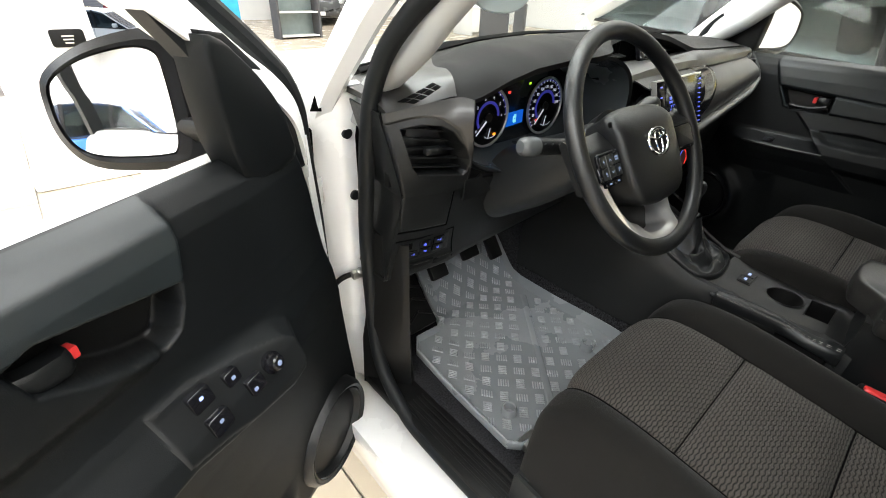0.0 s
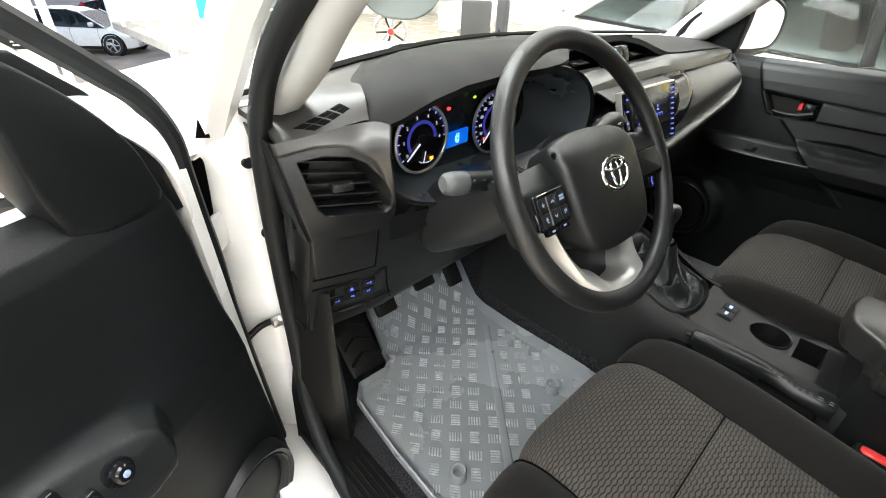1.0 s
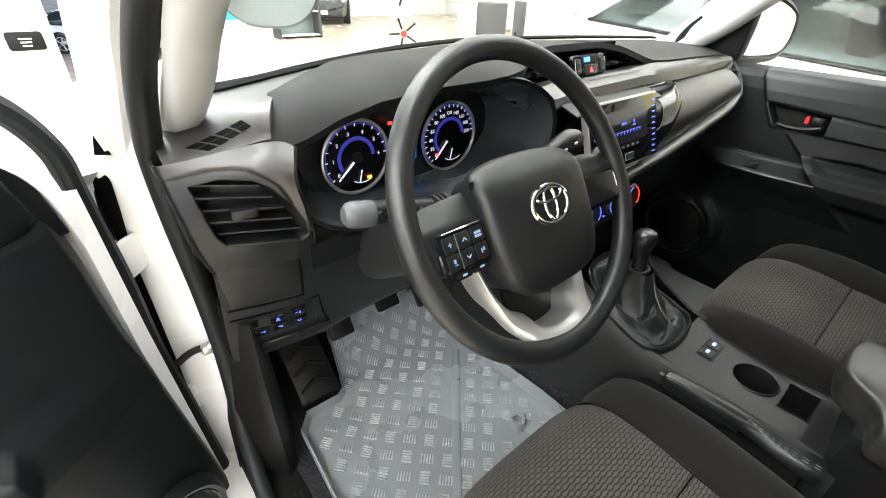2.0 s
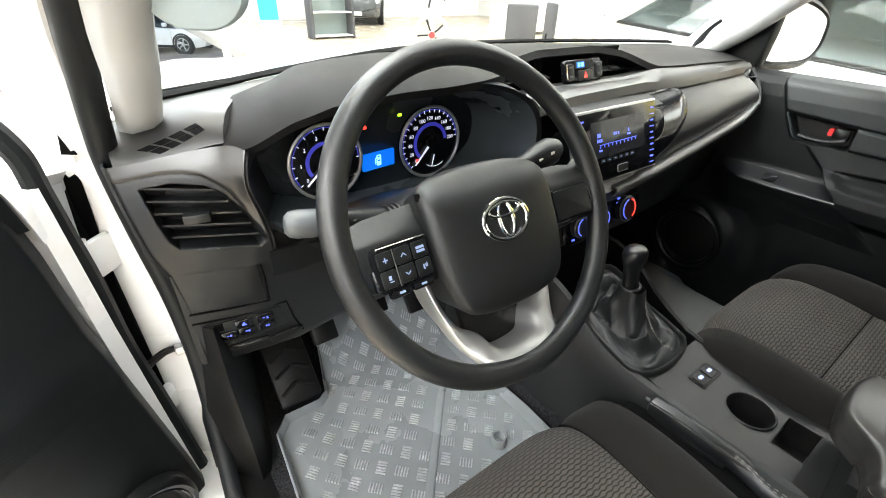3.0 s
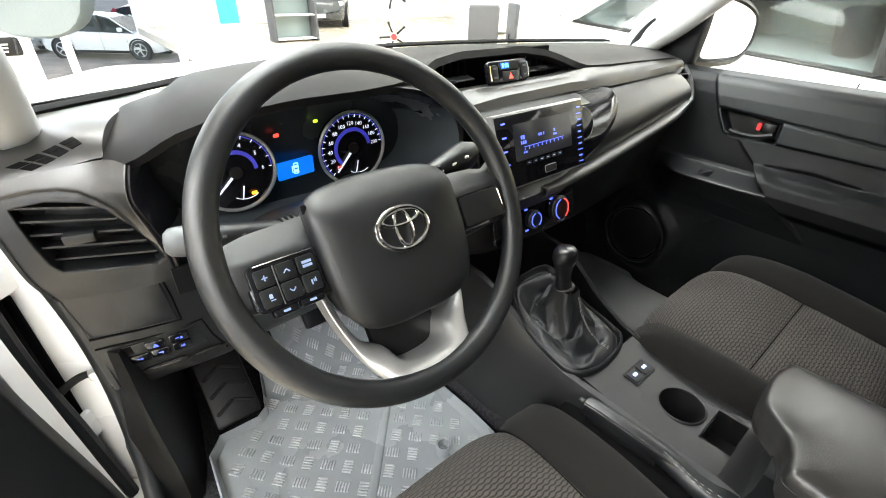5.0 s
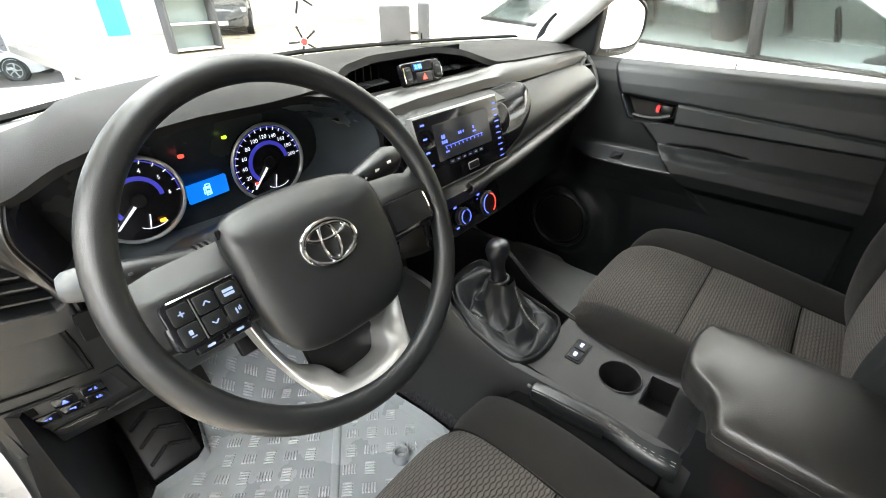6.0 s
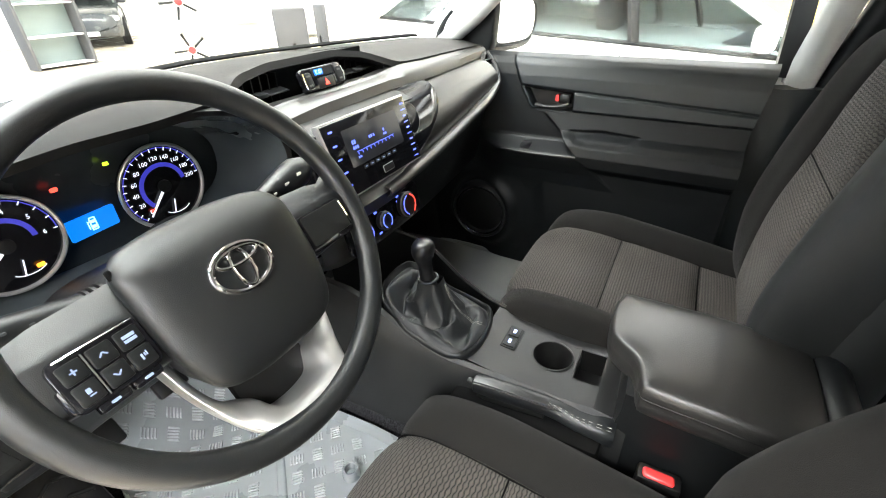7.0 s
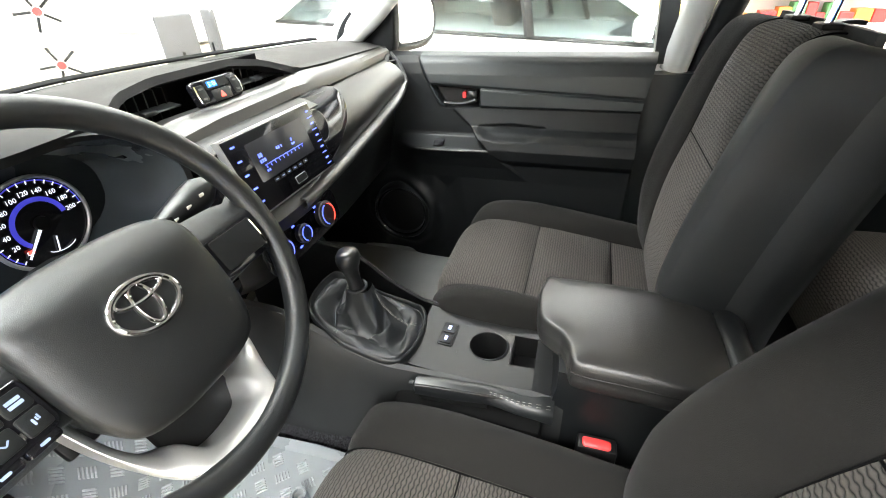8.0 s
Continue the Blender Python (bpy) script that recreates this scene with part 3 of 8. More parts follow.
part("side_panel", shell(flank, 0.010), M_SIDE, dash, "satin grey panel round the demister grille")
for k in range(4):
    for u0, u1 in ((0.0, 0.46), (0.54, 1.0)):
        quad = []
        for t in ((k + 0.10) / 4, (k + 0.90) / 4):
            line = []
            for u in (u0, u1):
                p = V(-0.691, 0.293, 0).lerp(V(-0.624, 0.281, 0), t).lerp(V(-0.671, 0.274, 0).lerp(V(-0.619, 0.266, 0), t), u)
                vv = (y_screen(p.x) - p.y) / (y_screen(p.x) - lip(p.x)[0])
                line.append(V(p.x, p.y, side_z(p.x, vv) + 0.0008))
            quad.append(line)
        part("demister_slot", shell(quad, -0.001), M_VOID, dash)
part("screen_seal", shell([[V(x, y_screen(x) - d, screen_z(x) - 0.006 + h) for x in [-0.66 + 1.32 * i / 30 for i in range(31)]] for d, h in ((0.016, 0.010), (0.010, 0.012), (-0.004, 0.013))], 0.004), M_VOID, dash, "black seal along the windscreen's foot")
part("defroster_slot", shell([[V(x, y_screen(x) - d, pad_z(x, d / (y_screen(x) - lip(x)[0])) + 0.0125) for x in [-0.25 + 0.62 * i / 20 for i in range(21)]] for d in (0.075, 0.092)], 0.001), M_VOID, dash)
part("radio_backing", shell([[V(x, 0.205 + 0.02 * (z - 1.2), z) for x in (-0.125, -0.05, 0.10, 0.24)] for z in (1.16, 1.22, 1.285)], 0.006), M_BLACK, dash)


# cluster hood: lip, inner funnel, back panel
CX, CZ = -0.376, 1.238


def hood_ring(y, a, top, low, n=48, e=2.5):
    out = []
    for k in range(n):
        t = 2 * math.pi * k / n
        c, s = math.cos(t), math.sin(t)
        ahead = min(1.0, max(0.0, (0.345 - y) / 0.167))
        far = ahead * ((0.055 * c * c if c < 0 else 0.0) + (0.045 * s * s if s < 0 else 0.0))
        out.append(V(CX + a * (0.98 if c < 0 else 1.0) * math.copysign(abs(c) ** (2 / e), c), min(y + far, 0.345), CZ + (top if s > 0 else low) * math.copysign(abs(s) ** (2 / e), s)))
    return out


HR = [hood_ring(0.30, 0.238, 0.112, 0.105), hood_ring(0.20, 0.234, 0.113, 0.104), hood_ring(0.178, 0.226, 0.110, 0.100), hood_ring(0.182, 0.220, 0.104, 0.096), hood_ring(0.24, 0.212, 0.088, 0.088), hood_ring(0.30, 0.200, 0.078, 0.080), hood_ring(0.345, 0.192, 0.074, 0.076)]
part("hood_rim", loft(HR[:4], cu=True), M_DASH, dash)
part("cluster_hood", loft(HR[3:], cu=True), M_HOOD, dash, "smooth dark cowl round the instrument dials")
face = bmesh.new()
face.faces.new([face.verts.new(p) for p in hood_ring(0.318, 0.200, 0.080, 0.082)])
part("cluster_face", face, M_FACE, dash)


def gauge(cx, cz, r, y, first, last, nums, start, end, needle_at):
    """A dial: rim, dark face, blue arc, ticks, figures and needle. Angles in degrees from three o'clock."""
    g = part("dial", lathe((cx, y, cz), (0, -1, 0), [(r, -0.006), (r, 0.002), (r * 0.2, 0.003), (0.0, 0.003)], 40), M_GLOSS, dash, "round dial with blue arc and white figures")
    part("dial_rim", tube(ring_pts(V(cx, y - 0.004, cz), r, V(1, 0, 0), V(0, 0, 1), 48), 0.0026, 8, closed=True), M_SILVER, g, "bright silver rim")
    m = basis((cx, y - 0.0035, cz), (1, 0, 0), (0, 0, 1))

    def at(a, rad):
        return (rad * math.cos(radians(a)), rad * math.sin(radians(a)))

    arc = [at(start + (end - start) * k / 30, r * 0.57) for k in range(31)] + [at(end + (start - end) * k / 30, r * 0.47) for k in range(31)]
    part("dial_arc", prism(arc, m, 0.0006), M_DIALBLUE, g)
    rim_arc = [at(start + (end - start) * k / 30, r * 0.93) for k in range(31)] + [at(end + (start - end) * k / 30, r * 0.905) for k in range(31)]
    part("dial_arc", prism(rim_arc, m, 0.0004), M_DIALBLUE, g)
    ticks = []
    for k in range(nums[0]):
        a = start + (end - start) * k / (nums[0] - 1)
        p, q, w = at(a, r * 0.93), at(a, r * 0.85), r * 0.010
        n = (-math.sin(radians(a)) * w, math.cos(radians(a)) * w)
        ticks.append(prism([(p[0] + n[0], p[1] + n[1]), (q[0] + n[0], q[1] + n[1]), (q[0] - n[0], q[1] - n[1]), (p[0] - n[0], p[1] - n[1])], m, 0.0008))
    part("dial_ticks", merged(*ticks), M_WHITEGLOW, g)
    figs = []
    for k, word in enumerate(nums[1]):
        a = start + (end - start) * k / (len(nums[1]) - 1)
        x, z = at(a, r * 0.69)
        figs.append(lettering(word, m @ Matrix.Translation((x, z, 0.0006)), r * 0.145))
    part("dial_figures", merged(*figs), M_WHITEGLOW, g)
    a = needle_at
    p, q = at(a, r * 0.80), at(a + 180, r * 0.08)
    n = (-math.sin(radians(a)) * r * 0.018, math.cos(radians(a)) * r * 0.018)
    part("needle", prism([(p[0] + n[0], p[1] + n[1]), (q[0] + 2 * n[0], q[1] + 2 * n[1]), (q[0] - 2 * n[0], q[1] - 2 * n[1]), (p[0] - n[0], p[1] - n[1])], m @ Matrix.Translation((0, 0, 0.002)), 0.0012), M_WHITEGLOW, g)
    part("hub_cap", lathe((cx, y - 0.004, cz), (0, -1, 0), [(r * 0.16, 0), (r * 0.15, 0.004), (0, 0.0045)], 20), M_BLACK, g)
    # small lower gauge
    x0, z0 = at(285, r * 0.62)
    sub = [(x0 + r * 0.30 * math.cos(radians(t)), z0 + r * 0.14 * math.sin(radians(t))) for t in range(200, 341, 10)]
    part("small_scale", tube([m @ V(x, z, 0.001) for x, z in sub], 0.0006, 5), M_WHITEGLOW, g)
    part("small_needle", tube([m @ V(x0 - r * 0.12, z0 - r * 0.12, 0.002), m @ V(x0 - r * 0.04, z0 + r * 0.22, 0.002)], 0.0009, 6), M_WHITEGLOW, g)
    return g


gauge(-0.468, 1.229, 0.0555, 0.302, 0, 6, (13, ("0", "1", "2", "3", "4", "5", "6")), 215, 0, 222)
gauge(-0.2785, 1.225, 0.059, 0.310, 0, 200, (21, ("0", "20", "40", "60", "80", "100", "120", "140", "160", "180", "200")), 225, 5, 228)
lcd = part("trip_display", prism(rounded(0.061, 0.027, 0.002), basis((-0.379, 0.308, 1.2135), (1, 0.12, 0.0), (0.0, 0, 1)), 0.003), M_BLUELCD, dash, "small lit blue trip display")
part("display_mark", merged(*[box((-0.379 + a, 0.3046 + 0.12 * a, 1.2135 + b), (w, 0.001, h), 0.0003, 1) for a, b, w, h in ((0.0, 0.0080, 0.006, 0.0014), (0.0, -0.0080, 0.007, 0.0014), (-0.0034, 0.0, 0.0014, 0.016), (0.0034, 0.0, 0.0014, 0.016), (0.0, 0.003, 0.005, 0.004), (0.0, -0.004, 0.005, 0.004), (-0.0062, -0.001, 0.0013, 0.010), (-0.0050, 0.004, 0.0035, 0.0013))]), M_CYAN, lcd)
for x, z, m_, w in ((-0.400, 1.267, M_REDGLOW, 0.008), (-0.337, 1.278, M_GREENGLOW, 0.007), (-0.305, 1.198, M_REDGLOW, 0.007), (-0.449, 1.195, M_AMBER, 0.008)):
    part("warning_light", box((x, 0.308 if z > 1.24 else 0.296 if x < -0.4 else 0.304, z), (w, 0.001, w * 0.62), 0.0008, 1), m_, dash)

# wing panel: upper ledge and the convex glove-side panel
ledge, belly = [], []
for i in range(41):
    x = -0.150 + 0.78 * i / 40
    ya, za = linear(x, [(-0.2, 0.215, 1.297), (-0.1, 0.232, 1.303), (0.14, 0.232, 1.303), (0.22, 0.219, 1.312), (0.45, 0.217, 1.305), (0.64, 0.222, 1.299)])
    yb, zb = linear(x, [(-0.2, 0.188, 1.283), (-0.05, 0.194, 1.291), (0.15, 0.194, 1.294), (0.28, 0.191, 1.290), (0.41, 0.192, 1.290), (0.54, 0.196, 1.292), (0.64, 0.205, 1.290)])
    ledge.append([V(x, ya + 0.03, za - 0.004), V(x, ya, za), V(x, ya - 0.006, za - 0.004), V(x, (ya + yb) / 2, (za + zb) / 2 + 0.003), V(x, yb + 0.004, zb + 0.003), V(x, yb, zb - 0.003), V(x, yb + 0.02, zb - 0.01)])
part("upper_ledge", shell(ledge, 0.006), M_SATIN, dash, "dark satin grey upper wing ledge")
for i in range(41):
    x = 0.10 + 0.485 * i / 40
    yb, zb = linear(x, [(0.10, 0.196, 1.278), (0.41, 0.196, 1.284), (0.585, 0.202, 1.284)])
    ye, ze = linear(x, [(0.10, 0.138, 1.150), (0.18, 0.137, 1.160), (0.35, 0.139, 1.186), (0.585, 0.150, 1.218)])
    row = []
    for k in range(11):
        t = k / 10
        bulge = 0.024 * math.sin(math.pi * t) ** 0.8
        row.append(V(x, yb + (ye - yb) * t - bulge, zb + (ze - zb) * t))
    belly.append(row)
part("wing_panel", shell(belly, -0.008), M_SATIN, dash, "convex satin dark grey passenger airbag panel")
part("airbag_mark", tube([V(0.265, 0.1435, 1.183), V(0.305, 0.1420, 1.190)], 0.0012, 6), M_BLACK, dash)
rows = []
for p in spline([(0.00, 0.116, 1.136), (0.10, 0.120, 1.140), (0.18, 0.124, 1.146), (0.35, 0.127, 1.171), (0.50, 0.131, 1.195), (0.590, 0.146, 1.214)], 6):
    rows.append([p + V(0, 0.02, 0.010), p + V(0, 0.005, 0.0095), p + V(0, -0.002, 0.0075), p + V(0, -0.003, 0.002), p + V(0, 0.000, -0.005), p + V(0, 0.008, -0.0085), p + V(0, 0.03, -0.010)])
part("silver_strip", shell(rows, 0.003), M_SILVERTRIM, dash, "dull silver trim strip under the wing", 60)
part("vent_frame", tube(spline([(0.588, 0.146, 1.214), (0.612, 0.158, 1.230), (0.630, 0.178, 1.258), (0.636, 0.205, 1.287)], 8), 0.009, 8), M_DASH, dash, "black frame round the side vent")
# passenger side vent
part("side_vent", lathe((0.606, 0.196, 1.252), (0.25, -0.95, 0.1), [(0.040, -0.02), (0.041, 0.004), (0.036, 0.008), (0.034, 0.0), (0.0, -0.012)], 28), M_BLACK, dash)
for k in range(4):
    part("vent_slat", box((0.606, 0.188, 1.232 + 0.014 * k), (0.054 if k in (1, 2) else 0.040, 0.008, 0.003), 0.001, 1, Matrix.Rotation(radians(-14), 4, "Z")), M_DASH, dash)

# glossy oval beside the radio
oval = []
for k in range(36):
    t = 2 * math.pi * k / 36
    c, s = math.cos(t), math.sin(t)
    oval.append((0.145 * c - 0.0 + 0.01 * s, 0.054 * s))
part("gloss_surround", prism([(x + 0.006, z) for x, z in [(0.125 * a / 0.145 if a > 0 else 0.175 * a / 0.145, b) for a, b in oval]], basis((0.0, 0.168, 1.219), (1, 0, 0.03), (0, 0.30, 1)), 0.010, 0.004), M_GLOSS, dash, "piano black oval surround of the radio")

# pointed glossy lobe that runs out over the wing panel
rows = []
for k in range(25):
    z = 1.166 + 0.117 * k / 24
    tip = linear(z, [(1.160, 0.108), (1.168, 0.122), (1.178, 0.144), (1.193, 0.179), (1.218, 0.222), (1.243, 0.255), (1.260, 0.269), (1.272, 0.271), (1.279, 0.262), (1.284, 0.243)])[0]
    row = []
    for i in range(13):
        x = 0.085 + (tip - 0.085) * i / 12
        yb, zb = linear(max(x, 0.10), [(0.10, 0.196, 1.278), (0.41, 0.196, 1.284), (0.585, 0.202, 1.284)])
        ye, ze = linear(max(x, 0.10), [(0.10, 0.138, 1.150), (0.18, 0.137, 1.160), (0.35, 0.139, 1.186), (0.585, 0.150, 1.218)])
        t = min(1.0, max(0.0, (zb - z) / (zb - ze)))
        row.append(V(x, yb + (ye - yb) * t - 0.024 * math.sin(math.pi * t) ** 0.8 - (0.0035 if i < 12 else 0.0), z))
    rows.append(row)
part("gloss_lobe", shell(rows, 0.004), M_GLOSS, dash, "piano black lobe beside the radio", 70)
# black strip stands for the shadow in the gap over the radio
part("radio_gap_shade", shell([[V(x, y, z) for x in (-0.135, -0.05, 0.05, 0.15)] for y, z in ((0.200, 1.286), (0.176, 1.280), (0.150, 1.271))], 0.003), M_BLACK, dash)

# radio
RM = basis((0.008, 0.138, 1.221), (1, 0, 0), (0, 0.30, 1))
radio = part("radio", prism([(-0.1325, 0.0655), (-0.124, -0.056), (0.101, -0.056), (0.098, 0.0655)], RM, 0.012, 0.001), M_SILVER, dash, "flush car radio in a silver frame with blue keys")
part("radio_glass", prism([(-0.1295, 0.0625), (-0.1215, -0.053), (0.0980, -0.053), (0.0950, 0.0625)], RM @ Matrix.Translation((0, 0, 0.011)), 0.003, 0.0008), M_GLOSS, radio, "glossy black radio front")
part("radio_screen", prism(rounded(0.150, 0.060, 0.003), RM @ Matrix.Translation((-0.016, 0.017, 0.0135)), 0.0012), mat("dark_screen", (0.022, 0.022, 0.025), 0.10, spec=0.4), radio, "dark grey radio screen")
scale_bits = [box((0, 0, 0), (0.105, 0.0007, 0.0006))]
for k in range(10):
    scale_bits.append(box((-0.05 + 0.011 * k, -0.003, 0), (0.0008, 0.0042, 0.0006)))
for x, y, w, h in ((-0.056, 0.016, 0.003, 0.006), (-0.051, 0.016, 0.004, 0.006), (-0.057, 0.0075, 0.003, 0.005), (-0.052, 0.0075, 0.003, 0.005), (-0.047, 0.0075, 0.003, 0.005), (-0.012, 0.014, 0.003, 0.0045), (-0.007, 0.014, 0.003, 0.0045), (0.0, 0.014, 0.002, 0.0045), (0.029, 0.015, 0.003, 0.005), (0.027, 0.008, 0.003, 0.003), (0.032, 0.008, 0.004, 0.003), (-0.052, -0.009, 0.003, 0.003), (-0.047, -0.009, 0.003, 0.003)):
    scale_bits.append(box((x, y, 0), (w, h, 0.0006)))
bits = merged(*scale_bits)
bmesh.ops.transform(bits, matrix=RM @ Matrix.Translation((-0.018, 0.008, 0.0152)), verts=bits.verts)
part("tuner_scale", bits, M_BLUELIGHT, radio)
for k in range(10):
    for sx in (-0.110, 0.084):
        if sx < 0 and k % 2:
            continue
        part("radio_key", prism(rounded(0.013 if k % 2 else 0.009, 0.0014 if k % 2 else 0.0026, 0.0006, 2), RM @ Matrix.Translation((sx + (-0.003 if sx < 0 and k < 5 else 0), 0.051 - 0.0108 * k, 0.0135)), 0.0012), M_BLUELIGHT, radio)
for k in range(6):
    part("preset_key", prism(rounded(0.013, 0.0065, 0.001, 2), RM @ Matrix.Translation((-0.060 + 0.0165 * k, -0.0195, 0.0132)), 0.0010), M_BLACK, radio)
    part("preset_mark", prism(rounded(0.005, 0.0013, 0.0004, 2), RM @ Matrix.Translation((-0.060 + 0.0165 * k, -0.0195, 0.0142)), 0.0005), M_KEYSYM, radio)
part("aux_socket", prism(rounded(0.030, 0.013, 0.002, 2), RM @ Matrix.Translation((-0.006, -0.0395, 0.0135)), 0.0012), M_TRIMGREY, radio, "grey edged socket flap")
part("socket_flap", prism(rounded(0.028, 0.011, 0.002, 2), RM @ Matrix.Translation((-0.006, -0.0395, 0.0141)), 0.0012), M_BLACK, radio)
part("radio_dial", lathe(V(0.120, 0.150, 1.236), (0, -0.95, 0.3), [(0.032, -0.006), (0.031, 0.010), (0.027, 0.014), (0.018, 0.015), (0.0, 0.014)], 32), M_GLOSS, dash, "round glossy dial on piano black")
part("dial_ring", tube(ring_pts(V(0.120, 0.150, 1.236) + V(0, -0.95, 0.3) * 0.012, 0.0295, V(1, 0, 0), V(0, 0.3, 0.95), 32), 0.0014, 8, closed=True), M_SILVERTRIM, dash)

# centre vents with clock and hazard switch
part("centre_vent", shell([[V(x, 0.318, z) for x in (-0.185, -0.05, 0.08, 0.205)] for z in (1.28, 1.352)], 0.01), M_VOID, dash, "wide centre air vent")
for x, zt in ((-0.185, 1.330), (0.192, 1.324)):
    part("vent_wall", shell([[V(x, y, z) for y in (0.245, 0.28, 0.325)] for z in (1.28, zt)], 0.004), M_VOID, dash)
for sx, w in ((-0.112, 0.122), (0.132, 0.122)):
    part("vent_slat", box((sx, 0.272, 1.318), (w, 0.022, 0.0026), 0.001, 1, Matrix.Rotation(radians(10), 4, "X")), M_DASH, dash)
    part("vent_tab", box((sx, 0.262, 1.319), (0.022, 0.012, 0.007), 0.002, 2, Matrix.Rotation(radians(10), 4, "X")), M_DASH, dash)
    for k in range(7):
        part("vent_fin", box((sx - w * 0.42 + w * 0.14 * k, 0.288, 1.322), (0.0022, 0.02, 0.044)), M_BLACK, dash)
CK = basis((0.007, 0.246, 1.3255), (1, 0, 0), (0, 0.34, 1))
clock = part("clock_unit", prism(rounded(0.100, 0.039, 0.008), CK, 0.010, 0.003), M_GLOSS, dash, "glossy clock and hazard switch unit")
part("clock_window", prism(rounded(0.052, 0.0135, 0.002, 3), CK @ Matrix.Translation((0.0, 0.0098, 0.0092)), 0.0016), M_BLACK, clock)
part("clock_display", prism(rounded(0.021, 0.0095, 0.001, 2), CK @ Matrix.Translation((-0.010, 0.0098, 0.0104)), 0.0008), M_BLUELCD, clock, "lit blue clock display")
part("clock_digits", merged(*[prism(rounded(w, h, 0.0003, 2), CK @ Matrix.Translation((-0.010 + a, 0.0098 + b, 0.0111)), 0.0004) for a, b, w, h in ((-0.0065, 0, 0.0012, 0.0066), (-0.0042, 0.0027, 0.0034, 0.0012), (-0.0042, 0, 0.0034, 0.0012), (-0.0042, -0.0027, 0.0034, 0.0012), (0.0, 0.0015, 0.001, 0.001), (0.0, -0.0015, 0.001, 0.001), (0.0035, 0.0027, 0.0034, 0.0012), (0.0035, -0.0027, 0.0034, 0.0012), (0.0050, 0, 0.0012, 0.0060), (0.0020, 0, 0.0012, 0.0060), (0.0078, 0, 0.0012, 0.0060))]), M_CYAN, clock)
part("hazard_key", prism(rounded(0.040, 0.0175, 0.002, 2), CK @ Matrix.Translation((0.002, -0.0085, 0.0088)), 0.0025, 0.0008), M_DASH, clock)
part("hazard_triangle", prism([(-0.0055, -0.0045), (0.0055, -0.0045), (0, 0.0055)], CK @ Matrix.Translation((0.002, -0.0085, 0.0112)), 0.0006), M_REDGLOW, clock, "lit red warning triangle")
for sx in (-0.0375, 0.0395):
    part("clock_key", prism(rounded(0.017, 0.026, 0.004, 3), CK @ Matrix.Translation((sx, -0.001, 0.0090)), 0.0030, 0.0012), M_DASH, clock)
    part("key_edge", tube([CK @ V(sx + math.copysign(0.009, sx), -0.013, 0.0105), CK @ V(sx + math.copysign(0.0105, sx), 0.0, 0.0112), CK @ V(sx + math.copysign(0.009, sx), 0.012, 0.0105)], 0.0012, 6), M_CHROME, clock)
    for k in (-1, 1):
        part("key_mark", prism(rounded(0.0085, 0.003, 0.001, 2), CK @ Matrix.Translation((sx, -0.001 + 0.0075 * k, 0.0117)), 0.0008), M_SILVERTRIM, clock)

# left wing, vent and demister grille
W_TOP = spline([(-0.724, 0.287, 1.277), (-0.690, 0.277, 1.281), (-0.655, 0.264, 1.288), (-0.622, 0.250, 1.294), (-0.603, 0.234, 1.297), (-0.591, 0.217, 1.293)], 6)
W_LOW = spline([(-0.700, 0.264, 1.137), (-0.660, 0.254, 1.134), (-0.620, 0.246, 1.132), (-0.600, 0.241, 1.132), (-0.578, 0.237, 1.136)], 6)
W_LEFT = spline([(-0.724, 0.287, 1.277), (-0.7225, 0.280, 1.256), (-0.719, 0.268, 1.223), (-0.713, 0.259, 1.181), (-0.707, 0.259, 1.158), (-0.700, 0.264, 1.137)], 6)
W_RIGHT = spline([(-0.591, 0.217, 1.293), (-0.5985, 0.208, 1.274), (-0.600, 0.207, 1.252), (-0.590, 0.214, 1.214), (-0.580, 0.227, 1.170), (-0.578, 0.237, 1.136)], 6)
V_HOLE = [(-0.701, 1.252), (-0.695, 1.215), (-0.689, 1.190), (-0.681, 1.178), (-0.640, 1.171), (-0.594, 1.163), (-0.586, 1.170), (-0.591, 1.195), (-0.606, 1.222), (-0.624, 1.246), (-0.640, 1.255), (-0.670, 1.258)]
V_BAND = [(-0.74, 1.257), (-0.705, 1.263), (-0.678, 1.268), (-0.655, 1.269), (-0.640, 1.266), (-0.628, 1.258), (-0.617, 1.248), (-0.608, 1.228), (-0.601, 1.207), (-0.590, 1.182), (-0.575, 1.166), (-0.53, 1.160), (-0.53, 1.32), (-0.74, 1.32)]


def along(line, n):
    """Evenly spread places on a line of points."""
    a = np.array([tuple(p) for p in line])
    d = np.concatenate([[0.0], np.cumsum(np.linalg.norm(a[1:] - a[:-1], axis=1))])
    return np.stack([np.interp(np.linspace(0, d[-1], n), d, a[:, k]) for k in range(3)], 1)


# one smooth shell between its four edges, with the vent sunk into it and the satin band proud of it
NU, NV = 120, 110
u_, v_ = np.linspace(0, 1, NU)[None, :, None], np.linspace(0, 1, NV)[:, None, None]
eT, eB, eL, eR = along(W_TOP, NU)[None], along(W_LOW, NU)[None], along(W_LEFT, NV)[:, None], along(W_RIGHT, NV)[:, None]
patch_ = (1 - v_) * eT + v_ * eB + (1 - u_) * eL + u_ * eR - ((1 - u_) * (1 - v_) * eT[:, :1] + u_ * (1 - v_) * eT[:, -1:] + (1 - u_) * v_ * eB[:, :1] + u_ * v_ * eB[:, -1:])
PX, PZ = patch_[:, :, 0], patch_[:, :, 2]
band, hole = poly_depth(V_BAND, PX, PZ), poly_depth(V_HOLE, PX, PZ)
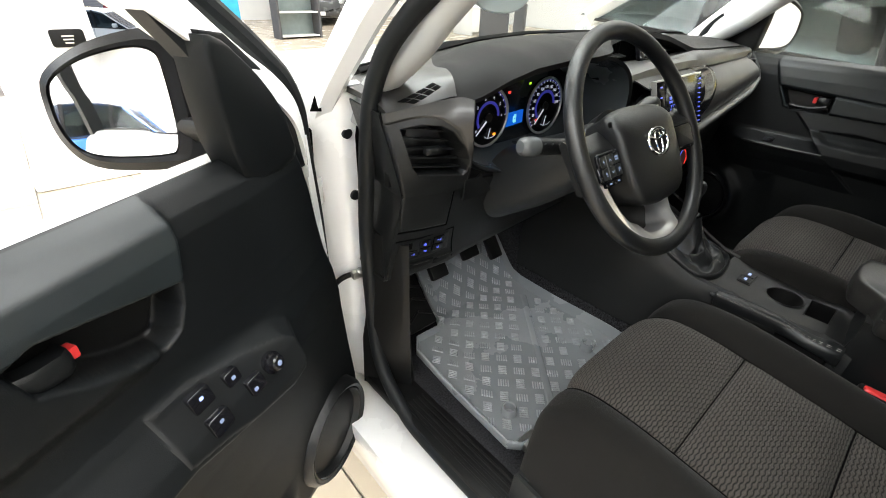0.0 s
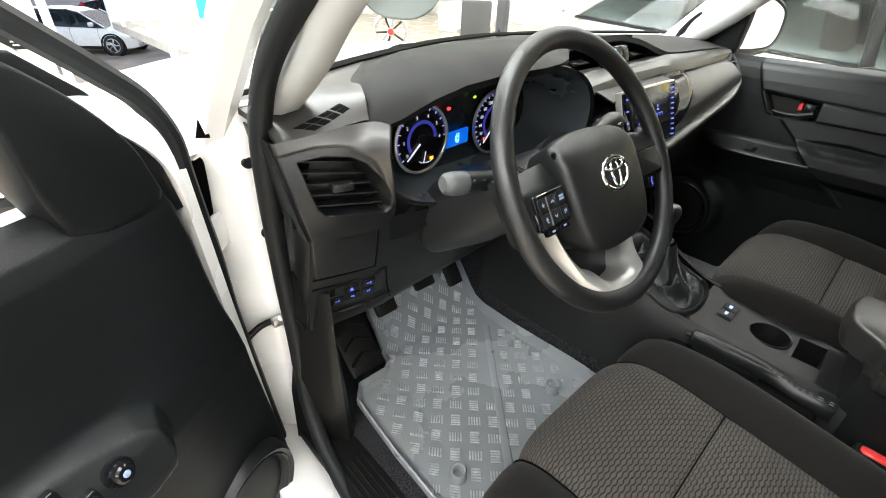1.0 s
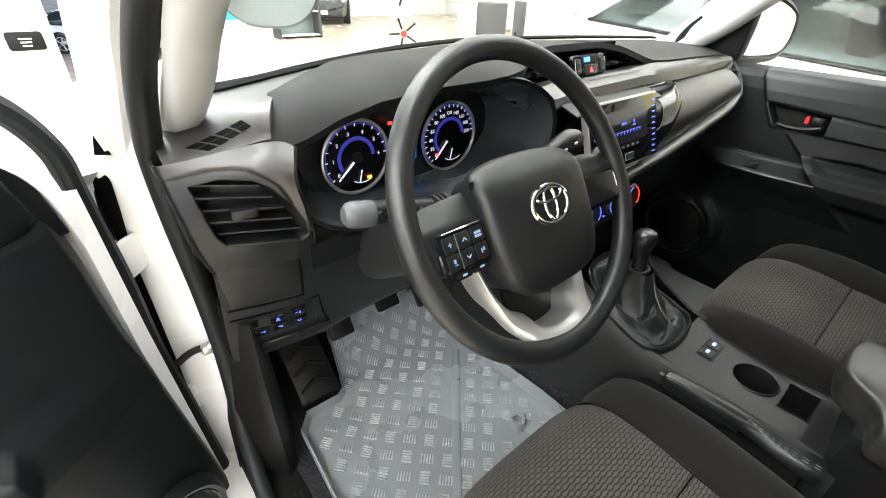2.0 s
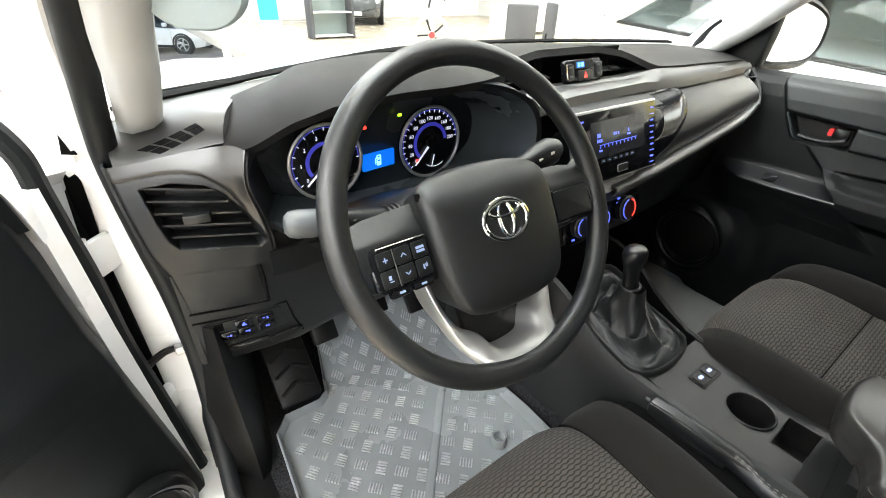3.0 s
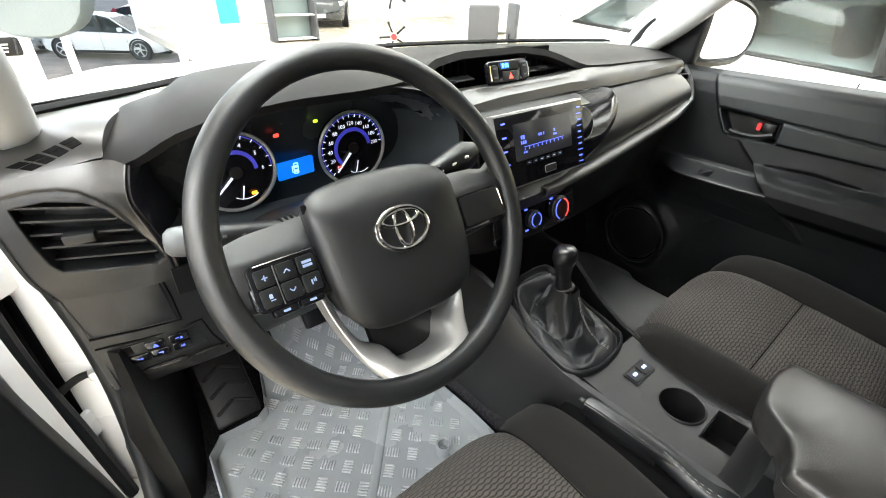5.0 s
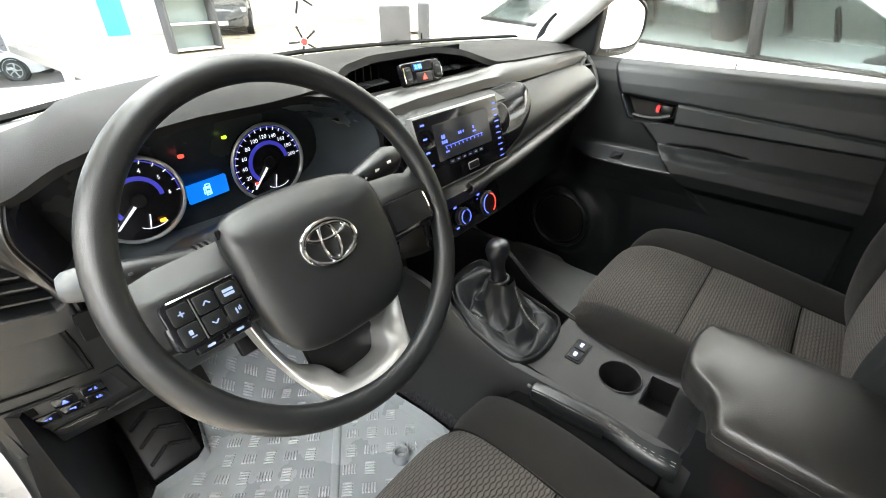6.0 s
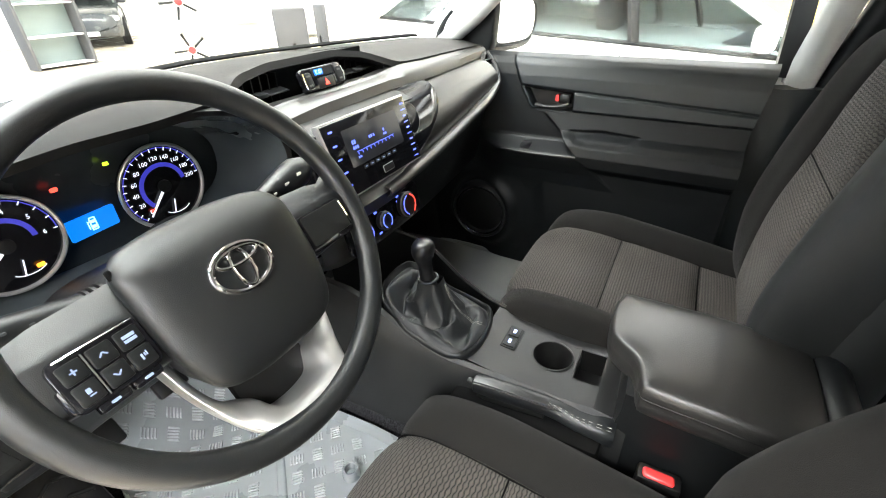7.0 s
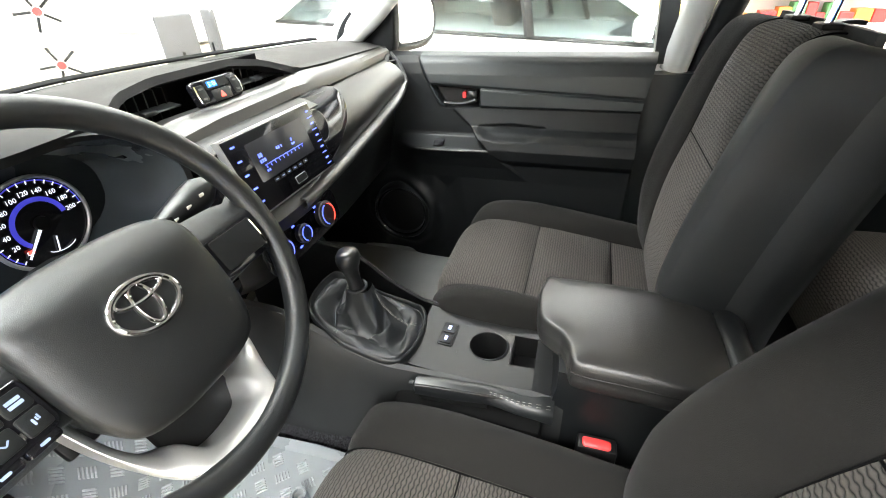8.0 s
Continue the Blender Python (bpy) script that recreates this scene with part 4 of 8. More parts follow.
PY = patch_[:, :, 1] - 0.006 * (np.sin(math.pi * u_) * np.sin(math.pi * v_))[:, :, 0] - 0.0035 * ease(band, 0.006) + 0.040 * ease(hole - 0.003, 0.007) + 0.0015 * np.exp(-((band / 0.0022) ** 2))
rim_fall = np.minimum(1.0, np.minimum(u_, 1 - u_)[:, :, 0] / 0.03)
PY = PY + 0.004 * (1 - rim_fall) ** 2
sheet_parts(lambda x, y, z: (x, y, z), PX, PZ, PY, ((band > 0, "left_wing", M_SATIN, "dark satin grey wing sweeping round the side vent"), (band <= 0, "vent_surround", M_DASH, "black moulded surround of the side vent")), dash)
part("wing_wall", shell([[p + V(0.0, 0.003, 0.0) for p in W_RIGHT], [p + V(0.003, 0.012, 0.0) for p in W_RIGHT], [p + V(0.012, 0.040, 0.0) for p in W_RIGHT], [p + V(0.034, 0.090, 0.0) for p in W_RIGHT]], 0.003), M_BLACK, dash, "black inner wall beside the dials", 80)
part("dash_end", shell([[p + V(0.0, 0.003, 0.0) for p in W_LEFT], [p + V(0.0, 0.014, 0.0) for p in W_LEFT], [p + V(0.004, 0.05, 0.0) for p in W_LEFT], [p + V(0.014, 0.11, 0.0) for p in W_LEFT]], -0.003), M_DASH, dash, "black dash end beside the door seal", 80)
# apron from the dials' hood down to the lower dash
ap = [p for p in hood_ring(0.20, 0.234, 0.113, 0.104) if p.z < CZ - 0.05]
ap.sort(key=lambda p: p.x)
part("cluster_apron", shell([[V(p.x, p.y + 0.010, p.z + 0.010) for p in ap], [V(p.x, p.y + 0.004, p.z - 0.002) for p in ap], [V(p.x, 0.5 * p.y + 0.125, 0.5 * p.z + 0.562) for p in ap], [V(p.x, 0.252, 1.120) for p in ap]], 0.004), M_BLACK, dash, "black apron under the dials", 60)
part("column_fill", shell([[V(-0.585, 0.232, 1.150), V(-0.55, 0.236, 1.146), V(-0.50, 0.262, 1.150), V(-0.45, 0.285, 1.150)], [V(-0.585, 0.236, 1.110), V(-0.55, 0.238, 1.106), V(-0.50, 0.246, 1.105), V(-0.45, 0.250, 1.105)]], 0.004), M_DASH, dash, "", 80)
ventm = part("left_vent", shell([[V(x, 0.300, z) for x in (-0.712, -0.65, -0.575)] for z in (1.15, 1.268)], 0.01), M_BLACK, dash, "rectangular side air vent with slats")
for k in range(5):
    z = 1.182 + 0.0165 * k
    xa, xb = linear(z, [(1.18, -0.684, -0.590), (1.21, -0.694, -0.602), (1.25, -0.701, -0.630)])
    part("vent_slat", shell([[V(xa, 0.270 + 0.25 * (-0.60 - xa), z + 0.004), V(xb, 0.270 + 0.25 * (-0.60 - xb), z - 0.008)], [V(xa, 0.244 + 0.25 * (-0.60 - xa), z + 0.007), V(xb, 0.244 + 0.25 * (-0.60 - xb), z - 0.005)]], 0.0025), M_DASH, ventm)
part("vent_tab", box((-0.654, 0.245, 1.216), (0.030, 0.016, 0.012), 0.003, 2, Matrix.Rotation(radians(-14), 4, "Z")), M_DASH, ventm)

# lower panels
def low_y(x, z):
    """The lower dash falls back towards the door and towards the floor."""
    return 0.249 + 0.20 * max(0.0, -0.60 - x) + 0.30 * (1.135 - z) - 0.016 * math.exp(-(((x + 0.40) / 0.12) ** 2)) * min(1.0, max(0.0, (z - 0.93) / 0.1))


def low_at(x, z, out=0.0):
    return V(x, low_y(x, z) - out * 0.94, z + out * 0.3)


def low_piece(outline, d0, d1, bevel=0.002):
    """A plate that follows the lower dash, from an outline in (x, z), with a rounded rim."""
    cx = sum(p[0] for p in outline) / len(outline)
    cz = sum(p[1] for p in outline) / len(outline)
    w = max(abs(p[0] - cx) for p in outline)

    def ring(k, d):
        return [low_at(cx + (x - cx) * k, cz + (z - cz) * k, d) for x, z in outline]

    k = 1 - bevel / w
    return loft([ring(1, d0), ring(1, d1 - bevel * 0.6), ring((1 + k) / 2, d1 - bevel * 0.15), ring(k, d1), ring(0.5, d1), ring(0.02, d1)], cu=True, caps=True)


def around(pts, n=4):
    return [(p.x, p.y) for p in spline([(a, b, 0) for a, b in pts], n, closed=True)]


low = []
for i in range(41):
    x = -0.700 + 0.565 * i / 40
    zt, zb = linear(x, [(-0.700, 1.150), (-0.60, 1.146), (-0.45, 1.130), (-0.135, 1.12)])[0], linear(x, [(-0.700, 0.930), (-0.675, 0.922), (-0.60, 0.929), (-0.545, 0.923), (-0.49, 0.935), (-0.135, 0.96)])[0]
    row = [V(x, low_y(x, zt) + 0.05, zt + 0.012), low_at(x, zt + 0.004, -0.004)]
    row += [low_at(x, zt + (zb - zt) * k / 12) for k in range(13)]
    row += [low_at(x, zb - 0.006, -0.006), V(x, low_y(x, zb) + 0.06, zb - 0.006), V(x, 0.45, zb + 0.01)]
    low.append(row)
part("lower_panel", shell(low, -0.006), M_DASH, dash, "black lower dash panel under the wheel", 50)


def gap_line(pts):
    """A thin dark joint between two panels."""
    return tube([low_at(x, z, 0.0005) for x, z in pts], 0.0017, 6)


part("coin_box_lid", low_piece([(-0.699, 1.138), (-0.650, 1.139), (-0.601, 1.137), (-0.597, 1.095), (-0.594, 1.050), (-0.64, 1.051), (-0.690, 1.056), (-0.696, 1.10)], -0.004, 0.0045, 0.003), M_DASH, dash, "", 40)
part("panel_gap", gap_line([(-0.703, 1.142), (-0.650, 1.143), (-0.598, 1.141), (-0.593, 1.095), (-0.590, 1.046), (-0.64, 1.047), (-0.694, 1.052)]), M_VOID, dash)
part("panel_gap", gap_line([(-0.694, 1.030), (-0.64, 1.026), (-0.566, 1.031), (-0.556, 0.985), (-0.540, 0.940)]), M_VOID, dash)
swp = part("switch_panel", low_piece([(-0.684, 1.020), (-0.63, 1.021), (-0.576, 1.024), (-0.566, 0.975), (-0.61, 0.970), (-0.672, 0.968)], -0.003, 0.0022, 0.0015), M_DASH, dash, "switch panel with lit blue keys", 40)


def low_frame(x, z, d):
    a, b = low_at(x + 0.01, z) - low_at(x - 0.01, z), low_at(x, z + 0.01) - low_at(x, z - 0.01)
    return basis(low_at(x, z, d), a, b)


SYM = (((0, 0.002, 0.003, 0.003), (0, -0.0012, 0.0058, 0.0022), (0, -0.0036, 0.0072, 0.0010)), ((-0.0025, 0.001, 0.0042, 0.0012), (0.0030, 0.0015, 0.0022, 0.0022), (0.0030, -0.0018, 0.0034, 0.0013)), ((-0.0022, 0, 0.0032, 0.0011), (0.0020, 0.0012, 0.0028, 0.0011), (0.0020, -0.0012, 0.0028, 0.0011)), ((0, 0.0006, 0.0066, 0.0022), (0.0018, -0.0018, 0.0022, 0.0014)), ((-0.0016, 0, 0.0012, 0.0048), (0.0016, -0.0016, 0.0042, 0.0012), (0.0018, 0.0016, 0.0022, 0.0016)))
for (kx, kz), marks in zip(((-0.6295, 1.0095), (-0.6000, 1.0125), (-0.6520, 0.9880), (-0.6260, 0.9900), (-0.5985, 0.9925)), SYM):
    key = low_frame(kx, kz, 0.0018)
    part("switch_key", prism(rounded(0.0245, 0.0175, 0.0022, 2), key, 0.0030, 0.0009), M_GLOSS, swp)
    part("key_symbol", merged(*[prism(rounded(w, h, 0.0004, 2), key @ Matrix.Translation((a, b, 0.0029)), 0.0005) for a, b, w, h in marks]), M_BLUELIGHT, swp)
for kx, kz in ((-0.6615, 1.0105), (-0.6690, 0.9870)):
    part("blank_key", prism(rounded(0.009, 0.016, 0.001, 2), low_frame(kx, kz, 0.0016), 0.002, 0.0005), M_VOID, swp)
for pts, w in ((around([(-0.652, 0.957), (-0.602, 0.961), (-0.598, 0.952), (-0.606, 0.942), (-0.645, 0.939), (-0.654, 0.947)]), 0.012), (around([(-0.592, 0.953), (-0.545, 0.954), (-0.542, 0.946), (-0.552, 0.936), (-0.588, 0.935), (-0.595, 0.944)]), 0.010)):
    part("fuse_pull", low_piece(pts, -0.004, 0.004, 0.003), M_BLACK, dash, "", 40)
    cx_ = sum(p[0] for p in pts) / len(pts)
    part("pull_lip", tube([low_at(cx_ - 0.018, 0.9545, 0.004), low_at(cx_, 0.9555, 0.005), low_at(cx_ + 0.018, 0.9555, 0.004)], 0.0016, 6), M_SATIN, dash)
part("end_panel", shell([[V(linear(z, [(0.92, -0.6960), (1.08, -0.7000), (1.135, -0.7010)])[0] + 0.17 * (y - y0), y, z) for y in (y0, y0 + 0.03, y0 + 0.07, y0 + 0.12)] for y0, z in ((0.325, 0.93), (0.309, 1.0), (0.284, 1.08), (0.267, 1.135))], 0.006), M_DASH, dash, "dark dash end panel beside the door seal")
# glovebox side, deep under the wing
under = []
for i in range(21):
    x = 0.10 + 0.57 * i / 20
    ye, ze = linear(x, [(0.10, 0.150, 1.146), (0.18, 0.145, 1.150), (0.35, 0.147, 1.176), (0.67, 0.175, 1.220)])
    under.append([V(x, ye, ze), V(x, ye + 0.02, ze - 0.02), V(x, ye + 0.045, 1.06), V(x, ye + 0.06, 0.98), V(x, ye + 0.11, 0.925), V(x, 0.45, 0.90), V(x, 0.62, 0.80)])
part("glovebox_panel", shell(under, -0.008), M_DASH, dash, "dark glovebox door under the wing")
# centre stack
st = []
for i in range(17):
    u = i / 16
    row = []
    for y, z, hw in ((0.175, 1.200, 0.150), (0.128, 1.153, 0.150), (0.118, 1.140, 0.148), (0.128, 1.09, 0.140), (0.140, 1.045, 0.125), (0.165, 1.015, 0.115), (0.26, 0.98, 0.11)):
        x = 0.0 - hw + 2 * hw * u
        row.append(V(x - 0.012, y + 0.03 * (2 * u - 1) ** 4, z))
    st.append(row)
part("centre_fascia", shell(st, -0.008), M_SATIN, dash, "satin grey centre stack fascia")
HV = basis((-0.010, 0.124, 1.092), (1, 0, 0), (0, 0.22, 1))
hv = part("climate_panel", prism(rounded(0.225, 0.070, 0.02), HV, 0.006, 0.002), M_GLOSS, dash, "heater control panel with three lit knobs")
for kx, r in ((0.057, 0.0245), (-0.018, 0.0165), (-0.078, 0.020)):
    part("heater_knob", lathe(HV @ V(kx, 0.0, 0.006), HV.to_3x3() @ V(0, 0, 1), [(r, 0), (r, 0.010), (r * 0.86, 0.014), (r * 0.55, 0.013), (0, 0.012)], 28), M_DASH, hv, "round heater knob with silver rim")
    part("knob_rim", tube(ring_pts(HV @ V(kx, 0, 0.016), r * 0.97, HV.to_3x3() @ V(1, 0, 0), HV.to_3x3() @ V(0, 1, 0), 28), 0.0018, 6, closed=True), M_SILVERTRIM, hv)
    for a0, a1, mm in ((100, 250, M_BLUELIGHT), (-60, 80, M_REDGLOW if r > 0.023 else M_BLUELIGHT)):
        part("knob_scale", tube([HV @ V(kx + r * 0.78 * math.cos(radians(a)), r * 0.78 * math.sin(radians(a)), 0.0208) for a in range(a0, a1, 12)], 0.0009, 5), mm, hv)
for kx, kz in ((0.042, 0.022), (0.040, 0.014), (-0.03, 0.02), (-0.03, -0.02), (-0.085, 0.024), (-0.09, -0.024)):
    part("heater_key_light", prism(rounded(0.008, 0.003, 0.0008, 2), HV @ Matrix.Translation((kx, kz, 0.0062)), 0.0008), M_BLUELIGHT, hv)

# ---- steering wheel ----
TILT_W = radians(31)
WE1, WN = V(1, 0, 0), V(0, -math.cos(TILT_W), math.sin(TILT_W))
WE2 = WN.cross(WE1)
WC = V(-0.397, 0.023, 1.2455)
WM = basis(WC, WE1, WE2)
wheel = thing("steering_wheel", WC + WM.to_3x3() @ V(0, 0, -0.1), "black urethane steering wheel with satin silver lower spoke", "steering wheel")
RR, RT = 0.1762, 0.0138
part("rim", tube([WM @ V(RR * math.cos(2 * math.pi * k / 120), RR * math.sin(2 * math.pi * k / 120), 0) for k in range(120)], RT, 22, closed=True, flat=0.94, up=WN), M_RIM, wheel, "matt black urethane rim")


def pillow(outline, m, h0, h1, puff, rings=7, power=0.5):
    """A domed cover over an outline."""
    cx = sum(p[0] for p in outline) / len(outline)
    cy = sum(p[1] for p in outline) / len(outline)
    rows = [[m @ V(x, y, h0) for x, y in outline], [m @ V(x, y, h1) for x, y in outline]]
    for k in range(1, rings):
        t = k / (rings - 1)
        s = math.cos(t * math.pi / 2) ** 0.55 if t < 1 else 0.0
        s = 1 - t ** 2.2
        h = h1 + puff * (1 - (1 - t) ** 2.5)
        rows.append([m @ V(cx + (x - cx) * s, cy + (y - cy) * s, h) for x, y in outline])
    return loft(rows, cu=True, caps=True)


BAG = spline([(0.0, 0.058, 0), (0.042, 0.056, 0), (0.072, 0.049, 0), (0.085, 0.034, 0), (0.087, 0.005, 0), (0.085, -0.040, 0), (0.076, -0.078, 0), (0.060, -0.096, 0), (0.030, -0.103, 0), (0.0, -0.104, 0),
              (-0.030, -0.103, 0), (-0.060, -0.096, 0), (-0.076, -0.078, 0), (-0.085, -0.040, 0), (-0.087, 0.005, 0), (-0.085, 0.034, 0), (-0.072, 0.049, 0), (-0.042, 0.056, 0)], 4, closed=True)
bag_rows = []
for k, h in ((0.90, -0.050), (0.925, -0.034), (0.985, -0.004), (1.0, 0.004), (0.992, 0.0085), (0.972, 0.0125), (0.94, 0.0150), (0.88, 0.0172), (0.76, 0.0196), (0.60, 0.0212), (0.40, 0.0224), (0.20, 0.0230), (0.01, 0.0232)):
    # the upper shoulder rolls back towards the column
    bag_rows.append([WM @ V(p.x * k, -0.020 + (p.y + 0.020) * k, h - (11.0 * max(0.0, p.y * k - 0.014) ** 2 if h > -0.01 else 0.0)) for p in BAG])
part("airbag_cover", loft(bag_rows, cu=True, caps=True), M_BAG, wheel, "dark grey grained airbag cover", 50)
part("hub", lathe(WM @ V(0, -0.01, -0.10), WN, [(0.055, 0), (0.068, 0.03), (0.074, 0.055), (0.0, 0.055)], 28), M_DASH, wheel)
for sgn in (-1, 1):
    part("cover_notch", box(WM @ V(sgn * 0.0835, 0.036, 0.0015), (0.004, 0.009, 0.006), 0.001, 1, WM.to_3x3().to_4x4()), M_VOID, wheel)
# oval chrome badge
EY, EN = -0.010, 0.0245
badge = part("badge", tube([WM @ V(0.0300 * math.cos(2 * math.pi * k / 48), 0.0210 * math.sin(2 * math.pi * k / 48) + EY, EN) for k in range(48)], 0.0027, 8, closed=True, flat=0.8, up=WN), M_CHROME, wheel, "oval chrome badge")
part("badge_bar", tube([WM @ V(0.0095 * math.cos(2 * math.pi * k / 36), 0.0187 * math.sin(2 * math.pi * k / 36) + EY, EN + 0.0004) for k in range(36)], 0.0021, 8, closed=True, flat=0.8, up=WN), M_CHROME, badge)
part("badge_bar", tube([WM @ V(0.0215 * math.cos(2 * math.pi * k / 36), 0.0070 * math.sin(2 * math.pi * k / 36) + EY + 0.0105, EN + 0.0004) for k in range(36)], 0.0021, 8, closed=True, flat=0.8, up=WN), M_CHROME, badge)


def spoke_n(a):
    """Height of the side spokes' front over the rim's plane, at the distance a from the hub."""
    return linear(a, [(0.06, -0.004), (0.085, -0.001), (0.100, 0.001), (0.150, 0.006), (0.162, 0.006), (0.176, 0.002)])[0]


# side spokes: an upper facet that faces up and a front facet with the keys
for sgn in (-1, 1):
    sp = []
    for i in range(13):
        a = 0.070 + 0.106 * i / 12
        n0 = spoke_n(a)
        hi = linear(a, [(0.07, 0.034), (0.14, 0.030), (0.158, 0.026), (0.176, 0.034)])[0]
        lo = linear(a, [(0.07, -0.050), (0.14, -0.043), (0.158, -0.040), (0.176, -0.052)])[0]
        sp.append([WM @ V(sgn * a, y, n0 + d) for y, d in ((lo, -0.010), (lo + 0.003, -0.003), (lo + 0.009, 0.0), (0.000, 0.0), (0.005, -0.001), (0.010, -0.004), (hi - 0.006, -0.016), (hi, -0.022), (hi - 0.004, -0.030), (lo + 0.006, -0.024))])
    spoke = part("spoke", loft(sp, cu=True, caps=True), M_BAG, wheel, "dark grey side spoke with key pad", 50)
    padm = basis(WM @ V(sgn * 0.1210, -0.020, spoke_n(0.1185) + 0.0006), WM.to_3x3() @ V(1, 0, sgn * 0.09), WE2)
    part("key_pad", prism([(x + 0.0, y) for x, y in rounded(0.066, 0.044, 0.007)], padm, 0.004, 0.0015), M_GLOSS, spoke, "glossy black key pad")
    if sgn < 0:
        sym = {"plus": [(0, 0, 0.0052, 0.0011), (0, 0, 0.0011, 0.0052)], "less": [(0, 0.0012, 0.003, 0.004), (0.001, -0.0025, 0.0045, 0.001)], "up": [(-0.0015, 0, 0.0042, 0.0011, 45), (0.0015, 0, 0.0042, 0.0011, -45)], "down": [(-0.0015, 0, 0.0042, 0.0011, -45), (0.0015, 0, 0.0042, 0.0011, 45)], "mode": [(0, 0.0018, 0.0095, 0.0026), (0, -0.0018, 0.0095, 0.0026)], "voice": [(-0.001, 0, 0.0014, 0.005), (0.0014, 0.001, 0.001, 0.003), (0.003, 0.0015, 0.001, 0.004)]}
        for kx, ky, w, h, mark in ((-0.0200, 0.0085, 0.0165, 0.016, "plus"), (-0.0200, -0.0095, 0.0165, 0.0165, "less"), (0.0005, 0.0085, 0.0175, 0.016, "up"), (0.0005, -0.0095, 0.0175, 0.0165, "down"), (0.0205, 0.0085, 0.0175, 0.016, "mode"), (0.0205, -0.0095, 0.0175, 0.0165, "voice")):
            part("wheel_key", prism(rounded(w, h, 0.002, 2), padm @ Matrix.Translation((kx, ky, 0.0036)), 0.0022, 0.0008), M_DASH, spoke)
            part("key_symbol", merged(*[prism(rounded(q[2], q[3], 0.0003, 2), padm @ Matrix.Translation((kx + q[0], ky + q[1], 0.0057)) @ Matrix.Rotation(radians(q[4] if len(q) > 4 else 0), 4, "Z"), 0.0005) for q in sym[mark]]), M_KEYSYM, spoke)
        part("pad_line", tube([padm @ V(-0.0103, 0.017, 0.0052), padm @ V(-0.0103, -0.019, 0.0052)], 0.0007, 5), M_SILVERTRIM, spoke)
        part("pad_line", tube([padm @ V(-0.026, 0.0200, 0.0042), padm @ V(0.030, 0.0200, 0.0042)], 0.0011, 6), M_CHROME, spoke)
        # small glossy bar shapes the highlight along the pad's outer edge
        part("edge_glint", lathe(padm @ V(-0.0315, -0.008, 0.0), WE2, [(0.003, -0.010), (0.0040, -0.008), (0.0040, 0.008), (0.003, 0.010)], 14), M_GLOSS, spoke, "glossy bar standing for the highlight on the pad's edge")
        for kx in (-0.010, 0.016):
            part("phone_key", prism(rounded(0.024, 0.0085, 0.003), padm @ Matrix.Translation((kx, -0.0250, -0.003)), 0.006, 0.002), M_GLOSS, spoke)
            part("phone_symbol", prism(rounded(0.007, 0.0022, 0.001, 2), padm @ Matrix.Translation((kx, -0.0250, 0.0029)), 0.0004), M_KEYSYM, spoke)
    else:
        part("blank_plate", prism(rounded(0.056, 0.035, 0.003), padm @ Matrix.Translation((0.001, 0.002, 0.0036)), 0.002, 0.0008), M_DASH, spoke)
        part("pad_line", tube([padm @ V(0.0305, 0.016, 0.0045), padm @ V(0.0315, -0.004, 0.0045)], 0.0010, 6), M_CHROME, spoke)
# silver lower spoke: two thin legs that widen into a dished foot round an opening
legs = [((-0.089, -0.047), (-0.078, -0.050), -0.030), ((-0.084, -0.078), (-0.0745, -0.080), -0.027), ((-0.077, -0.107), (-0.066, -0.105), -0.022), ((-0.067, -0.136), (-0.053, -0.118), -0.017), ((-0.057, -0.156), (-0.040, -0.127), -0.006), ((-0.044, -0.168), (-0.030, -0.146), 0.003), ((-0.021, -0.1730), (-0.014, -0.1515), 0.0055)]
legs = legs + [((-a[0], a[1]), (-c_[0], c_[1]), h) for a, c_, h in reversed(legs)]
oo, ii = spline([(*a, h) for a, _, h in legs], 4), spline([(*c_, h) for _, c_, h in legs], 4)
rows = []
for o, i_ in zip(oo, ii):
    d_ = i_ - o
    w_ = min(1.0, d_.length / 0.03)
    rows.append([WM @ (o + d_ * f + V(0, 0, h)) for f, h in ((0.10, -0.026), (0.0, -0.0155), (0.02, -0.002), (0.06, -0.0005), (0.14, 0.0), (0.40, -0.002 * w_), (0.70, -0.009 * w_), (0.90, -0.017 * w_), (0.97, -0.022 * w_), (1.0, -0.028), (1.0, -0.052))])
part("lower_spoke", loft(rows, cu=True, caps=True), M_SILVER, wheel, "satin silver U-shaped lower spoke", 40)
part("spoke_back", loft([[WM @ V(x * k, -0.120 + y * k, h) for x, y in rounded(0.088, 0.080, 0.016)] for k, h in ((0.9, -0.062), (1.0, -0.056), (0.96, -0.050))], cu=True, caps=True), M_BLACK, wheel, "black back plate in the spoke's opening")
# column shroud and stalks
col = thing("steering_column", (-0.405, 0.22, 1.13), "black plastic steering column shroud with two stalks", "steering column")
rows = []
for y, z, w, h in ((0.062, 1.222, 0.056, 0.052), (0.080, 1.212, 0.070, 0.058), (0.10, 1.199, 0.079, 0.062), (0.17, 1.150, 0.094, 0.070), (0.26, 1.100, 0.099, 0.080)):
    rows.append([V(-0.405 + w * math.copysign(abs(math.cos(t)) ** 0.7, math.cos(t)), y, z + h * math.copysign(abs(math.sin(t)) ** 0.7, math.sin(t))) for t in [2 * math.pi * k / 28 for k in range(28)]])
part("shroud", loft(rows, cu=True, caps=True), M_COLUMN, col)
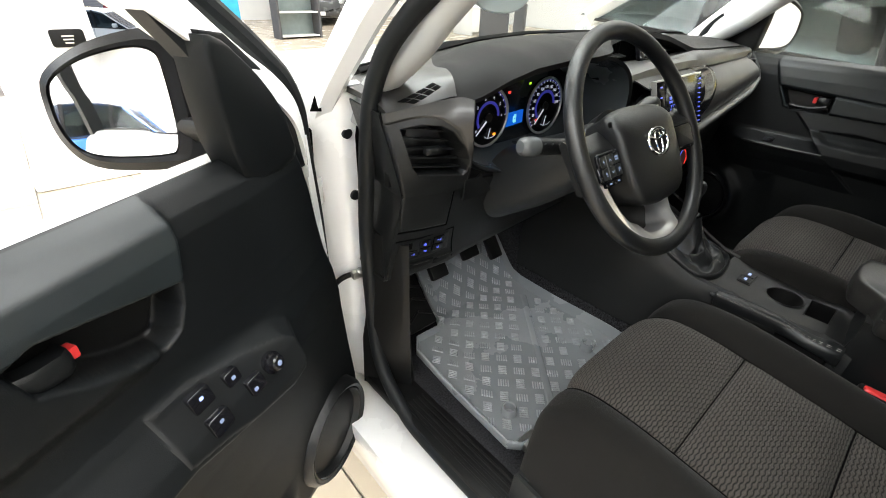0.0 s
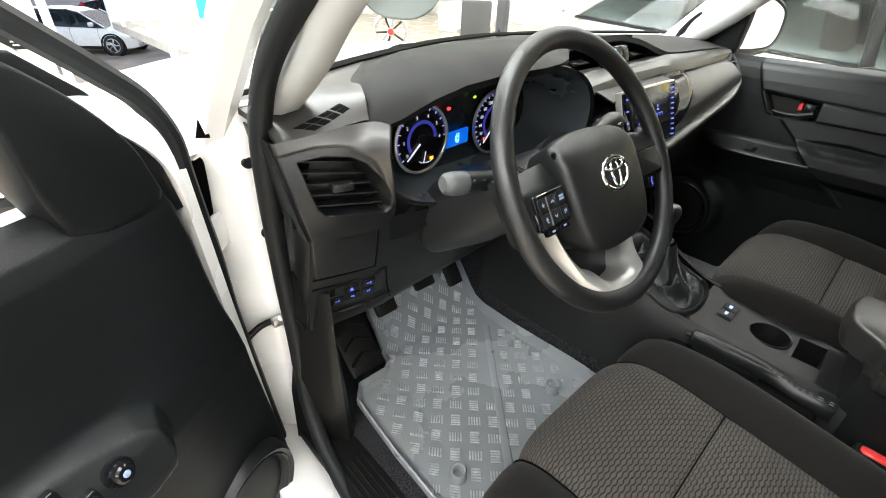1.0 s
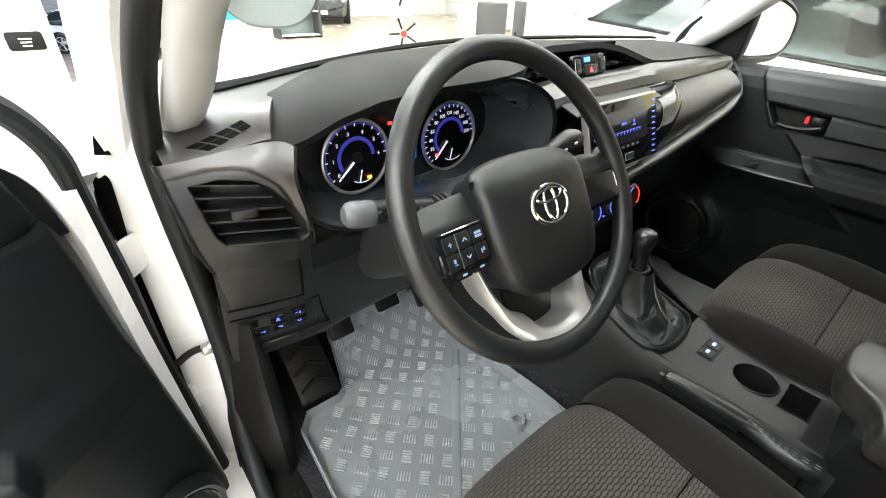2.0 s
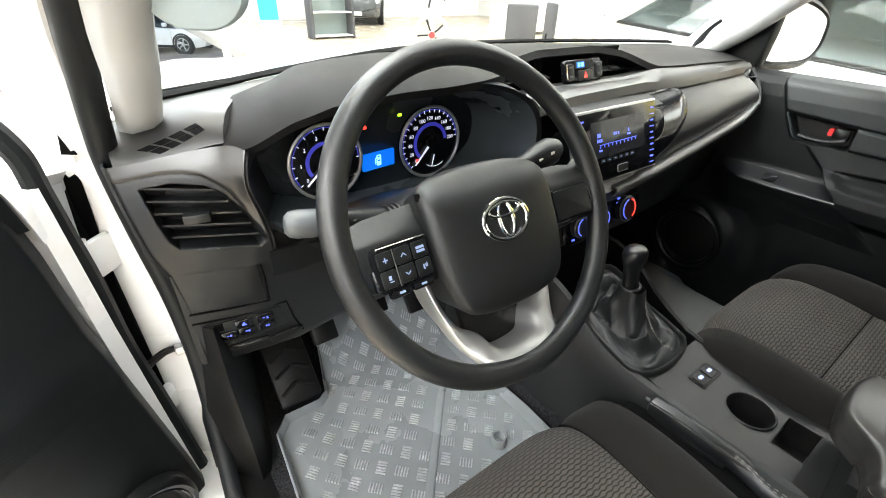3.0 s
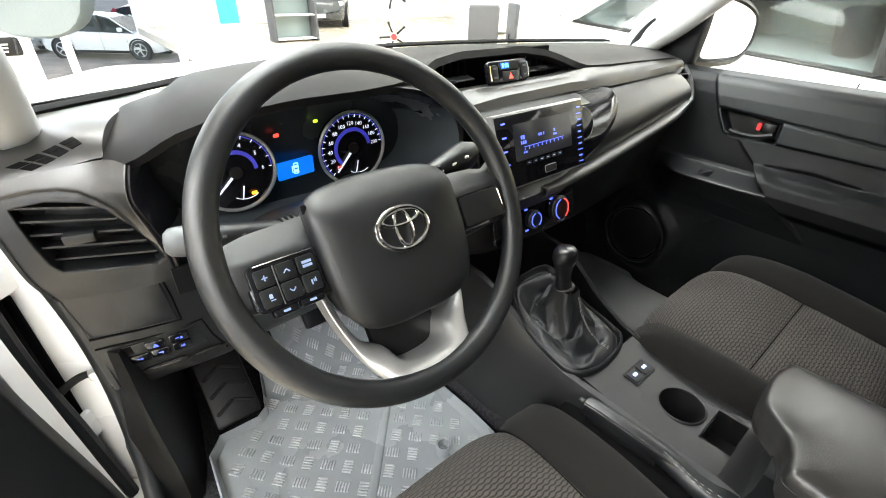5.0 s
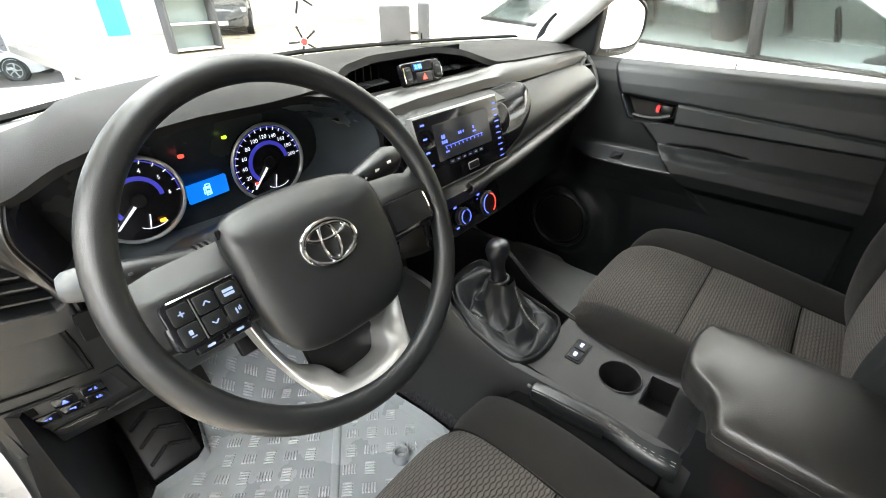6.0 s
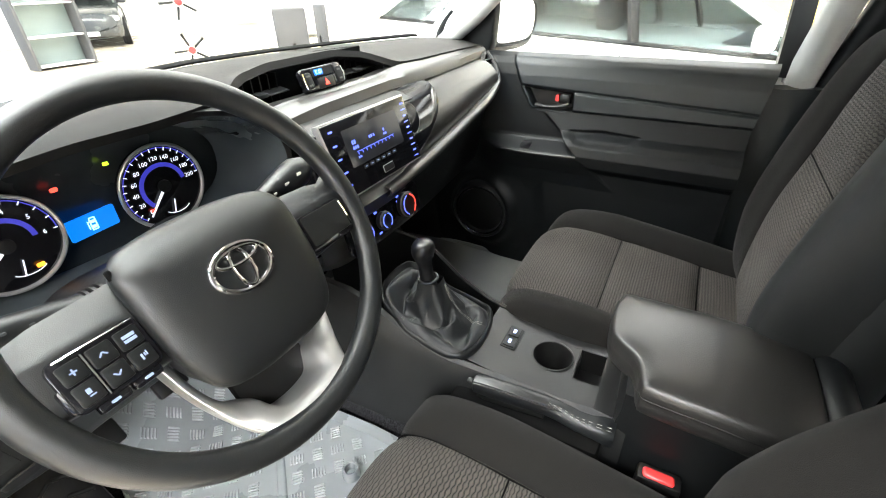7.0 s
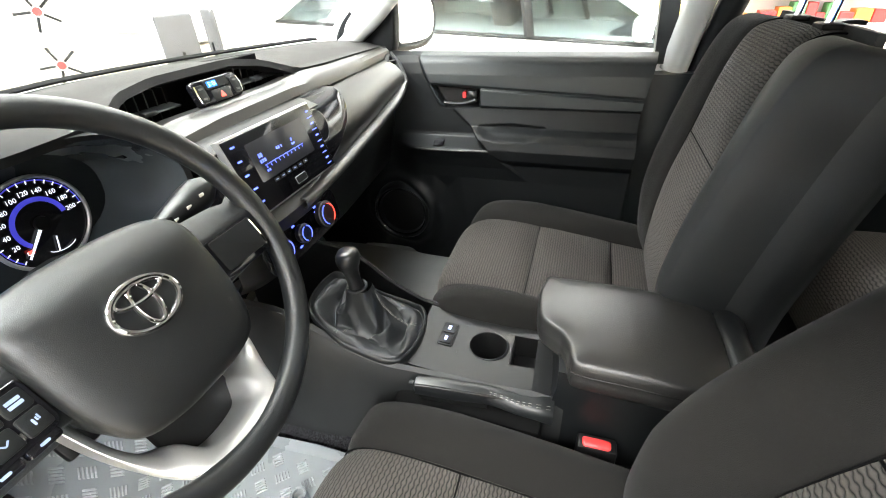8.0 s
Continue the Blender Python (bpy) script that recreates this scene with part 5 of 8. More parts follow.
for sgn in (-1, 1):
    root, tip = V(-0.405 + sgn * 0.055, 0.096, 1.226), V(-0.405 + sgn * (0.205 if sgn > 0 else 0.180), 0.104 if sgn > 0 else 0.116, 1.262 if sgn > 0 else 1.244)
    path = [root.lerp(tip, k / 10) for k in range(11)]
    stalk = part("stalk", tube(path, 0.01, 14, radii=[0.013, 0.013, 0.013, 0.013, 0.0135, 0.0135, 0.014, 0.0142, 0.0142, 0.014, 0.009] if sgn < 0 else [0.013, 0.013, 0.013, 0.0135, 0.0145, 0.016, 0.0175, 0.019, 0.020, 0.0195, 0.012]), M_DASH, col, "stubby black control stalk")
    cap = (tip - root).normalized()
    if sgn < 0:
        part("stalk_cap", lathe(tip - cap * 0.028, cap, [(0.0135, 0.0), (0.0148, 0.003), (0.0152, 0.010), (0.0150, 0.022), (0.0135, 0.030), (0.009, 0.0345), (0.0, 0.0355)], 24), M_STALKCAP, stalk, "grey rounded stalk end")
    for k in range(4):
        part("stalk_symbol", box(root.lerp(tip, 0.38 + 0.14 * k) + V(0, -0.9, 0.44) * (0.0140 + 0.0019 * k), (0.007, 0.0016, 0.0040) if sgn > 0 else (0.004, 0.0014, 0.0026), 0.0005, 1), M_FROST if sgn > 0 else M_STALKCAP, stalk)
for k in range(4):
    part("shroud_ring", tube(ring_pts(V(-0.405 + sgn * 0.0 - 0.060 - 0.006 * k, 0.096, 1.227), 0.017, V(0, 1, 0), V(0, 0, 1), 18), 0.0025, 6, closed=True), M_BLACK, col)

# ---- pedals ----
for name, x, y, z, w, lab in (("clutch_pedal", -0.464, 0.435, 0.80, 0.055, "black rubber clutch pedal pad on a steel arm"), ("brake_pedal", -0.330, 0.455, 0.80, 0.060, "black rubber brake pedal pad on a steel arm"), ("accelerator_pedal", -0.215, 0.47, 0.77, 0.045, "black rubber accelerator pedal on a short arm")):
    pd = thing(name, (x, y, z), lab, "pedal")
    part("pad", box((x, y, z), (w, 0.02, 0.048 if w > 0.05 else 0.09), 0.006, 2, Matrix.Rotation(radians(-35), 4, "X")), M_BLACK, pd)
    part("arm", tube(spline([(x, y + 0.012, z + 0.01), (x, y + 0.10, z + 0.10), (x + 0.01, y + 0.14, z + 0.24), (x + 0.01, y + 0.12, z + 0.30)], 4), 0.008, 8), M_BLACK, pd)
rest = thing("footrest", (-0.535, 0.45, 0.64), "ribbed black plastic footrest", "footrest")
part("plate", box((-0.546, 0.480, 0.756), (0.090, 0.02, 0.245), 0.008, 2, Matrix.Rotation(radians(-48), 4, "X")), M_BLACK, rest)
for k in range(1, 7):
    for sg in (-1, 1):
        part("rib", box((-0.546 + sg * 0.019, 0.378 + 0.028 * k, 0.683 + 0.0255 * k), (0.040, 0.007, 0.007), 0.002, 1, Matrix.Rotation(radians(-48), 4, "X") @ Matrix.Rotation(radians(sg * 28), 4, "Y")), M_BLACK, rest)

# ---- rubber mat ----
mat_thing = thing("floor_mat", (-0.4, 0.2, 0.64), "grey rubber tread-plate floor mat with raised rim", "floor mat")


def mat_z(x, y):
    toe = max(0.0, y - 0.42) ** 1.2 * 1.1
    side = linear(y, [(0.0, -0.565), (0.15, -0.536), (0.24, -0.515), (0.35, -0.490), (0.40, -0.435), (0.60, -0.430)])[0]
    return 0.650 + toe + 0.22 * max(0.0, side - x)


MATO = [(-0.634, 0.022), (-0.612, 0.004), (-0.52, -0.002), (-0.40, -0.008), (-0.185, -0.012), (-0.162, 0.015), (-0.160, 0.10), (-0.168, 0.25), (-0.166, 0.38), (-0.135, 0.50), (-0.118, 0.59), (-0.150, 0.615), (-0.30, 0.62), (-0.425, 0.61), (-0.452, 0.57), (-0.468, 0.48), (-0.495, 0.385), (-0.515, 0.370), (-0.590, 0.360), (-0.618, 0.325), (-0.630, 0.18)]


def inside(x, y, poly):
    hit = False
    for (x1, y1), (x2, y2) in zip(poly, poly[1:] + poly[:1]):
        if (y1 > y) != (y2 > y) and x < (x2 - x1) * (y - y1) / (y2 - y1) + x1:
            hit = not hit
    return hit


cx0, cy0 = -0.39, 0.24
rows = []
edge = [V(x, y, 0) for x, y in MATO]
fine = []
for a, b in zip(edge, edge[1:] + edge[:1]):
    for k in range(6):
        fine.append(a.lerp(b, k / 6))
for k in range(60):
    s = 0.0005 + 0.9745 * k / 59
    rows.append([V(cx0 + (p.x - cx0) * s, cy0 + (p.y - cy0) * s, mat_z(cx0 + (p.x - cx0) * s, cy0 + (p.y - cy0) * s)) for p in fine])
for s, h in ((0.984, 0.26), (0.994, 0.86), (1.003, 1.0), (1.012, 0.95), (1.016, 0.78), (1.012, -0.1), (1.0, -0.33)):
    rows.append([V(cx0 + (p.x - cx0) * s, cy0 + (p.y - cy0) * s, mat_z(p.x, p.y) + h * (0.020 if p.x < -0.43 else 0.032)) for p in fine])
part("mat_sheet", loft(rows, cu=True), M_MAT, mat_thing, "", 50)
RA, RB, RN = V(-0.494, 0.003, 0), V(-0.205, 0.333, 0), V(0.752, -0.659, 0)
part("ridge", loft([[V(q.x, q.y, mat_z(q.x, q.y) + h) for q in [RA.lerp(RB, k / 20) + RN * o for k in range(21)]] for o, h in ((-0.0095, -0.001), (-0.0075, 0.0030), (-0.005, 0.0040), (0.005, 0.0040), (0.0075, 0.0030), (0.0095, -0.001))]), M_MAT, mat_thing, "smooth raised band across the mat", 50)
tread = []
inner = [(cx0 + (x - cx0) * 0.94, cy0 + (y - cy0) * 0.94) for x, y in MATO]
for i in range(20):
    for j in range(26):
        # bars across on one grid, bars along in the gaps of it
        x, y = -0.646 + 0.0283 * i, 0.002 + 0.0285 * j
        if (i + j) % 2 or not inside(x, y, inner):
            continue
        if any((x - a) ** 2 + (y - b) ** 2 < 0.028 ** 2 for a, b in ((-0.253, 0.083), (-0.563, 0.078))) or (-0.48 < x < -0.37 and y < 0.04):
            continue
        if abs((x - RA.x) * RN.x + (y - RA.y) * RN.y) < 0.015 and y < 0.35:
            continue
        turn = i % 2
        for k in range(5):
            # the bars lie askew to the mat, one lot against the other
            away, run = V(0.7071, 0.7071, 0), V(0.7071, -0.7071, 0)
            if turn:
                away, run = run, away
            tread.append((V(x, y, 0) + away * ((k - 2) * 0.0056), run, away))
vs, fs = [], []
for c, run, away in tread:
    n = len(vs)
    for h, k in ((-0.0020, 1.0), (0.0026, 0.72)):
        for dx, dy in ((-1, -1), (1, -1), (1, 1), (-1, 1)):
            p = c + run * (dx * 0.0115 * k) + away * (dy * 0.0018 * k)
            vs.append((p.x, p.y, mat_z(p.x, p.y) + h))
    fs += [(n + 4, n + 5, n + 6, n + 7)] + [(n + a, n + (a + 1) % 4, n + 4 + (a + 1) % 4, n + 4 + a) for a in range(4)]
me = bpy.data.meshes.new("tread_pattern")
me.from_pydata(vs, [], fs)
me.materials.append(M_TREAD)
tb = new("tread_pattern", me)
tb.parent, tb.matrix_parent_inverse = mat_thing, mat_thing.matrix_basis.inverted()
tagged(tb, kind="stuff")
for x, y in ((-0.253, 0.083), (-0.563, 0.078)):
    part("fixing_ring", lathe((x, y, mat_z(x, y)), (0, 0, 1), [(0.017, 0.0), (0.0160, 0.020), (0.0140, 0.0235), (0.0110, 0.022), (0.0095, 0.004), (0.0, 0.003)], 24), M_MAT, mat_thing)
part("maker_plate", prism(rounded(0.085, 0.022, 0.003), basis((-0.425, 0.008, 0.655), (1, 0.02, 0), (0, 1, 0)), 0.003, 0.001), M_MAT, mat_thing)
part("plate_bar", box((-0.425, 0.008, 0.6585), (0.072, 0.010, 0.0012), 0.0004, 1), M_DASH, mat_thing)

# ---- centre console ----
con = thing("centre_console", (0, -0.2, 0.70), "black plastic centre console with cup holder and tray", "centre console")
DECK = [(-0.36, 0.858), (-0.31, 0.868), (-0.25, 0.866), (-0.12, 0.874), (-0.05, 0.884), (0.02, 0.915), (0.08, 0.962), (0.13, 0.985), (0.20, 0.99)]


def deck(y):
    return linear(y, DECK)[0]


def con_half(y):
    return linear(y, [(-0.36, -0.082, 0.086), (-0.12, -0.088, 0.092), (-0.05, -0.098, 0.098), (0.08, -0.115, 0.105), (0.2, -0.115, 0.105)])


rows = []
for k in range(29):
    y = -0.36 + 0.78 * k / 28
    l, r = con_half(y)
    z = deck(y)
    rows.append([V(l - 0.022, y, 0.70), V(l - 0.012, y, z - 0.05), V(l - 0.003, y, z - 0.012), V(l, y, z - 0.003), V(l + 0.006, y, z)])
part("console_side", shell(rows, 0.006), M_CONSOLE, con)
rows = [[V(-2 * 0 + p.x * -1 + (con_half(p.y)[0] + con_half(p.y)[1]), p.y, p.z) for p in r] for r in rows]
part("console_side", shell(rows, -0.006), M_CONSOLE, con)

# deck with a round and a square opening: strips round the holes
CUP, CR = (0.010, -0.214), 0.036
BOXH = (-0.026, 0.052, -0.305, -0.258)


def deck_sheet(x0, x1, y0, y1, n=6):
    return shell([[V(x0 + (x1 - x0) * i / n, y0 + (y1 - y0) * j / n, deck(y0 + (y1 - y0) * j / n)) for i in range(n + 1)] for j in range(n + 1)], -0.004)


l, r = con_half(-0.3)
bms = [deck_sheet(l + 0.004, r - 0.004, -0.36, BOXH[2]), deck_sheet(l + 0.004, BOXH[0], BOXH[2], -0.16), deck_sheet(BOXH[1], r - 0.002, BOXH[2], -0.16), deck_sheet(BOXH[0], BOXH[1], BOXH[3], -0.250, 3)]
ringo = []
for k in range(48):
    a = 2 * math.pi * k / 48
    c, s = math.cos(a), math.sin(a)
    f = 1 / max(abs(c) / 0.042 if c > 0 else abs(c) / 0.036, abs(s) / 0.054 if s > 0 else abs(s) / 0.036, 1e-6)
    ringo.append((V(CUP[0] + CR * c, CUP[1] + CR * s, 0), V(CUP[0] + f * c, CUP[1] + f * s, 0)))
bms.append(loft([[V(p.x, p.y, deck(p.y)) for p, q in ringo], [V(q.x, q.y, deck(q.y)) for p, q in ringo]], cu=True))
bms.append(deck_sheet(l + 0.004, r - 0.002, -0.16, -0.078))
for x0, x1, y0, y1 in ((BOXH[0] - 0.006, -0.014, -0.180, -0.154), (0.040, BOXH[1] + 0.006, -0.180, -0.154), (BOXH[0] - 0.006, -0.016, -0.2565, -0.240), (0.036, BOXH[1] + 0.006, -0.2565, -0.240)):
    lower = deck_sheet(x0, x1, y0, y1, 2)
    bmesh.ops.translate(lower, vec=(0, 0, -0.0006), verts=lower.verts)
    bms.append(lower)
for piece in bms:
    part("deck_panel", piece, M_CONSOLE, con)
part("cup_holder", loft([ring_pts(V(CUP[0], CUP[1], 0.80 + h), r_, V(1, 0, 0), V(0, 1, 0), 40) for r_, h in ((0.0005, 0.0), (0.030, 0.0), (0.033, 0.05), (CR, 0.0675), (CR + 0.002, 0.068))], cu=True), M_BLACK, con, "deep round cup holder")
part("cup_rim", tube(ring_pts(V(CUP[0], CUP[1], 0.8685), CR + 0.001, V(1, 0, 0), V(0, 1, 0), 40), 0.002, 6, closed=True), M_DASH, con)
part("tray", merged(box(((BOXH[0] + BOXH[1]) / 2, (BOXH[2] + BOXH[3]) / 2, 0.815), (0.078, 0.047, 0.004)), box((BOXH[0], -0.2815, 0.841), (0.003, 0.047, 0.052)), box((BOXH[1], -0.2815, 0.841), (0.003, 0.047, 0.052)), box((0.013, BOXH[2], 0.841), (0.078, 0.003, 0.052)), box((0.013, BOXH[3], 0.836), (0.078, 0.003, 0.042))), M_BLACK, con, "small square tray")
um = basis((0.016, -0.133, deck(-0.133) + 0.0005), (1, 0, 0), (0, 1, 0.07))
usb = part("heater_switches", prism(rounded(0.062, 0.030, 0.004), um, 0.002, 0.0008), M_BLACK, con, "two lit seat heater switches")
for k in (-1, 1):
    part("switch_rocker", prism(rounded(0.026, 0.022, 0.003), um @ Matrix.Translation((k * 0.0145, 0, 0.0015)), 0.003, 0.001), M_DASH, usb)
    part("rocker_symbol", merged(*[prism(rounded(0.0045, 0.006, 0.001, 2), um @ Matrix.Translation((k * 0.0145 + d, 0.001, 0.0043)), 0.0005) for d in (-0.003, 0.003)]), M_PALEBLUE, usb)

# gear lever with gaiter
gear = thing("gear_lever", (-0.02, 0.01, 0.90), "manual gear lever with black leather gaiter", "gear lever")
BASE = [(-0.110, 0.045), (-0.098, 0.084), (-0.062, 0.103), (0.006, 0.104), (0.030, 0.086), (0.052, 0.012), (0.066, -0.052), (0.054, -0.074), (0.018, -0.087), (-0.040, -0.090), (-0.084, -0.076), (-0.101, -0.048), (-0.108, 0.0)]
base = spline([(x, y, 0) for x, y in BASE], 6, closed=True)
rows = []
top = V(-0.036, 0.019, 1.000)
bc = V(-0.026, 0.008, 0)
nb = len(base)
steps = [(1.0, 0.0), (1.0, 0.008), (0.985, 0.012), (0.955, 0.013), (0.935, 0.010), (0.925, 0.003), (0.91, 0.001), (0.88, 0.010), (0.82, 0.017), (0.75, 0.015), (0.70, 0.009), (0.66, 0.009), (0.62, 0.017), (0.57, 0.022), (0.53, 0.023), (0.49, 0.026), (0.455, 0.033), (0.41, 0.042), (0.36, 0.052), (0.315, 0.063), (0.270, 0.076), (0.238, 0.087), (0.215, 0.096)]


def pleat(a):
    """A soft fold with a narrow crease."""
    return 1 - 2 * abs(math.sin(a)) ** 0.8


for n_, (s, h) in enumerate(steps):
    ring = []
    fold = 0.0 if n_ < 7 else min(1.0, (n_ - 6) / 3) * max(0.0, min(1.0, (s - 0.22) * 5))
    for k, p in enumerate(base):
        th = 2 * math.pi * k / nb
        # folds run round the lever and slide down to one side
        s2 = s * (1 + fold * (0.105 * pleat(1.5 * th + 0.30 * n_) + 0.055 * pleat(2.5 * th - 0.42 * n_ + 1.1)))
        q = bc + (p - bc) * s2 + (V(top.x, top.y, 0) - bc) * (1 - s)
        up_ = min(1.0, max(0.0, (s - 0.25) / 0.6))
        zz = deck(min(max(q.y, -0.3), 0.19)) * up_ + 0.902 * (1 - up_) + h
        ring.append(V(q.x, q.y, zz + fold * (0.0085 * pleat(th + 0.34 * n_ + 0.4) + 0.0048 * pleat(3.5 * th + 0.5 * n_))))
    rows.append(ring)
part("gaiter_frame", loft(rows[:6], cu=True), M_DASH, gear, "raised black frame round the gaiter", 50)
gaiter = part("gaiter", loft(rows[5:], cu=True), M_LEATHER, gear, "creased black leather gaiter", 180)
gaiter.modifiers.new("soft", "SUBSURF").render_levels = 2
for k0, j0, j1 in ((48, 7, 22), (0, 7, 15), (30, 7, 14)):
    for dk in (-0.5, 0.5):
        path = []
        for jj in range(j0, j1):
            p = V(0, 0, 0)
            for dj, w1 in ((-1, 0.25), (0, 0.5), (1, 0.25)):
                row = rows[min(jj + dj, len(rows) - 1)]
                for e, w2 in ((-1, 0.25), (0, 0.5), (1, 0.25)):
                    p += row[(k0 + e) % nb].lerp(row[(k0 + e + (1 if dk > 0 else -1)) % nb], 0.35 if steps[jj][0] > 0.4 else 0.6) * w1 * w2
            away = V(p.x - top.x, p.y - top.y, 0.06).normalized()
            path.append(p + away * 0.0012)
        path = spline(path, 3)
        for m_ in range(0, len(path) - 1, 2):
            part("stitch", tube([path[m_], path[m_].lerp(path[m_ + 1], 0.8) if m_ + 2 >= len(path) else path[m_ + 1].lerp(path[m_ + 2], 0.3)], 0.00042, 5), M_THREAD, gear)
part("gaiter_collar", tube(ring_pts(V(-0.0364, 0.0196, 1.0005), 0.0168, V(1, 0, 0.08), V(0, 1, -0.06), 28), 0.0032, 8, closed=True), M_LEATHER, gear)
kt = V(-0.040, 0.024, 1.044)
ka = V(-0.08, 0.08, 1).normalized()
rows = []
for r_, h, wide in ((0.0168, -0.060, 1.0), (0.0170, -0.048, 1.0), (0.0150, -0.036, 1.0), (0.0146, -0.020, 1.02), (0.0158, -0.006, 1.08), (0.0190, 0.005, 1.12), (0.0222, 0.014, 1.10), (0.0230, 0.022, 1.08), (0.0216, 0.030, 1.06), (0.0178, 0.0360, 1.04), (0.0110, 0.0388, 1.0), (0.0030, 0.0395, 1.0)):
    c = kt + ka * h + V(-0.0015, -0.003, 0) * max(0.0, h / 0.03)
    rows.append(ring_pts(c, r_ * 0.9, V(1, 0, 0.08), V(0, 1, -0.08), 32, wide, 1.0))
part("knob", loft(rows, cu=True, caps=True), M_KNOB, gear, "rounded glossy black gear knob", 60)
part("knob_plate", lathe(kt + ka * 0.0362 + V(-0.002, -0.004, 0), ka, [(0.0115, -0.001), (0.0115, 0.0014), (0.0105, 0.0022), (0.0, 0.0024)], 24), M_SATIN, gear, "round shift plate")
part("knob_seam", tube(spline([kt + ka * 0.010 + V(-0.004, -0.0218, 0), kt - ka * 0.002 + V(0.001, -0.0168, 0), kt - ka * 0.020 + V(0.002, -0.0146, 0), kt - ka * 0.044 + V(0.002, -0.0168, 0)], 4), 0.0008, 6), M_VOID, gear)

# handbrake
hb = thing("handbrake_lever", (-0.105, -0.2, 0.80), "handbrake lever with black grip and stitched gaiter", "handbrake")
SECT = [(-0.8, -1.0), (-1.0, -0.5), (-1.0, 0.45), (-0.80, 0.85), (-0.35, 1.0), (0.35, 1.0), (0.80, 0.85), (1.0, 0.45), (1.0, -0.5), (0.8, -1.0)]
LEVER = ((-0.1115, -0.108, 0.866, 0.007, 0.009), (-0.1110, -0.112, 0.866, 0.0115, 0.0145), (-0.1085, -0.140, 0.867, 0.0125, 0.0160), (-0.1040, -0.190, 0.866, 0.0130, 0.0155), (-0.0990, -0.235, 0.864, 0.0125, 0.0140), (-0.0960, -0.262, 0.861, 0.0110, 0.0115))
part("grip", loft([[V(x + a * w, y, z + b * h) for a, b in SECT] for x, y, z, w, h in LEVER], cu=True, caps=True), M_KNOB, hb, "smooth black handbrake grip", 40)
part("grip_edge", tube(spline([(x - w * 0.93, y, z + h * 0.62) for x, y, z, w, h in LEVER[1:]], 4), 0.0011, 6), M_SATIN, hb)
part("finger_grip", loft([[V(x + a * w, y, z + b * h) for a, b in SECT] for x, y, z, w, h in ((-0.110, -0.118, 0.846, 0.008, 0.006), (-0.108, -0.14, 0.843, 0.010, 0.011), (-0.104, -0.19, 0.843, 0.010, 0.011), (-0.099, -0.235, 0.845, 0.010, 0.010))], cu=True, caps=True), M_BLACK, hb, "", 50)
part("release_button", lathe((-0.1115, -0.106, 0.868), (0, 1, 0), [(0.0048, -0.004), (0.0048, 0.006), (0.003, 0.008), (0, 0.008)], 14), M_DASH, hb)
rows = []
for j, (x, y, z, w, h) in enumerate(((-0.1000, -0.226, 0.862, 0.0150, 0.0190), (-0.0985, -0.240, 0.861, 0.0160, 0.0200), (-0.0965, -0.262, 0.857, 0.0185, 0.0200), (-0.0945, -0.285, 0.852, 0.0220, 0.0190), (-0.0925, -0.310, 0.850, 0.0260, 0.0225), (-0.0905, -0.345, 0.848, 0.0300, 0.0270))):
    ring = []
    for k in range(28):
        t = 2 * math.pi * k / 28
        w2 = 0.80 + 0.05 * math.sin(3 * t + 1.4 * j) + 0.03 * math.sin(5 * t - j)
        ring.append(V(x + w * w2 * math.cos(t), y, z + h * w2 * math.copysign(abs(math.sin(t)) ** 0.8, math.sin(t))))
    rows.append(ring)
sleeve = part("lever_gaiter", loft(rows, cu=True, caps=True), M_LEATHER, hb, "black leather sleeve with light stitching", 180)
for k0 in (9, 10):
    path = spline([rows[j][k0] + (rows[j][k0] - V(-0.095, rows[j][k0].y, 0.850)).normalized() * 0.0010 for j in range(1, 6)], 5)
    for m_ in range(0, len(path) - 1, 2):
        part("stitch", tube([path[m_], path[m_ + 1]], 0.00042, 5), M_THREAD, hb)
part("slot_trim", box((-0.112, -0.20, 0.815), (0.05, 0.26, 0.05), 0.012), M_VOID, hb)

# console box with padded armrest lid
ar = thing("console_box", (0, -0.45, 0.70), "console storage box with padded grey-black armrest lid", "armrest")
part("bin", loft([[V(x, y, z) for x, y in ((-0.086 - k, -0.345 + 3 * k), (0.085 + k, -0.335 + k), (0.09 + k, -0.60), (-0.094 - k, -0.60))] for z, k in ((0.66, 0.010), (0.78, 0.006), (0.90, 0.0), (0.935, 0.0))], cu=True, caps=True), M_DASH, ar, "black plastic bin", 50)
LID = spline([(0.100, -0.304, 0), (0.060, -0.296, 0), (0.010, -0.300, 0), (-0.014, -0.308, 0), (-0.030, -0.324, 0), (-0.046, -0.343, 0), (-0.070, -0.354, 0), (-0.096, -0.360, 0), (-0.107, -0.375, 0), (-0.111, -0.46, 0), (-0.112, -0.56, 0), (-0.104, -0.582, 0), (0.0, -0.588, 0), (0.100, -0.582, 0), (0.110, -0.56, 0), (0.112, -0.44, 0), (0.111, -0.32, 0)], 4, closed=True)
rows = []
lc = V(0.005, -0.45, 0)
for k, z in ((0.97, 0.926), (1.0, 0.934), (1.005, 0.948), (0.998, 0.951), (1.004, 0.955), (1.0, 0.966), (0.985, 0.974), (0.955, 0.9785), (0.90, 0.981), (0.7, 0.983), (0.4, 0.9835), (0.02, 0.984)):
    rows.append([V(lc.x + (p.x - lc.x) * k, lc.y + (p.y - lc.y) * (k * 0.5 + 0.5 if k > 0.8 else k), z - 0.012 * max(0.0, (-0.45 - p.y) / 0.14) * k) for p in LID])
part("lid", loft(rows, cu=True, caps=True), M_ARM, ar, "padded vinyl armrest lid with stitched edge", 60)
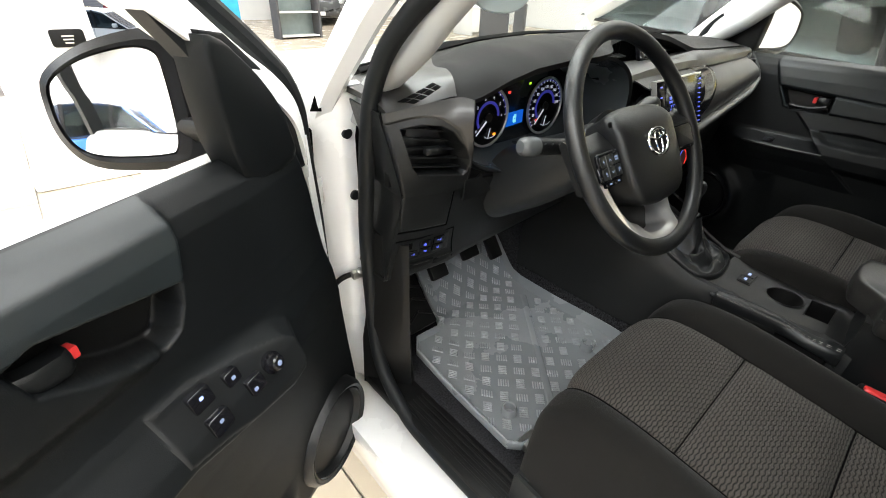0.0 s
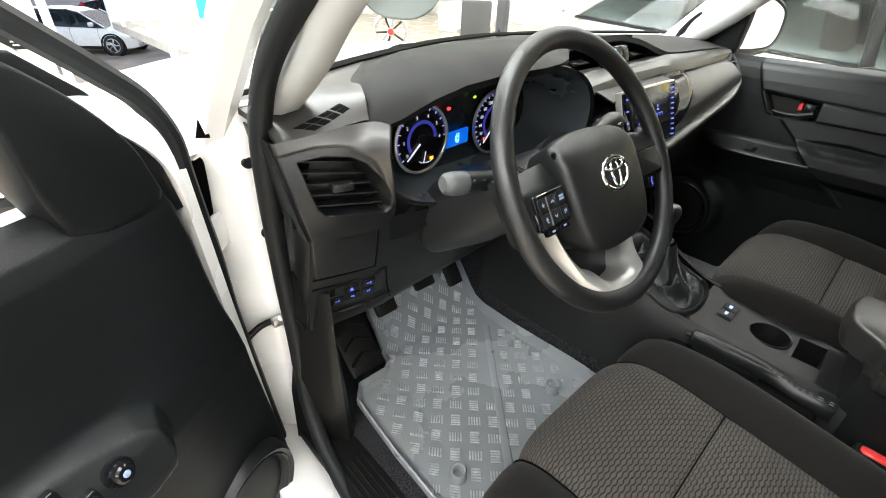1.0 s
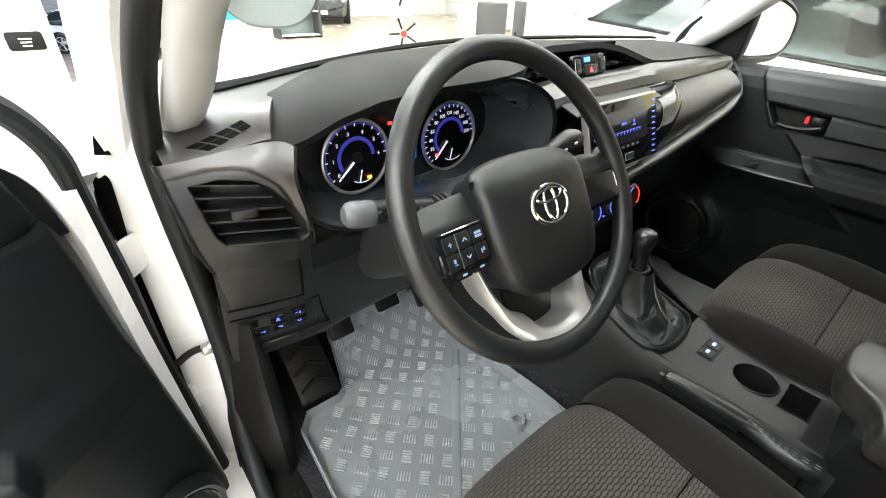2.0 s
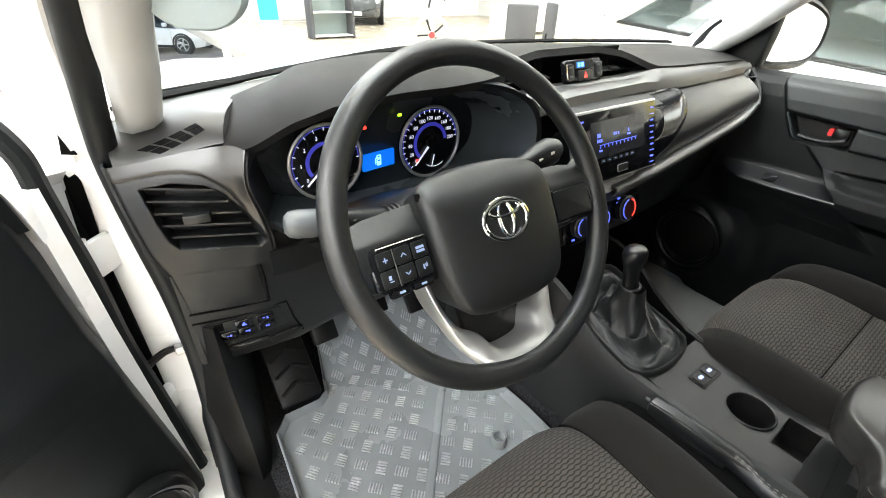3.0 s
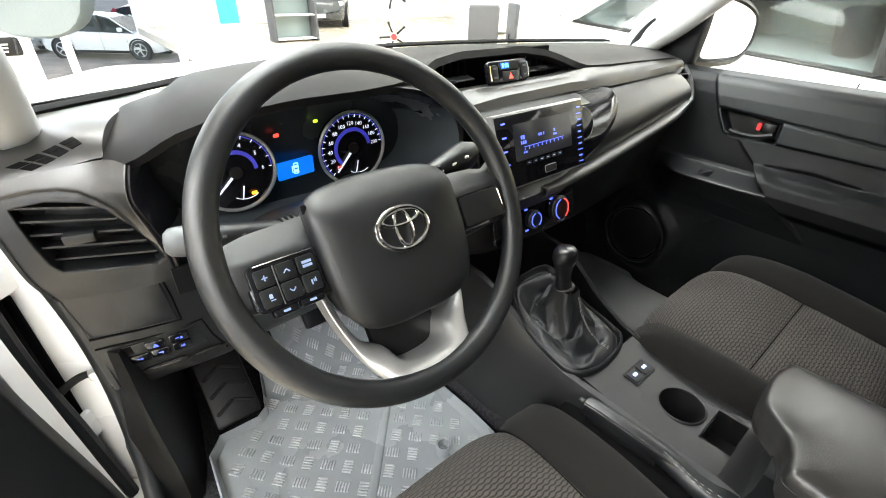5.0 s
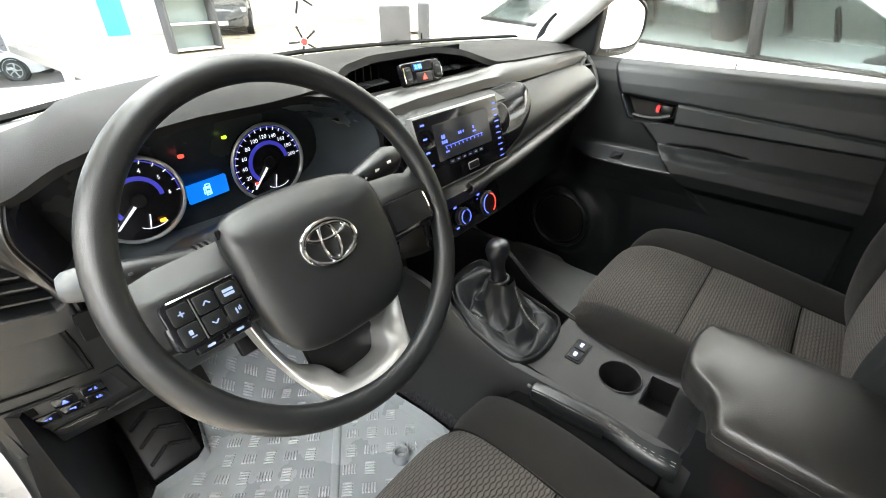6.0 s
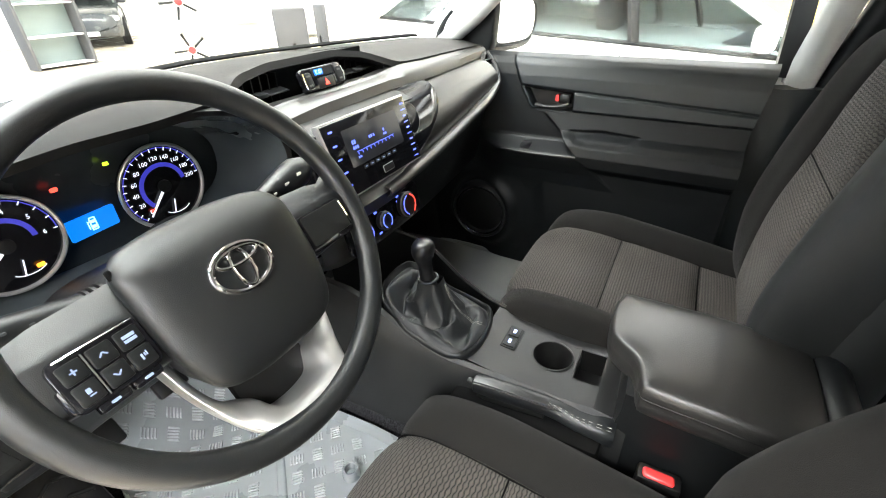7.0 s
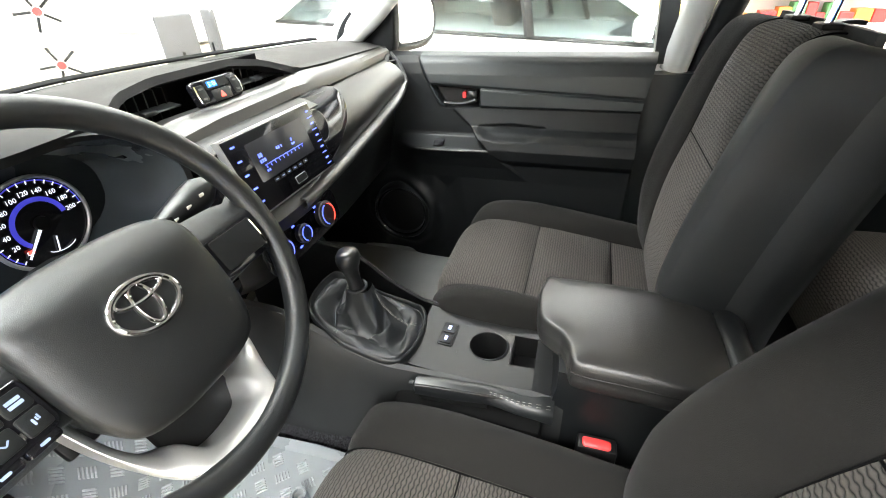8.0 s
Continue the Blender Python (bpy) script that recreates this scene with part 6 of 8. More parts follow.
part("lid_seam", tube([V(lc.x + (p.x - lc.x) * 1.004, lc.y + (p.y - lc.y) * 1.004, 0.9575 - 0.010 * max(0.0, (-0.45 - p.y) / 0.14)) for p in LID[28:48]], 0.0009, 6), M_BLACK, ar)
part("hinge_cover", box((0.003, -0.605, 0.945), (0.20, 0.045, 0.07), 0.02, 3), M_DASH, ar)

# ---- seats ----
def patch(fn, u0, u1, v0, v1, nu, nv, puff):
    """A stuffed panel of a surface, pulled in along its seams."""
    rows = []
    for j in range(nv + 1):
        row = []
        for i in range(nu + 1):
            s, t = i / nu, j / nv
            u, v = u0 + (u1 - u0) * s, v0 + (v1 - v0) * t
            e = 1e-3
            p = fn(u, v)
            n = (fn(u + e, v) - p).cross(fn(u, v + e) - p)
            n = -n.normalized()
            h = puff * (1 - (2 * s - 1) ** 6) * (1 - abs(2 * t - 1) ** 6) - 0.009
            row.append(p + n * h)
        rows.append(row)
    return loft(rows)


def seat(name, cx, yf, z0, label, lean, headrest, setback=0.40, fat=0.034, split=0.52, peak=0.80, deep=0.12):
    st = thing(name, (cx, yf - 0.25, 0.64), label, "seat", "front seats")
    prof = [(0.004, -0.150), (0.020, -0.085), (0.012, -0.030), (-0.030, -0.002), (-0.10, 0.002), (-0.20, -0.008), (-0.32, -0.024), (-0.45, -0.042), (-0.52, -0.045)]
    pv = spline([(a, b, 0) for a, b in prof], 5)

    def cushion(u, v):
        f = v * (len(pv) - 1)
        k = min(int(max(f, 0)), len(pv) - 2)
        p = pv[k].lerp(pv[k + 1], f - k)
        w = 0.262 + 0.006 * math.sin(3 * v)
        x = u * w
        a = abs(u)
        bol = 0.030 * math.exp(-(((a - 0.80) / 0.16) ** 2)) * min(1, max(0, (v - 0.25) * 3))
        drop = 0.10 * max(0, a - 0.90) ** 1.2 / 0.1 ** 1.2
        bow = -0.030 * a ** 3 * (1 if v < 0.5 else 0.0) * (1 - min(1, v * 2))
        return V(cx + x + 0.02 * math.copysign(max(0, a - 0.9) * 3, u), yf + p.x + bow, z0 + p.y + bol - drop * 0.9)

    def seg(v0, v1, u0, u1, material, nm, puff, nu=12, nv=14, lab=""):
        part(nm, patch(cushion, u0, u1, v0, v1, nu, nv, puff), material, st, lab, 80)

    C = 0.59
    seg(0.06, 0.61, -C, C, M_CLOTH, "cushion_panel", 0.017, 24, 24, "patterned woven centre cloth")
    seg(0.61, 0.80, -C, C, M_CLOTH, "cushion_panel", 0.017, 24, 12, "patterned woven centre cloth")
    seg(0.80, 1.0, -C, C, M_CLOTH, "cushion_panel", 0.011, 24, 12, "patterned woven centre cloth")
    seg(0.0, 0.06, -C, C, M_BOLSTER, "cushion_front", 0.004, 20, 8)
    for sg in (-1, 1):
        a, b = (C, 1.10) if sg > 0 else (-1.10, -C)
        seg(0.0, 1.0, a, b, M_BOLSTER, "cushion_bolster", 0.012, 14, 36, "plain dark cloth side bolster")
        rows = []
        for k in range(19):
            p = cushion(sg * 1.09, k / 18)
            rows.append([p + V(-sg * 0.004, 0, 0.004), p + V(sg * 0.004, 0, -0.02), p + V(sg * 0.004, 0.0, -0.06), V(p.x - sg * 0.01, p.y, max(0.70, p.z - 0.12))])
        part("seat_skirt", shell(rows, 0.008 * sg), M_BOLSTERV, st, "smooth dark side skirt")
    for vs_ in (0.61, 0.80):
        part("cushion_seam", tube([cushion(-C + 2 * C * k / 24, vs_) + V(0, 0, -0.0085) for k in range(25)], 0.0016, 6), M_VOID, st)
    for sg in (-1, 1):
        part("cushion_seam", tube([cushion(sg * C, 0.06 + 0.94 * k / 40) + V(0, 0, -0.0085) for k in range(41)], 0.0016, 6), M_VOID, st)
    part("seat_base", box((cx, yf - 0.27, z0 - 0.115), (0.49, 0.44, 0.10), 0.03, 3), M_BLACK, st)
    for sg in (-1, 1):
        rail = part("seat_rail", box((cx + sg * 0.20, yf - 0.20, 0.665), (0.045, 0.50, 0.022), 0.004), M_STEEL, st, "bare steel seat rail")
        part("rail_bolt", lathe((cx + sg * 0.20, yf + 0.02, 0.676), (0, 0, 1), [(0.010, 0), (0.010, 0.007), (0.006, 0.010), (0, 0.010)], 8), M_STEEL, rail)
    # backrest
    L = radians(lean)
    up, back = V(0, -math.sin(L), math.cos(L)), V(0, -math.cos(L), -math.sin(L))
    foot = V(cx, yf - setback, z0 - 0.035)
    bp = [(0.00, 0.0), (0.10, -0.012), (0.21, -0.016), (0.345, -0.006), (0.46, 0.006), (0.520, 0.022), (0.542, 0.050), (0.547, 0.084)] if cx > 0 else [(0.00, 0.0), (0.10, -0.012), (0.22, -0.016), (0.36, -0.004), (0.48, 0.012), (0.545, 0.032), (0.572, 0.065), (0.578, 0.10)]
    bv = spline([(a, b, 0) for a, b in bp], 5)

    def backrest(u, v):
        f = v * (len(bv) - 1)
        k = min(int(max(f, 0)), len(bv) - 2)
        p = bv[k].lerp(bv[k + 1], f - k)
        a = abs(u)
        w = linear(v, [(0, 0.245), (0.3, 0.262), (0.55, 0.258), (0.8, 0.250), (1, 0.225)])[0]
        bol = -fat * math.exp(-(((a - peak) / 0.19) ** 2)) * (1 - 0.8 * min(1, max(0, (v - 0.40) * 2.0))) * min(1, 0.4 + v * 3)
        wrap = 0.11 * max(0, a - 0.93) ** 1.1 / 0.1 ** 1.1
        return foot + V(u * w, 0, 0) + up * p.x + back * (p.y + bol + wrap)

    def bseg(v0, v1, u0, u1, material, nm, puff, nu=12, nv=14, lab=""):
        part(nm, patch(backrest, u0, u1, v0, v1, nu, nv, puff), material, st, lab, 80)

    bseg(0.0, 0.40, -split, split, M_CLOTH, "backrest_panel", 0.012, 24, 18, "patterned woven centre cloth")
    bseg(0.40, 1.0, -split, split, M_CLOTH, "backrest_panel", 0.012, 24, 26, "patterned woven centre cloth")
    part("backrest_seam", tube([backrest(-split + 2 * split * k / 24, 0.40) + back * 0.0085 for k in range(25)], 0.0016, 6), M_VOID, st)
    for sg in (-1, 1):
        part("backrest_seam", tube([backrest(sg * split, 0.96 * k / 40) + back * 0.0085 for k in range(41)], 0.0016, 6), M_VOID, st)
        a, b = (split, 1.02) if sg > 0 else (-1.02, -split)
        bseg(0.0, 1.0, a, b, M_BOLSTERV if sg < 0 and cx > 0 else M_BOLSTER, "backrest_bolster", 0.011, 18, 36, "plain dark cloth side bolster")
        rows = []
        for k in range(25):
            p = backrest(sg * 1.015, k / 24)
            d = linear(k / 24, [(0, deep), (0.5, deep), (1, deep * 0.7)])[0]
            rows.append([p - back * 0.010 - V(sg * 0.010, 0, 0), p + V(sg * 0.004, 0, 0) + back * 0.02, p + V(sg * 0.004, 0, 0) + back * (d * 0.6), p - V(sg * 0.012, 0, 0) + back * d * 0.92, p - V(sg * 0.04, 0, 0) + back * d])
        part("backrest_side", shell(rows, 0.008 * sg), M_BOLSTERV, st, "smooth dark vinyl backrest side", 60)
    rows = []
    for k in range(17):
        v = k / 16
        d = linear(v, [(0, deep), (0.5, deep), (1, deep * 0.7)])[0] + 0.035
        rows.append([foot + V(u * linear(v, [(0, 0.20), (0.5, 0.215), (1, 0.185)])[0], 0, 0) + up * ((0.555 if cx > 0 else 0.585) * v) + back * (d * (0.90 + 0.12 * (1 - u * u))) for u in (-1, -0.6, 0, 0.6, 1)])
    part("backrest_rear", shell(rows, 0.01), M_BOLSTERV, st)
    if headrest:
        hr = foot + up * 0.70 + back * (0.068 if cx > 0 else 0.085)
        part("headrest", pillow([(0.13 * math.copysign(abs(math.cos(t)) ** 0.6, math.cos(t)), 0.085 * math.copysign(abs(math.sin(t)) ** 0.6, math.sin(t))) for t in [2 * math.pi * k / 32 for k in range(32)]], basis(hr + back * 0.03, (1, 0, 0), up), -0.03, 0.03, 0.035), M_BOLSTER, st)
        for sg in (-1, 1):
            part("headrest_post", tube([foot + V(sg * 0.065, 0, 0) + up * 0.54 + back * (0.073 if cx > 0 else 0.09), foot + V(sg * 0.065, 0, 0) + up * 0.70 + back * (0.068 if cx > 0 else 0.085)], 0.006, 12), M_CHROME, st, "chrome headrest post")
            part("post_sleeve", box(foot + V(sg * 0.065, 0, 0) + up * (0.550 if cx > 0 else 0.582) + back * (0.074 if cx > 0 else 0.092), (0.040, 0.030, 0.010), 0.004, 2), M_BLACK, st, "black post sleeve")
    return st, foot, up, back


driver_seat = seat("driver_seat", -0.388, -0.035, 0.845, "dark grey cloth driver's seat with patterned centre", 25, True, 0.432, 0.056, 0.40, 0.74, 0.07)
seat("front_seat", 0.330, -0.070, 0.885, "dark grey cloth passenger seat with patterned centre", 8, True, 0.444, 0.020, 0.47, 0.80, 0.085)
# passenger rubber mat
pm = thing("passenger_floor_mat", (0.36, 0.2, 0.64), "dark grey rubber passenger floor mat", "floor mat")
rows = []
PMO = spline([(0.14, 0.0, 0), (0.40, -0.01, 0), (0.62, 0.0, 0), (0.63, 0.2, 0), (0.62, 0.52, 0), (0.40, 0.56, 0), (0.16, 0.52, 0), (0.13, 0.25, 0)], 4, closed=True)
for k, h in ((0.02, 0.0), (0.5, 0.0), (0.8, 0.0), (0.95, 0.0), (0.975, 0.014), (0.99, 0.016), (1.0, 0.0)):
    rows.append([V(0.38 + (p.x - 0.38) * k, 0.27 + (p.y - 0.27) * k, cabin_floor_z(0.38 + (p.x - 0.38) * k, 0.27 + (p.y - 0.27) * k) + 0.010 + h) for p in PMO])
part("mat_sheet", loft(rows, cu=True, caps=True), mat("dark_grey_rubber", (0.155, 0.158, 0.155), 0.42, grain=0.2, scale=500, spec=0.4), pm)
# rear bench
rb = thing("rear_bench", (0, -1.15, 0.64), "dark patterned cloth rear bench seat", "seat")
for x0, x1 in ((-0.66, 0.25), (0.30, 0.66)):
    rows = []
    for j in range(17):
        v = j / 16
        rows.append([V(x0 + (x1 - x0) * i / 20, -0.88 - 0.42 * v, 0.885 - 0.16 * max(0, 0.22 - v) ** 2 / 0.0484 + 0.012 * math.sin(math.pi * v) - 0.05 * abs(2 * i / 20 - 1) ** 6) for i in range(21)])
    part("bench_cushion", shell(rows, 0.14), M_CLOTH, rb, "patterned woven bench cushion", 60)
    part("bench_back", box(((x0 + x1) / 2, -1.42, 1.15), (x1 - x0 - 0.01, 0.13, 0.5), 0.04, 3, Matrix.Rotation(radians(18), 4, "X")), M_CLOTH, rb)
part("lever_loop", tube(spline([(0.140, -0.640, 0.90), (0.145, -0.665, 0.86), (0.150, -0.675, 0.82), (0.150, -0.655, 0.78), (0.148, -0.640, 0.76)], 4), 0.005, 8), M_STEEL, bpy.data.objects["front_seat"], "bare steel wire loop behind the seat")
# belt buckles
bk = thing("belt_buckle", (-0.10, -0.42, 0.75), "seat belt buckle with red release button", "belt buckle")
part("housing", box((-0.116, -0.418, 0.780), (0.030, 0.062, 0.090), 0.006, 2), M_BLACK, bk)
part("release_button", box((-0.118, -0.417, 0.820), (0.019, 0.046, 0.018), 0.006, 3), M_RED, bk, "red release button")
part("strap", box((-0.116, -0.42, 0.715), (0.012, 0.045, 0.08), 0.003, 1), M_BLACK, bk)

# ---- doors ----
DH = V(-0.775, 0.425, 0)
DA = radians(60.5)
DS, DN = V(-math.sin(DA), -math.cos(DA), 0), V(math.cos(DA), -math.sin(DA), 0)


def dd(s, n, z):
    """Driver's door, open: along from the hinge, inward, up."""
    return DH + DS * s + DN * n + V(0, 0, z)


def pd(s, n, z):
    """Passenger door, closed."""
    return V(0.720 - n * 1.15, 0.395 - s * 0.96, z + 0.036)


def plate(place, outline, n0, n1, lean=0.0, bevel=0.004):
    """A flat piece on the door from an outline in (along, up); lean tips its top outward by that share of its height."""
    cs = sum(p[0] for p in outline) / len(outline)
    cz = sum(p[1] for p in outline) / len(outline)

    def ring(k, n):
        return [place(cs + (s - cs) * k, n - lean * (z - cz), cz + (z - cz) * k) for s, z in outline]

    k = 1 - bevel / 0.05
    return loft([ring(1, n0), ring(1, n1 - bevel * 0.7), ring((1 + k) / 2, n1 - bevel * 0.15), ring(k, n1)], cu=True, caps=True)


def rrect(s, z, w, h, r):
    return [(s + a, z + b) for a, b in rounded(w, h, r, 3)]


D_RECESS = [(0.357, 1.158), (0.40, 1.166), (0.45, 1.176), (0.50, 1.186), (0.522, 1.180), (0.512, 1.150), (0.478, 1.130), (0.435, 1.110), (0.398, 1.099), (0.378, 1.106), (0.364, 1.130)]
D_ARM = [(0.238, 1.008), (0.262, 1.022), (0.316, 1.038), (0.396, 1.054), (0.47, 1.062), (0.95, 1.070), (0.95, 0.955), (0.45, 0.966), (0.356, 0.950), (0.288, 0.938), (0.250, 0.945), (0.238, 0.970)]
D_PLATE = [(0.249, 1.004), (0.262, 1.015), (0.316, 1.030), (0.396, 1.046), (0.455, 1.050), (0.455, 0.985), (0.40, 0.976), (0.35, 0.962), (0.290, 0.950), (0.258, 0.955), (0.248, 0.975)]
P_RECESS = [(0.310, 1.203), (0.446, 1.196), (0.447, 1.152), (0.40, 1.149), (0.352, 1.149), (0.338, 1.158)]
P_GRIP = [(0.452, 1.098), (0.475, 1.083), (0.50, 1.076), (0.59, 1.077), (0.615, 1.086), (0.63, 1.100), (0.54, 1.106)]


def door_lead(Z):
    return np.interp(Z, [0.5, 0.60, 0.72, 0.93, 1.03, 1.15, 1.25], [-0.012, -0.006, 0.010, 0.040, 0.052, 0.060, 0.074])


def d_crease(Z):
    return np.interp(Z, [1.09, 1.106, 1.162, 1.205, 1.255], [0.420, 0.385, 0.354, 0.342, 0.336])


def driver_relief(S, Z):
    """How far the open door's lining stands in from its sheet."""
    lead = door_lead(Z)
    n = np.interp(Z, [0.50, 0.56, 0.68, 0.80, 0.90, 0.95, 1.0, 1.04, 1.09, 1.16, 1.20, 1.222, 1.238, 1.246], [0.045, 0.066, 0.076, 0.078, 0.082, 0.086, 0.080, 0.066, 0.058, 0.052, 0.047, 0.038, 0.022, 0.004])
    n = n * (0.74 + 0.26 * ease(S - lead - 0.09, 0.18)) * np.sqrt(np.clip((S - lead) / 0.022, 0, 1))
    n = n + 0.013 * ease(S - d_crease(Z), 0.014) * ease(Z - 1.098, 0.03) * np.clip((1.246 - Z) / 0.02, 0, 1)
    n = n - 0.044 * ease(poly_depth(D_RECESS, S, Z), 0.012)
    n = n - 0.005 * np.exp(-(((Z - 1.163 - 0.17 * (S - 0.36)) / 0.0035) ** 2)) * ease(S - 0.525, 0.01)
    n = n + ease(poly_depth(D_ARM, S, Z), 0.030) * (0.004 + 0.032 * np.clip((1.056 - Z) / 0.09, 0, 1))
    n = n + 0.0025 * ease(poly_depth(D_PLATE, S, Z), 0.004)
    return n + 0.022 * ease(0.665 - Z, 0.05) * ease(S - 0.30, 0.06)


def p_crease(Z):
    return np.interp(Z, [1.147, 1.197, 1.272], [0.336, 0.306, 0.270])


def passenger_relief(S, Z):
    """The closed door's lining: a tray ahead of the armrest, a smooth pad over both."""
    top_z, top_n = [1.10, 1.15, 1.20, 1.235, 1.262, 1.278, 1.288], [0.056, 0.050, 0.046, 0.042, 0.034, 0.022, 0.004]
    ahead = np.interp(Z, [0.55, 0.70, 0.85, 0.95, 0.99, 1.02, 1.040, 1.046, 1.068, 1.076] + top_z, [0.06, 0.082, 0.086, 0.088, 0.098, 0.112, 0.1185, 0.1170, 0.062, 0.058] + top_n)
    behind = np.interp(Z, [0.55, 0.70, 0.85, 0.95, 1.0, 1.010, 1.020, 1.05, 1.075, 1.088] + top_z, [0.06, 0.082, 0.086, 0.088, 0.092, 0.102, 0.115, 0.119, 0.112, 0.094, 0.066] + top_n[1:])
    n = ahead + (behind - ahead) * ease(S - 0.421 - (1.10 - Z) * 1.19, 0.010)
    n = n - np.clip(n - 0.060, 0, 1) * ease(0.225 - S, 0.10)
    pad = ease(S - p_crease(Z), 0.010) * ease(Z - 1.151, 0.006)
    n = n + 0.008 * pad * np.clip((1.288 - Z) / 0.02, 0, 1)
    n = n - 0.006 * np.exp(-(((Z - 1.207 + 0.0475 * (S - 0.31)) / 0.0028) ** 2)) * pad
    n = n - 0.030 * ease(poly_depth(P_RECESS, S, Z), 0.008)
    n = n - 0.011 * ease(poly_depth(P_GRIP, S, Z), 0.014)
    # swelling round the loudspeaker and the bottle holder behind it
    n = n + 0.016 * np.exp(-((np.hypot(S - 0.195, Z - 0.815) - 0.108) / 0.020) ** 2)
    return n - 0.007 * ease(poly_depth([(0.33, 0.935), (0.38, 0.935), (0.40, 0.80), (0.385, 0.72), (0.335, 0.72), (0.32, 0.80)], S, Z), 0.05)


def pin(s, n, z):
    """Inside of the passenger door: along from its front, inward, up."""
    return V(0.690 - n, 0.395 - s, z)


def grid_of(z0, z1, nz, ns, ends):
    Z = np.repeat(np.linspace(z1, z0, nz)[:, None], ns, 1)
    a, b = ends(Z)
    return a + (b - a) * np.linspace(0, 1, ns)[None, :], Z


def door(name, place, label, driver):
    d = tagged(thing(name, place(0.1, 0.0, 0.55), label, "door", "front doors"), kind="structure")
    into = (place(0, 1, 0) - place(0, 0, 0)).normalized()
    hand = 1 if driver else -1
    def lead(z):
        return float(door_lead(z)) if driver else 0.0

    if driver:
        S, Z = grid_of(0.50, 1.246, 300, 350, lambda z: (door_lead(z), np.full(z.shape, 0.95)))
        N = driver_relief(S, Z)
        rec, plt_ = poly_depth(D_RECESS, S, Z) > 0.001, poly_depth(D_PLATE, S, Z) > 0
        pad = (S > d_crease(Z)) & (Z > 1.163 + 0.17 * (S - 0.36)) & ~rec
        got = sheet_parts(place, S, Z, N, ((~pad & ~rec & ~plt_, "door_lining", M_DOOR, "black moulded door lining"), (pad, "upper_pad", M_DOORPAD, "soft padded upper door panel"), (rec, "handle_recess", M_BLACK, "dark inner handle recess"), (plt_, "switch_plate", M_DASH, "window switch plate on the armrest")), d)
        sw = got["switch_plate"]

        def on(s, z):
            return float(driver_relief(np.array([[s]]), np.array([[z]]))[0, 0])

        part("inner_handle", loft([[place(s, n + a, z + b) for a, b in ((-0.012, -0.013), (0.006, -0.012), (0.010, -0.006), (0.010, 0.006), (0.006, 0.012), (-0.012, 0.012))] for s, n, z in ((0.474, 0.040, 1.150), (0.482, 0.046, 1.150), (0.505, 0.048, 1.152), (0.520, 0.044, 1.153))], cu=True, caps=True), M_DASH, d, "black inner door handle", 40)
        part("lock_tab", plate(place, rrect(0.470, 1.153, 0.0075, 0.013, 0.002), 0.036, 0.0475, 0, 0.002), M_RED, d, "red lock tab")
        part("mirror_dial", lathe(place(0.304, on(0.304, 1.002), 1.002), into + V(0, 0, 0.35), [(0.0160, -0.003), (0.0155, 0.003), (0.0115, 0.004), (0.0105, 0.013), (0.008, 0.0150), (0.0, 0.0150)], 24), M_GLOSS, sw, "round mirror adjuster")
        part("dial_mark", lathe(place(0.304, on(0.304, 1.002) + 0.0145, 1.0068), into + V(0, 0, 0.35), [(0.004, 0), (0.003, 0.0008), (0, 0.0008)], 12), M_KEYSYM, sw)
        for s, z, w, h, lit in ((0.358, 1.024, 0.022, 0.017, ((0, 0),)), (0.340, 1.000, 0.026, 0.021, ((-0.005, 0.004), (0.005, -0.003))), (0.402, 1.030, 0.030, 0.022, ((0, 0.002),)), (0.402, 1.000, 0.030, 0.022, ((0, 0.002),))):
            n0 = on(s, z)
            part("window_switch", plate(place, rrect(s, z, w, h, 0.003), n0 - 0.006, n0 + 0.0045, 0.36, 0.002), M_GLOSS, sw)
            for a, b in lit:
                n1 = on(s + a, z + b)
                part("switch_symbol", plate(place, rrect(s + a, z + b, 0.0058, 0.0042, 0.001), n1, n1 + 0.0052, 0.36, 0.0005), M_PALEBLUE if z > 1.025 and s > 0.39 else M_KEYSYM, sw)
    else:
        S, Z = grid_of(0.55, 1.288, 300, 340, lambda z: (np.zeros(z.shape), np.interp(z, [0.5, 0.925, 1.15, 1.29], [0.86, 0.864, 0.868, 0.888])))
        N = passenger_relief(S, Z)
        rec = poly_depth(P_RECESS, S, Z) > 0.001
        pad = (S > p_crease(Z)) & (Z > 1.151) & ~rec
        sheet_parts(pin, S, Z, N, ((~pad & ~rec, "door_lining", M_DOOR, "black moulded door lining"), (pad, "upper_pad", M_DOORPAD, "soft padded upper door panel"), (rec, "handle_recess", M_BLACK, "dark inner handle recess")), d)
        part("handle_cup", tube(spline([pin(0.345, 0.052, 1.160), pin(0.37, 0.056, 1.158), pin(0.405, 0.058, 1.160), pin(0.438, 0.056, 1.170)], 5), 0.005, 8), M_DASH, d, "curved lip under the handle")
        part("inner_handle", loft([[pin(s, n + a, z + b) for a, b in ((-0.012, -0.013), (0.004, -0.012), (0.008, -0.006), (0.008, 0.006), (0.004, 0.012), (-0.012, 0.012))] for s, n, z in ((0.410, 0.040, 1.180), (0.418, 0.046, 1.180), (0.430, 0.047, 1.180), (0.438, 0.042, 1.180))], cu=True, caps=True), M_DASH, d, "black inner door handle", 40)
        part("lock_tab", plate(pin, rrect(0.403, 1.181, 0.010, 0.017, 0.003), 0.034, 0.050, 0, 0.004), M_RED, d, "red lock tab")
